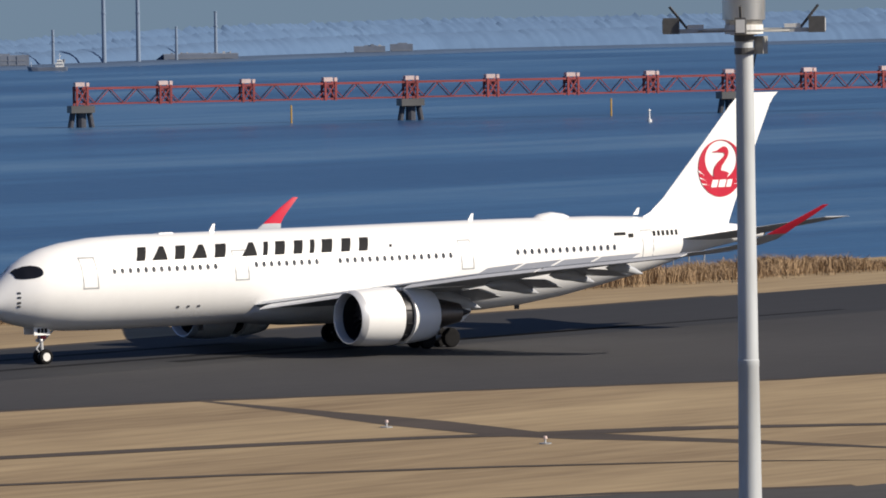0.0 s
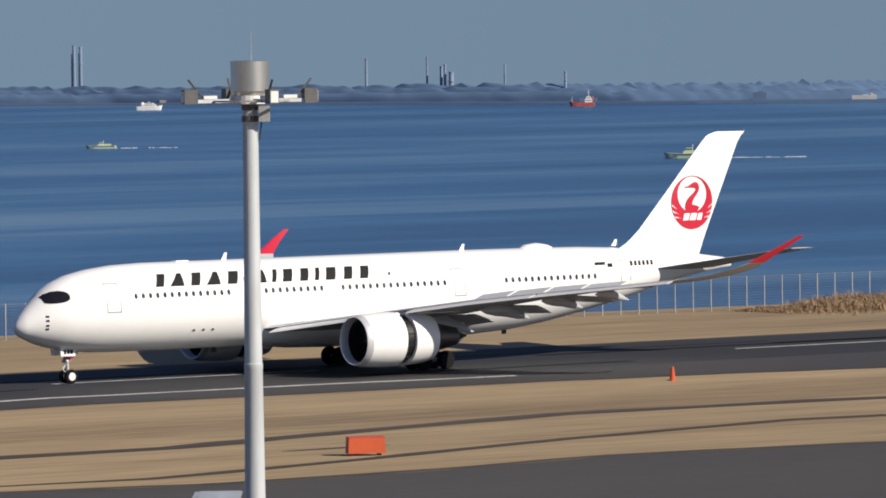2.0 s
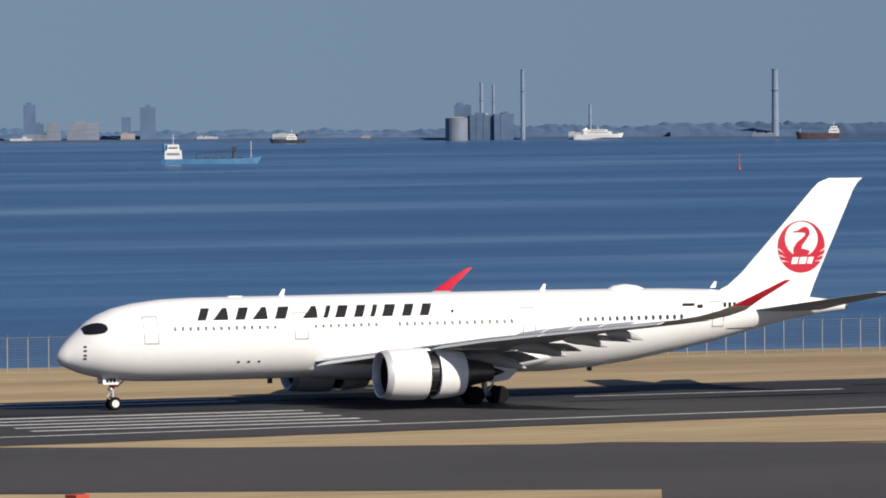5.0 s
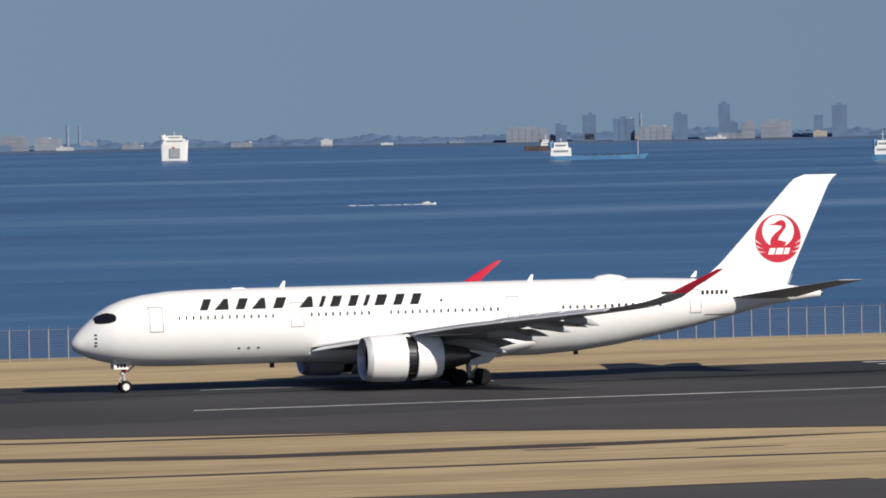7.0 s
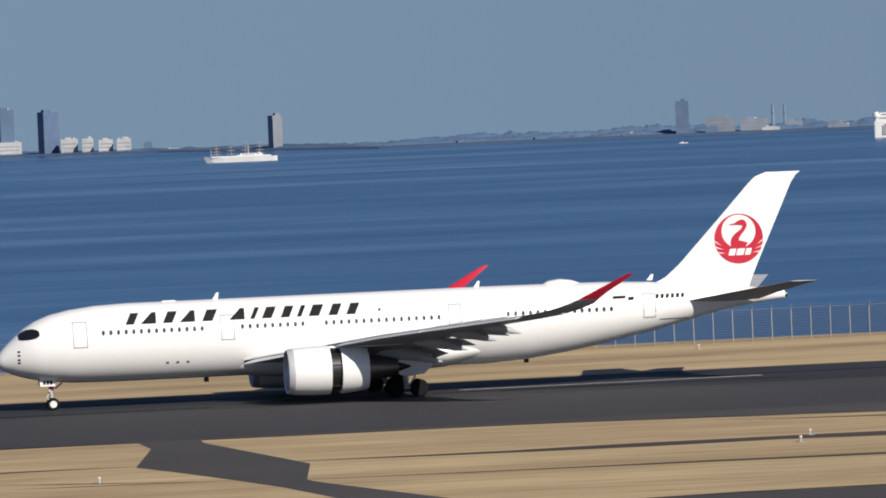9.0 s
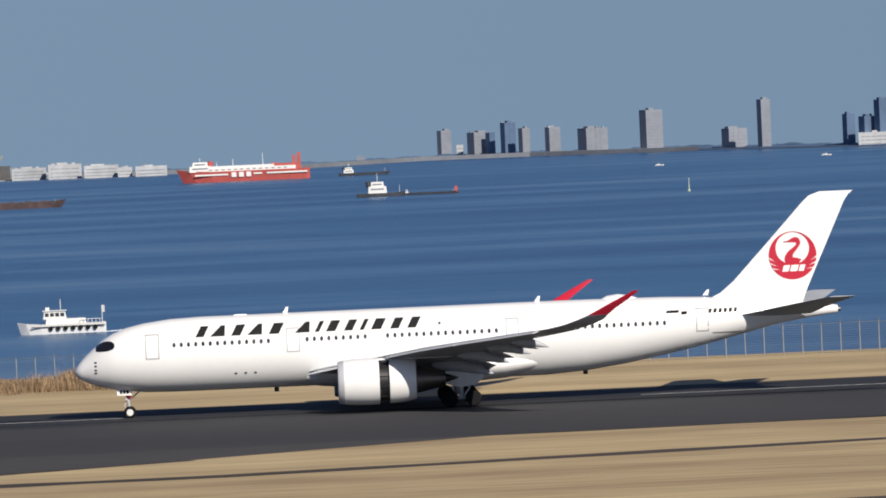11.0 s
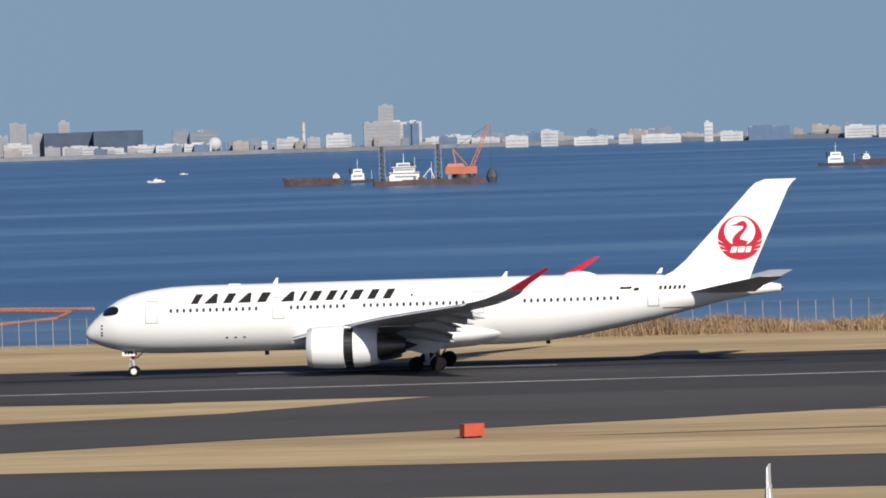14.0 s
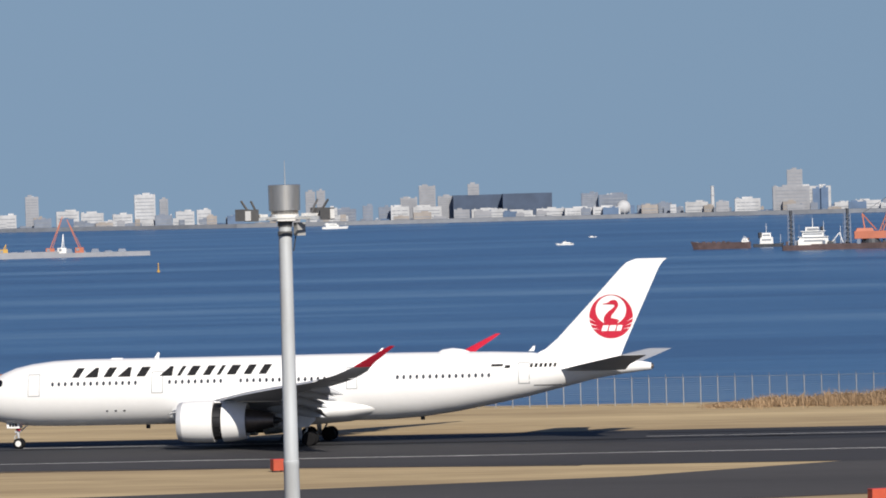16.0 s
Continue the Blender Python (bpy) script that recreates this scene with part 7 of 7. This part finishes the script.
    walk(patrol, [(t, pose(889 - 4 * (t - 2.0), 1396, SEA, 0, 0, -34)) for t in (0.0, 5.0, 10.0, 16.0)])
    walk(workboat_out, [(t, pose(-9 - 5 * (t - 13.5), 922, SEA, 0, 0, 4.6)) for t in (0.0, 5.0, 10.0, 16.0)])


motions()
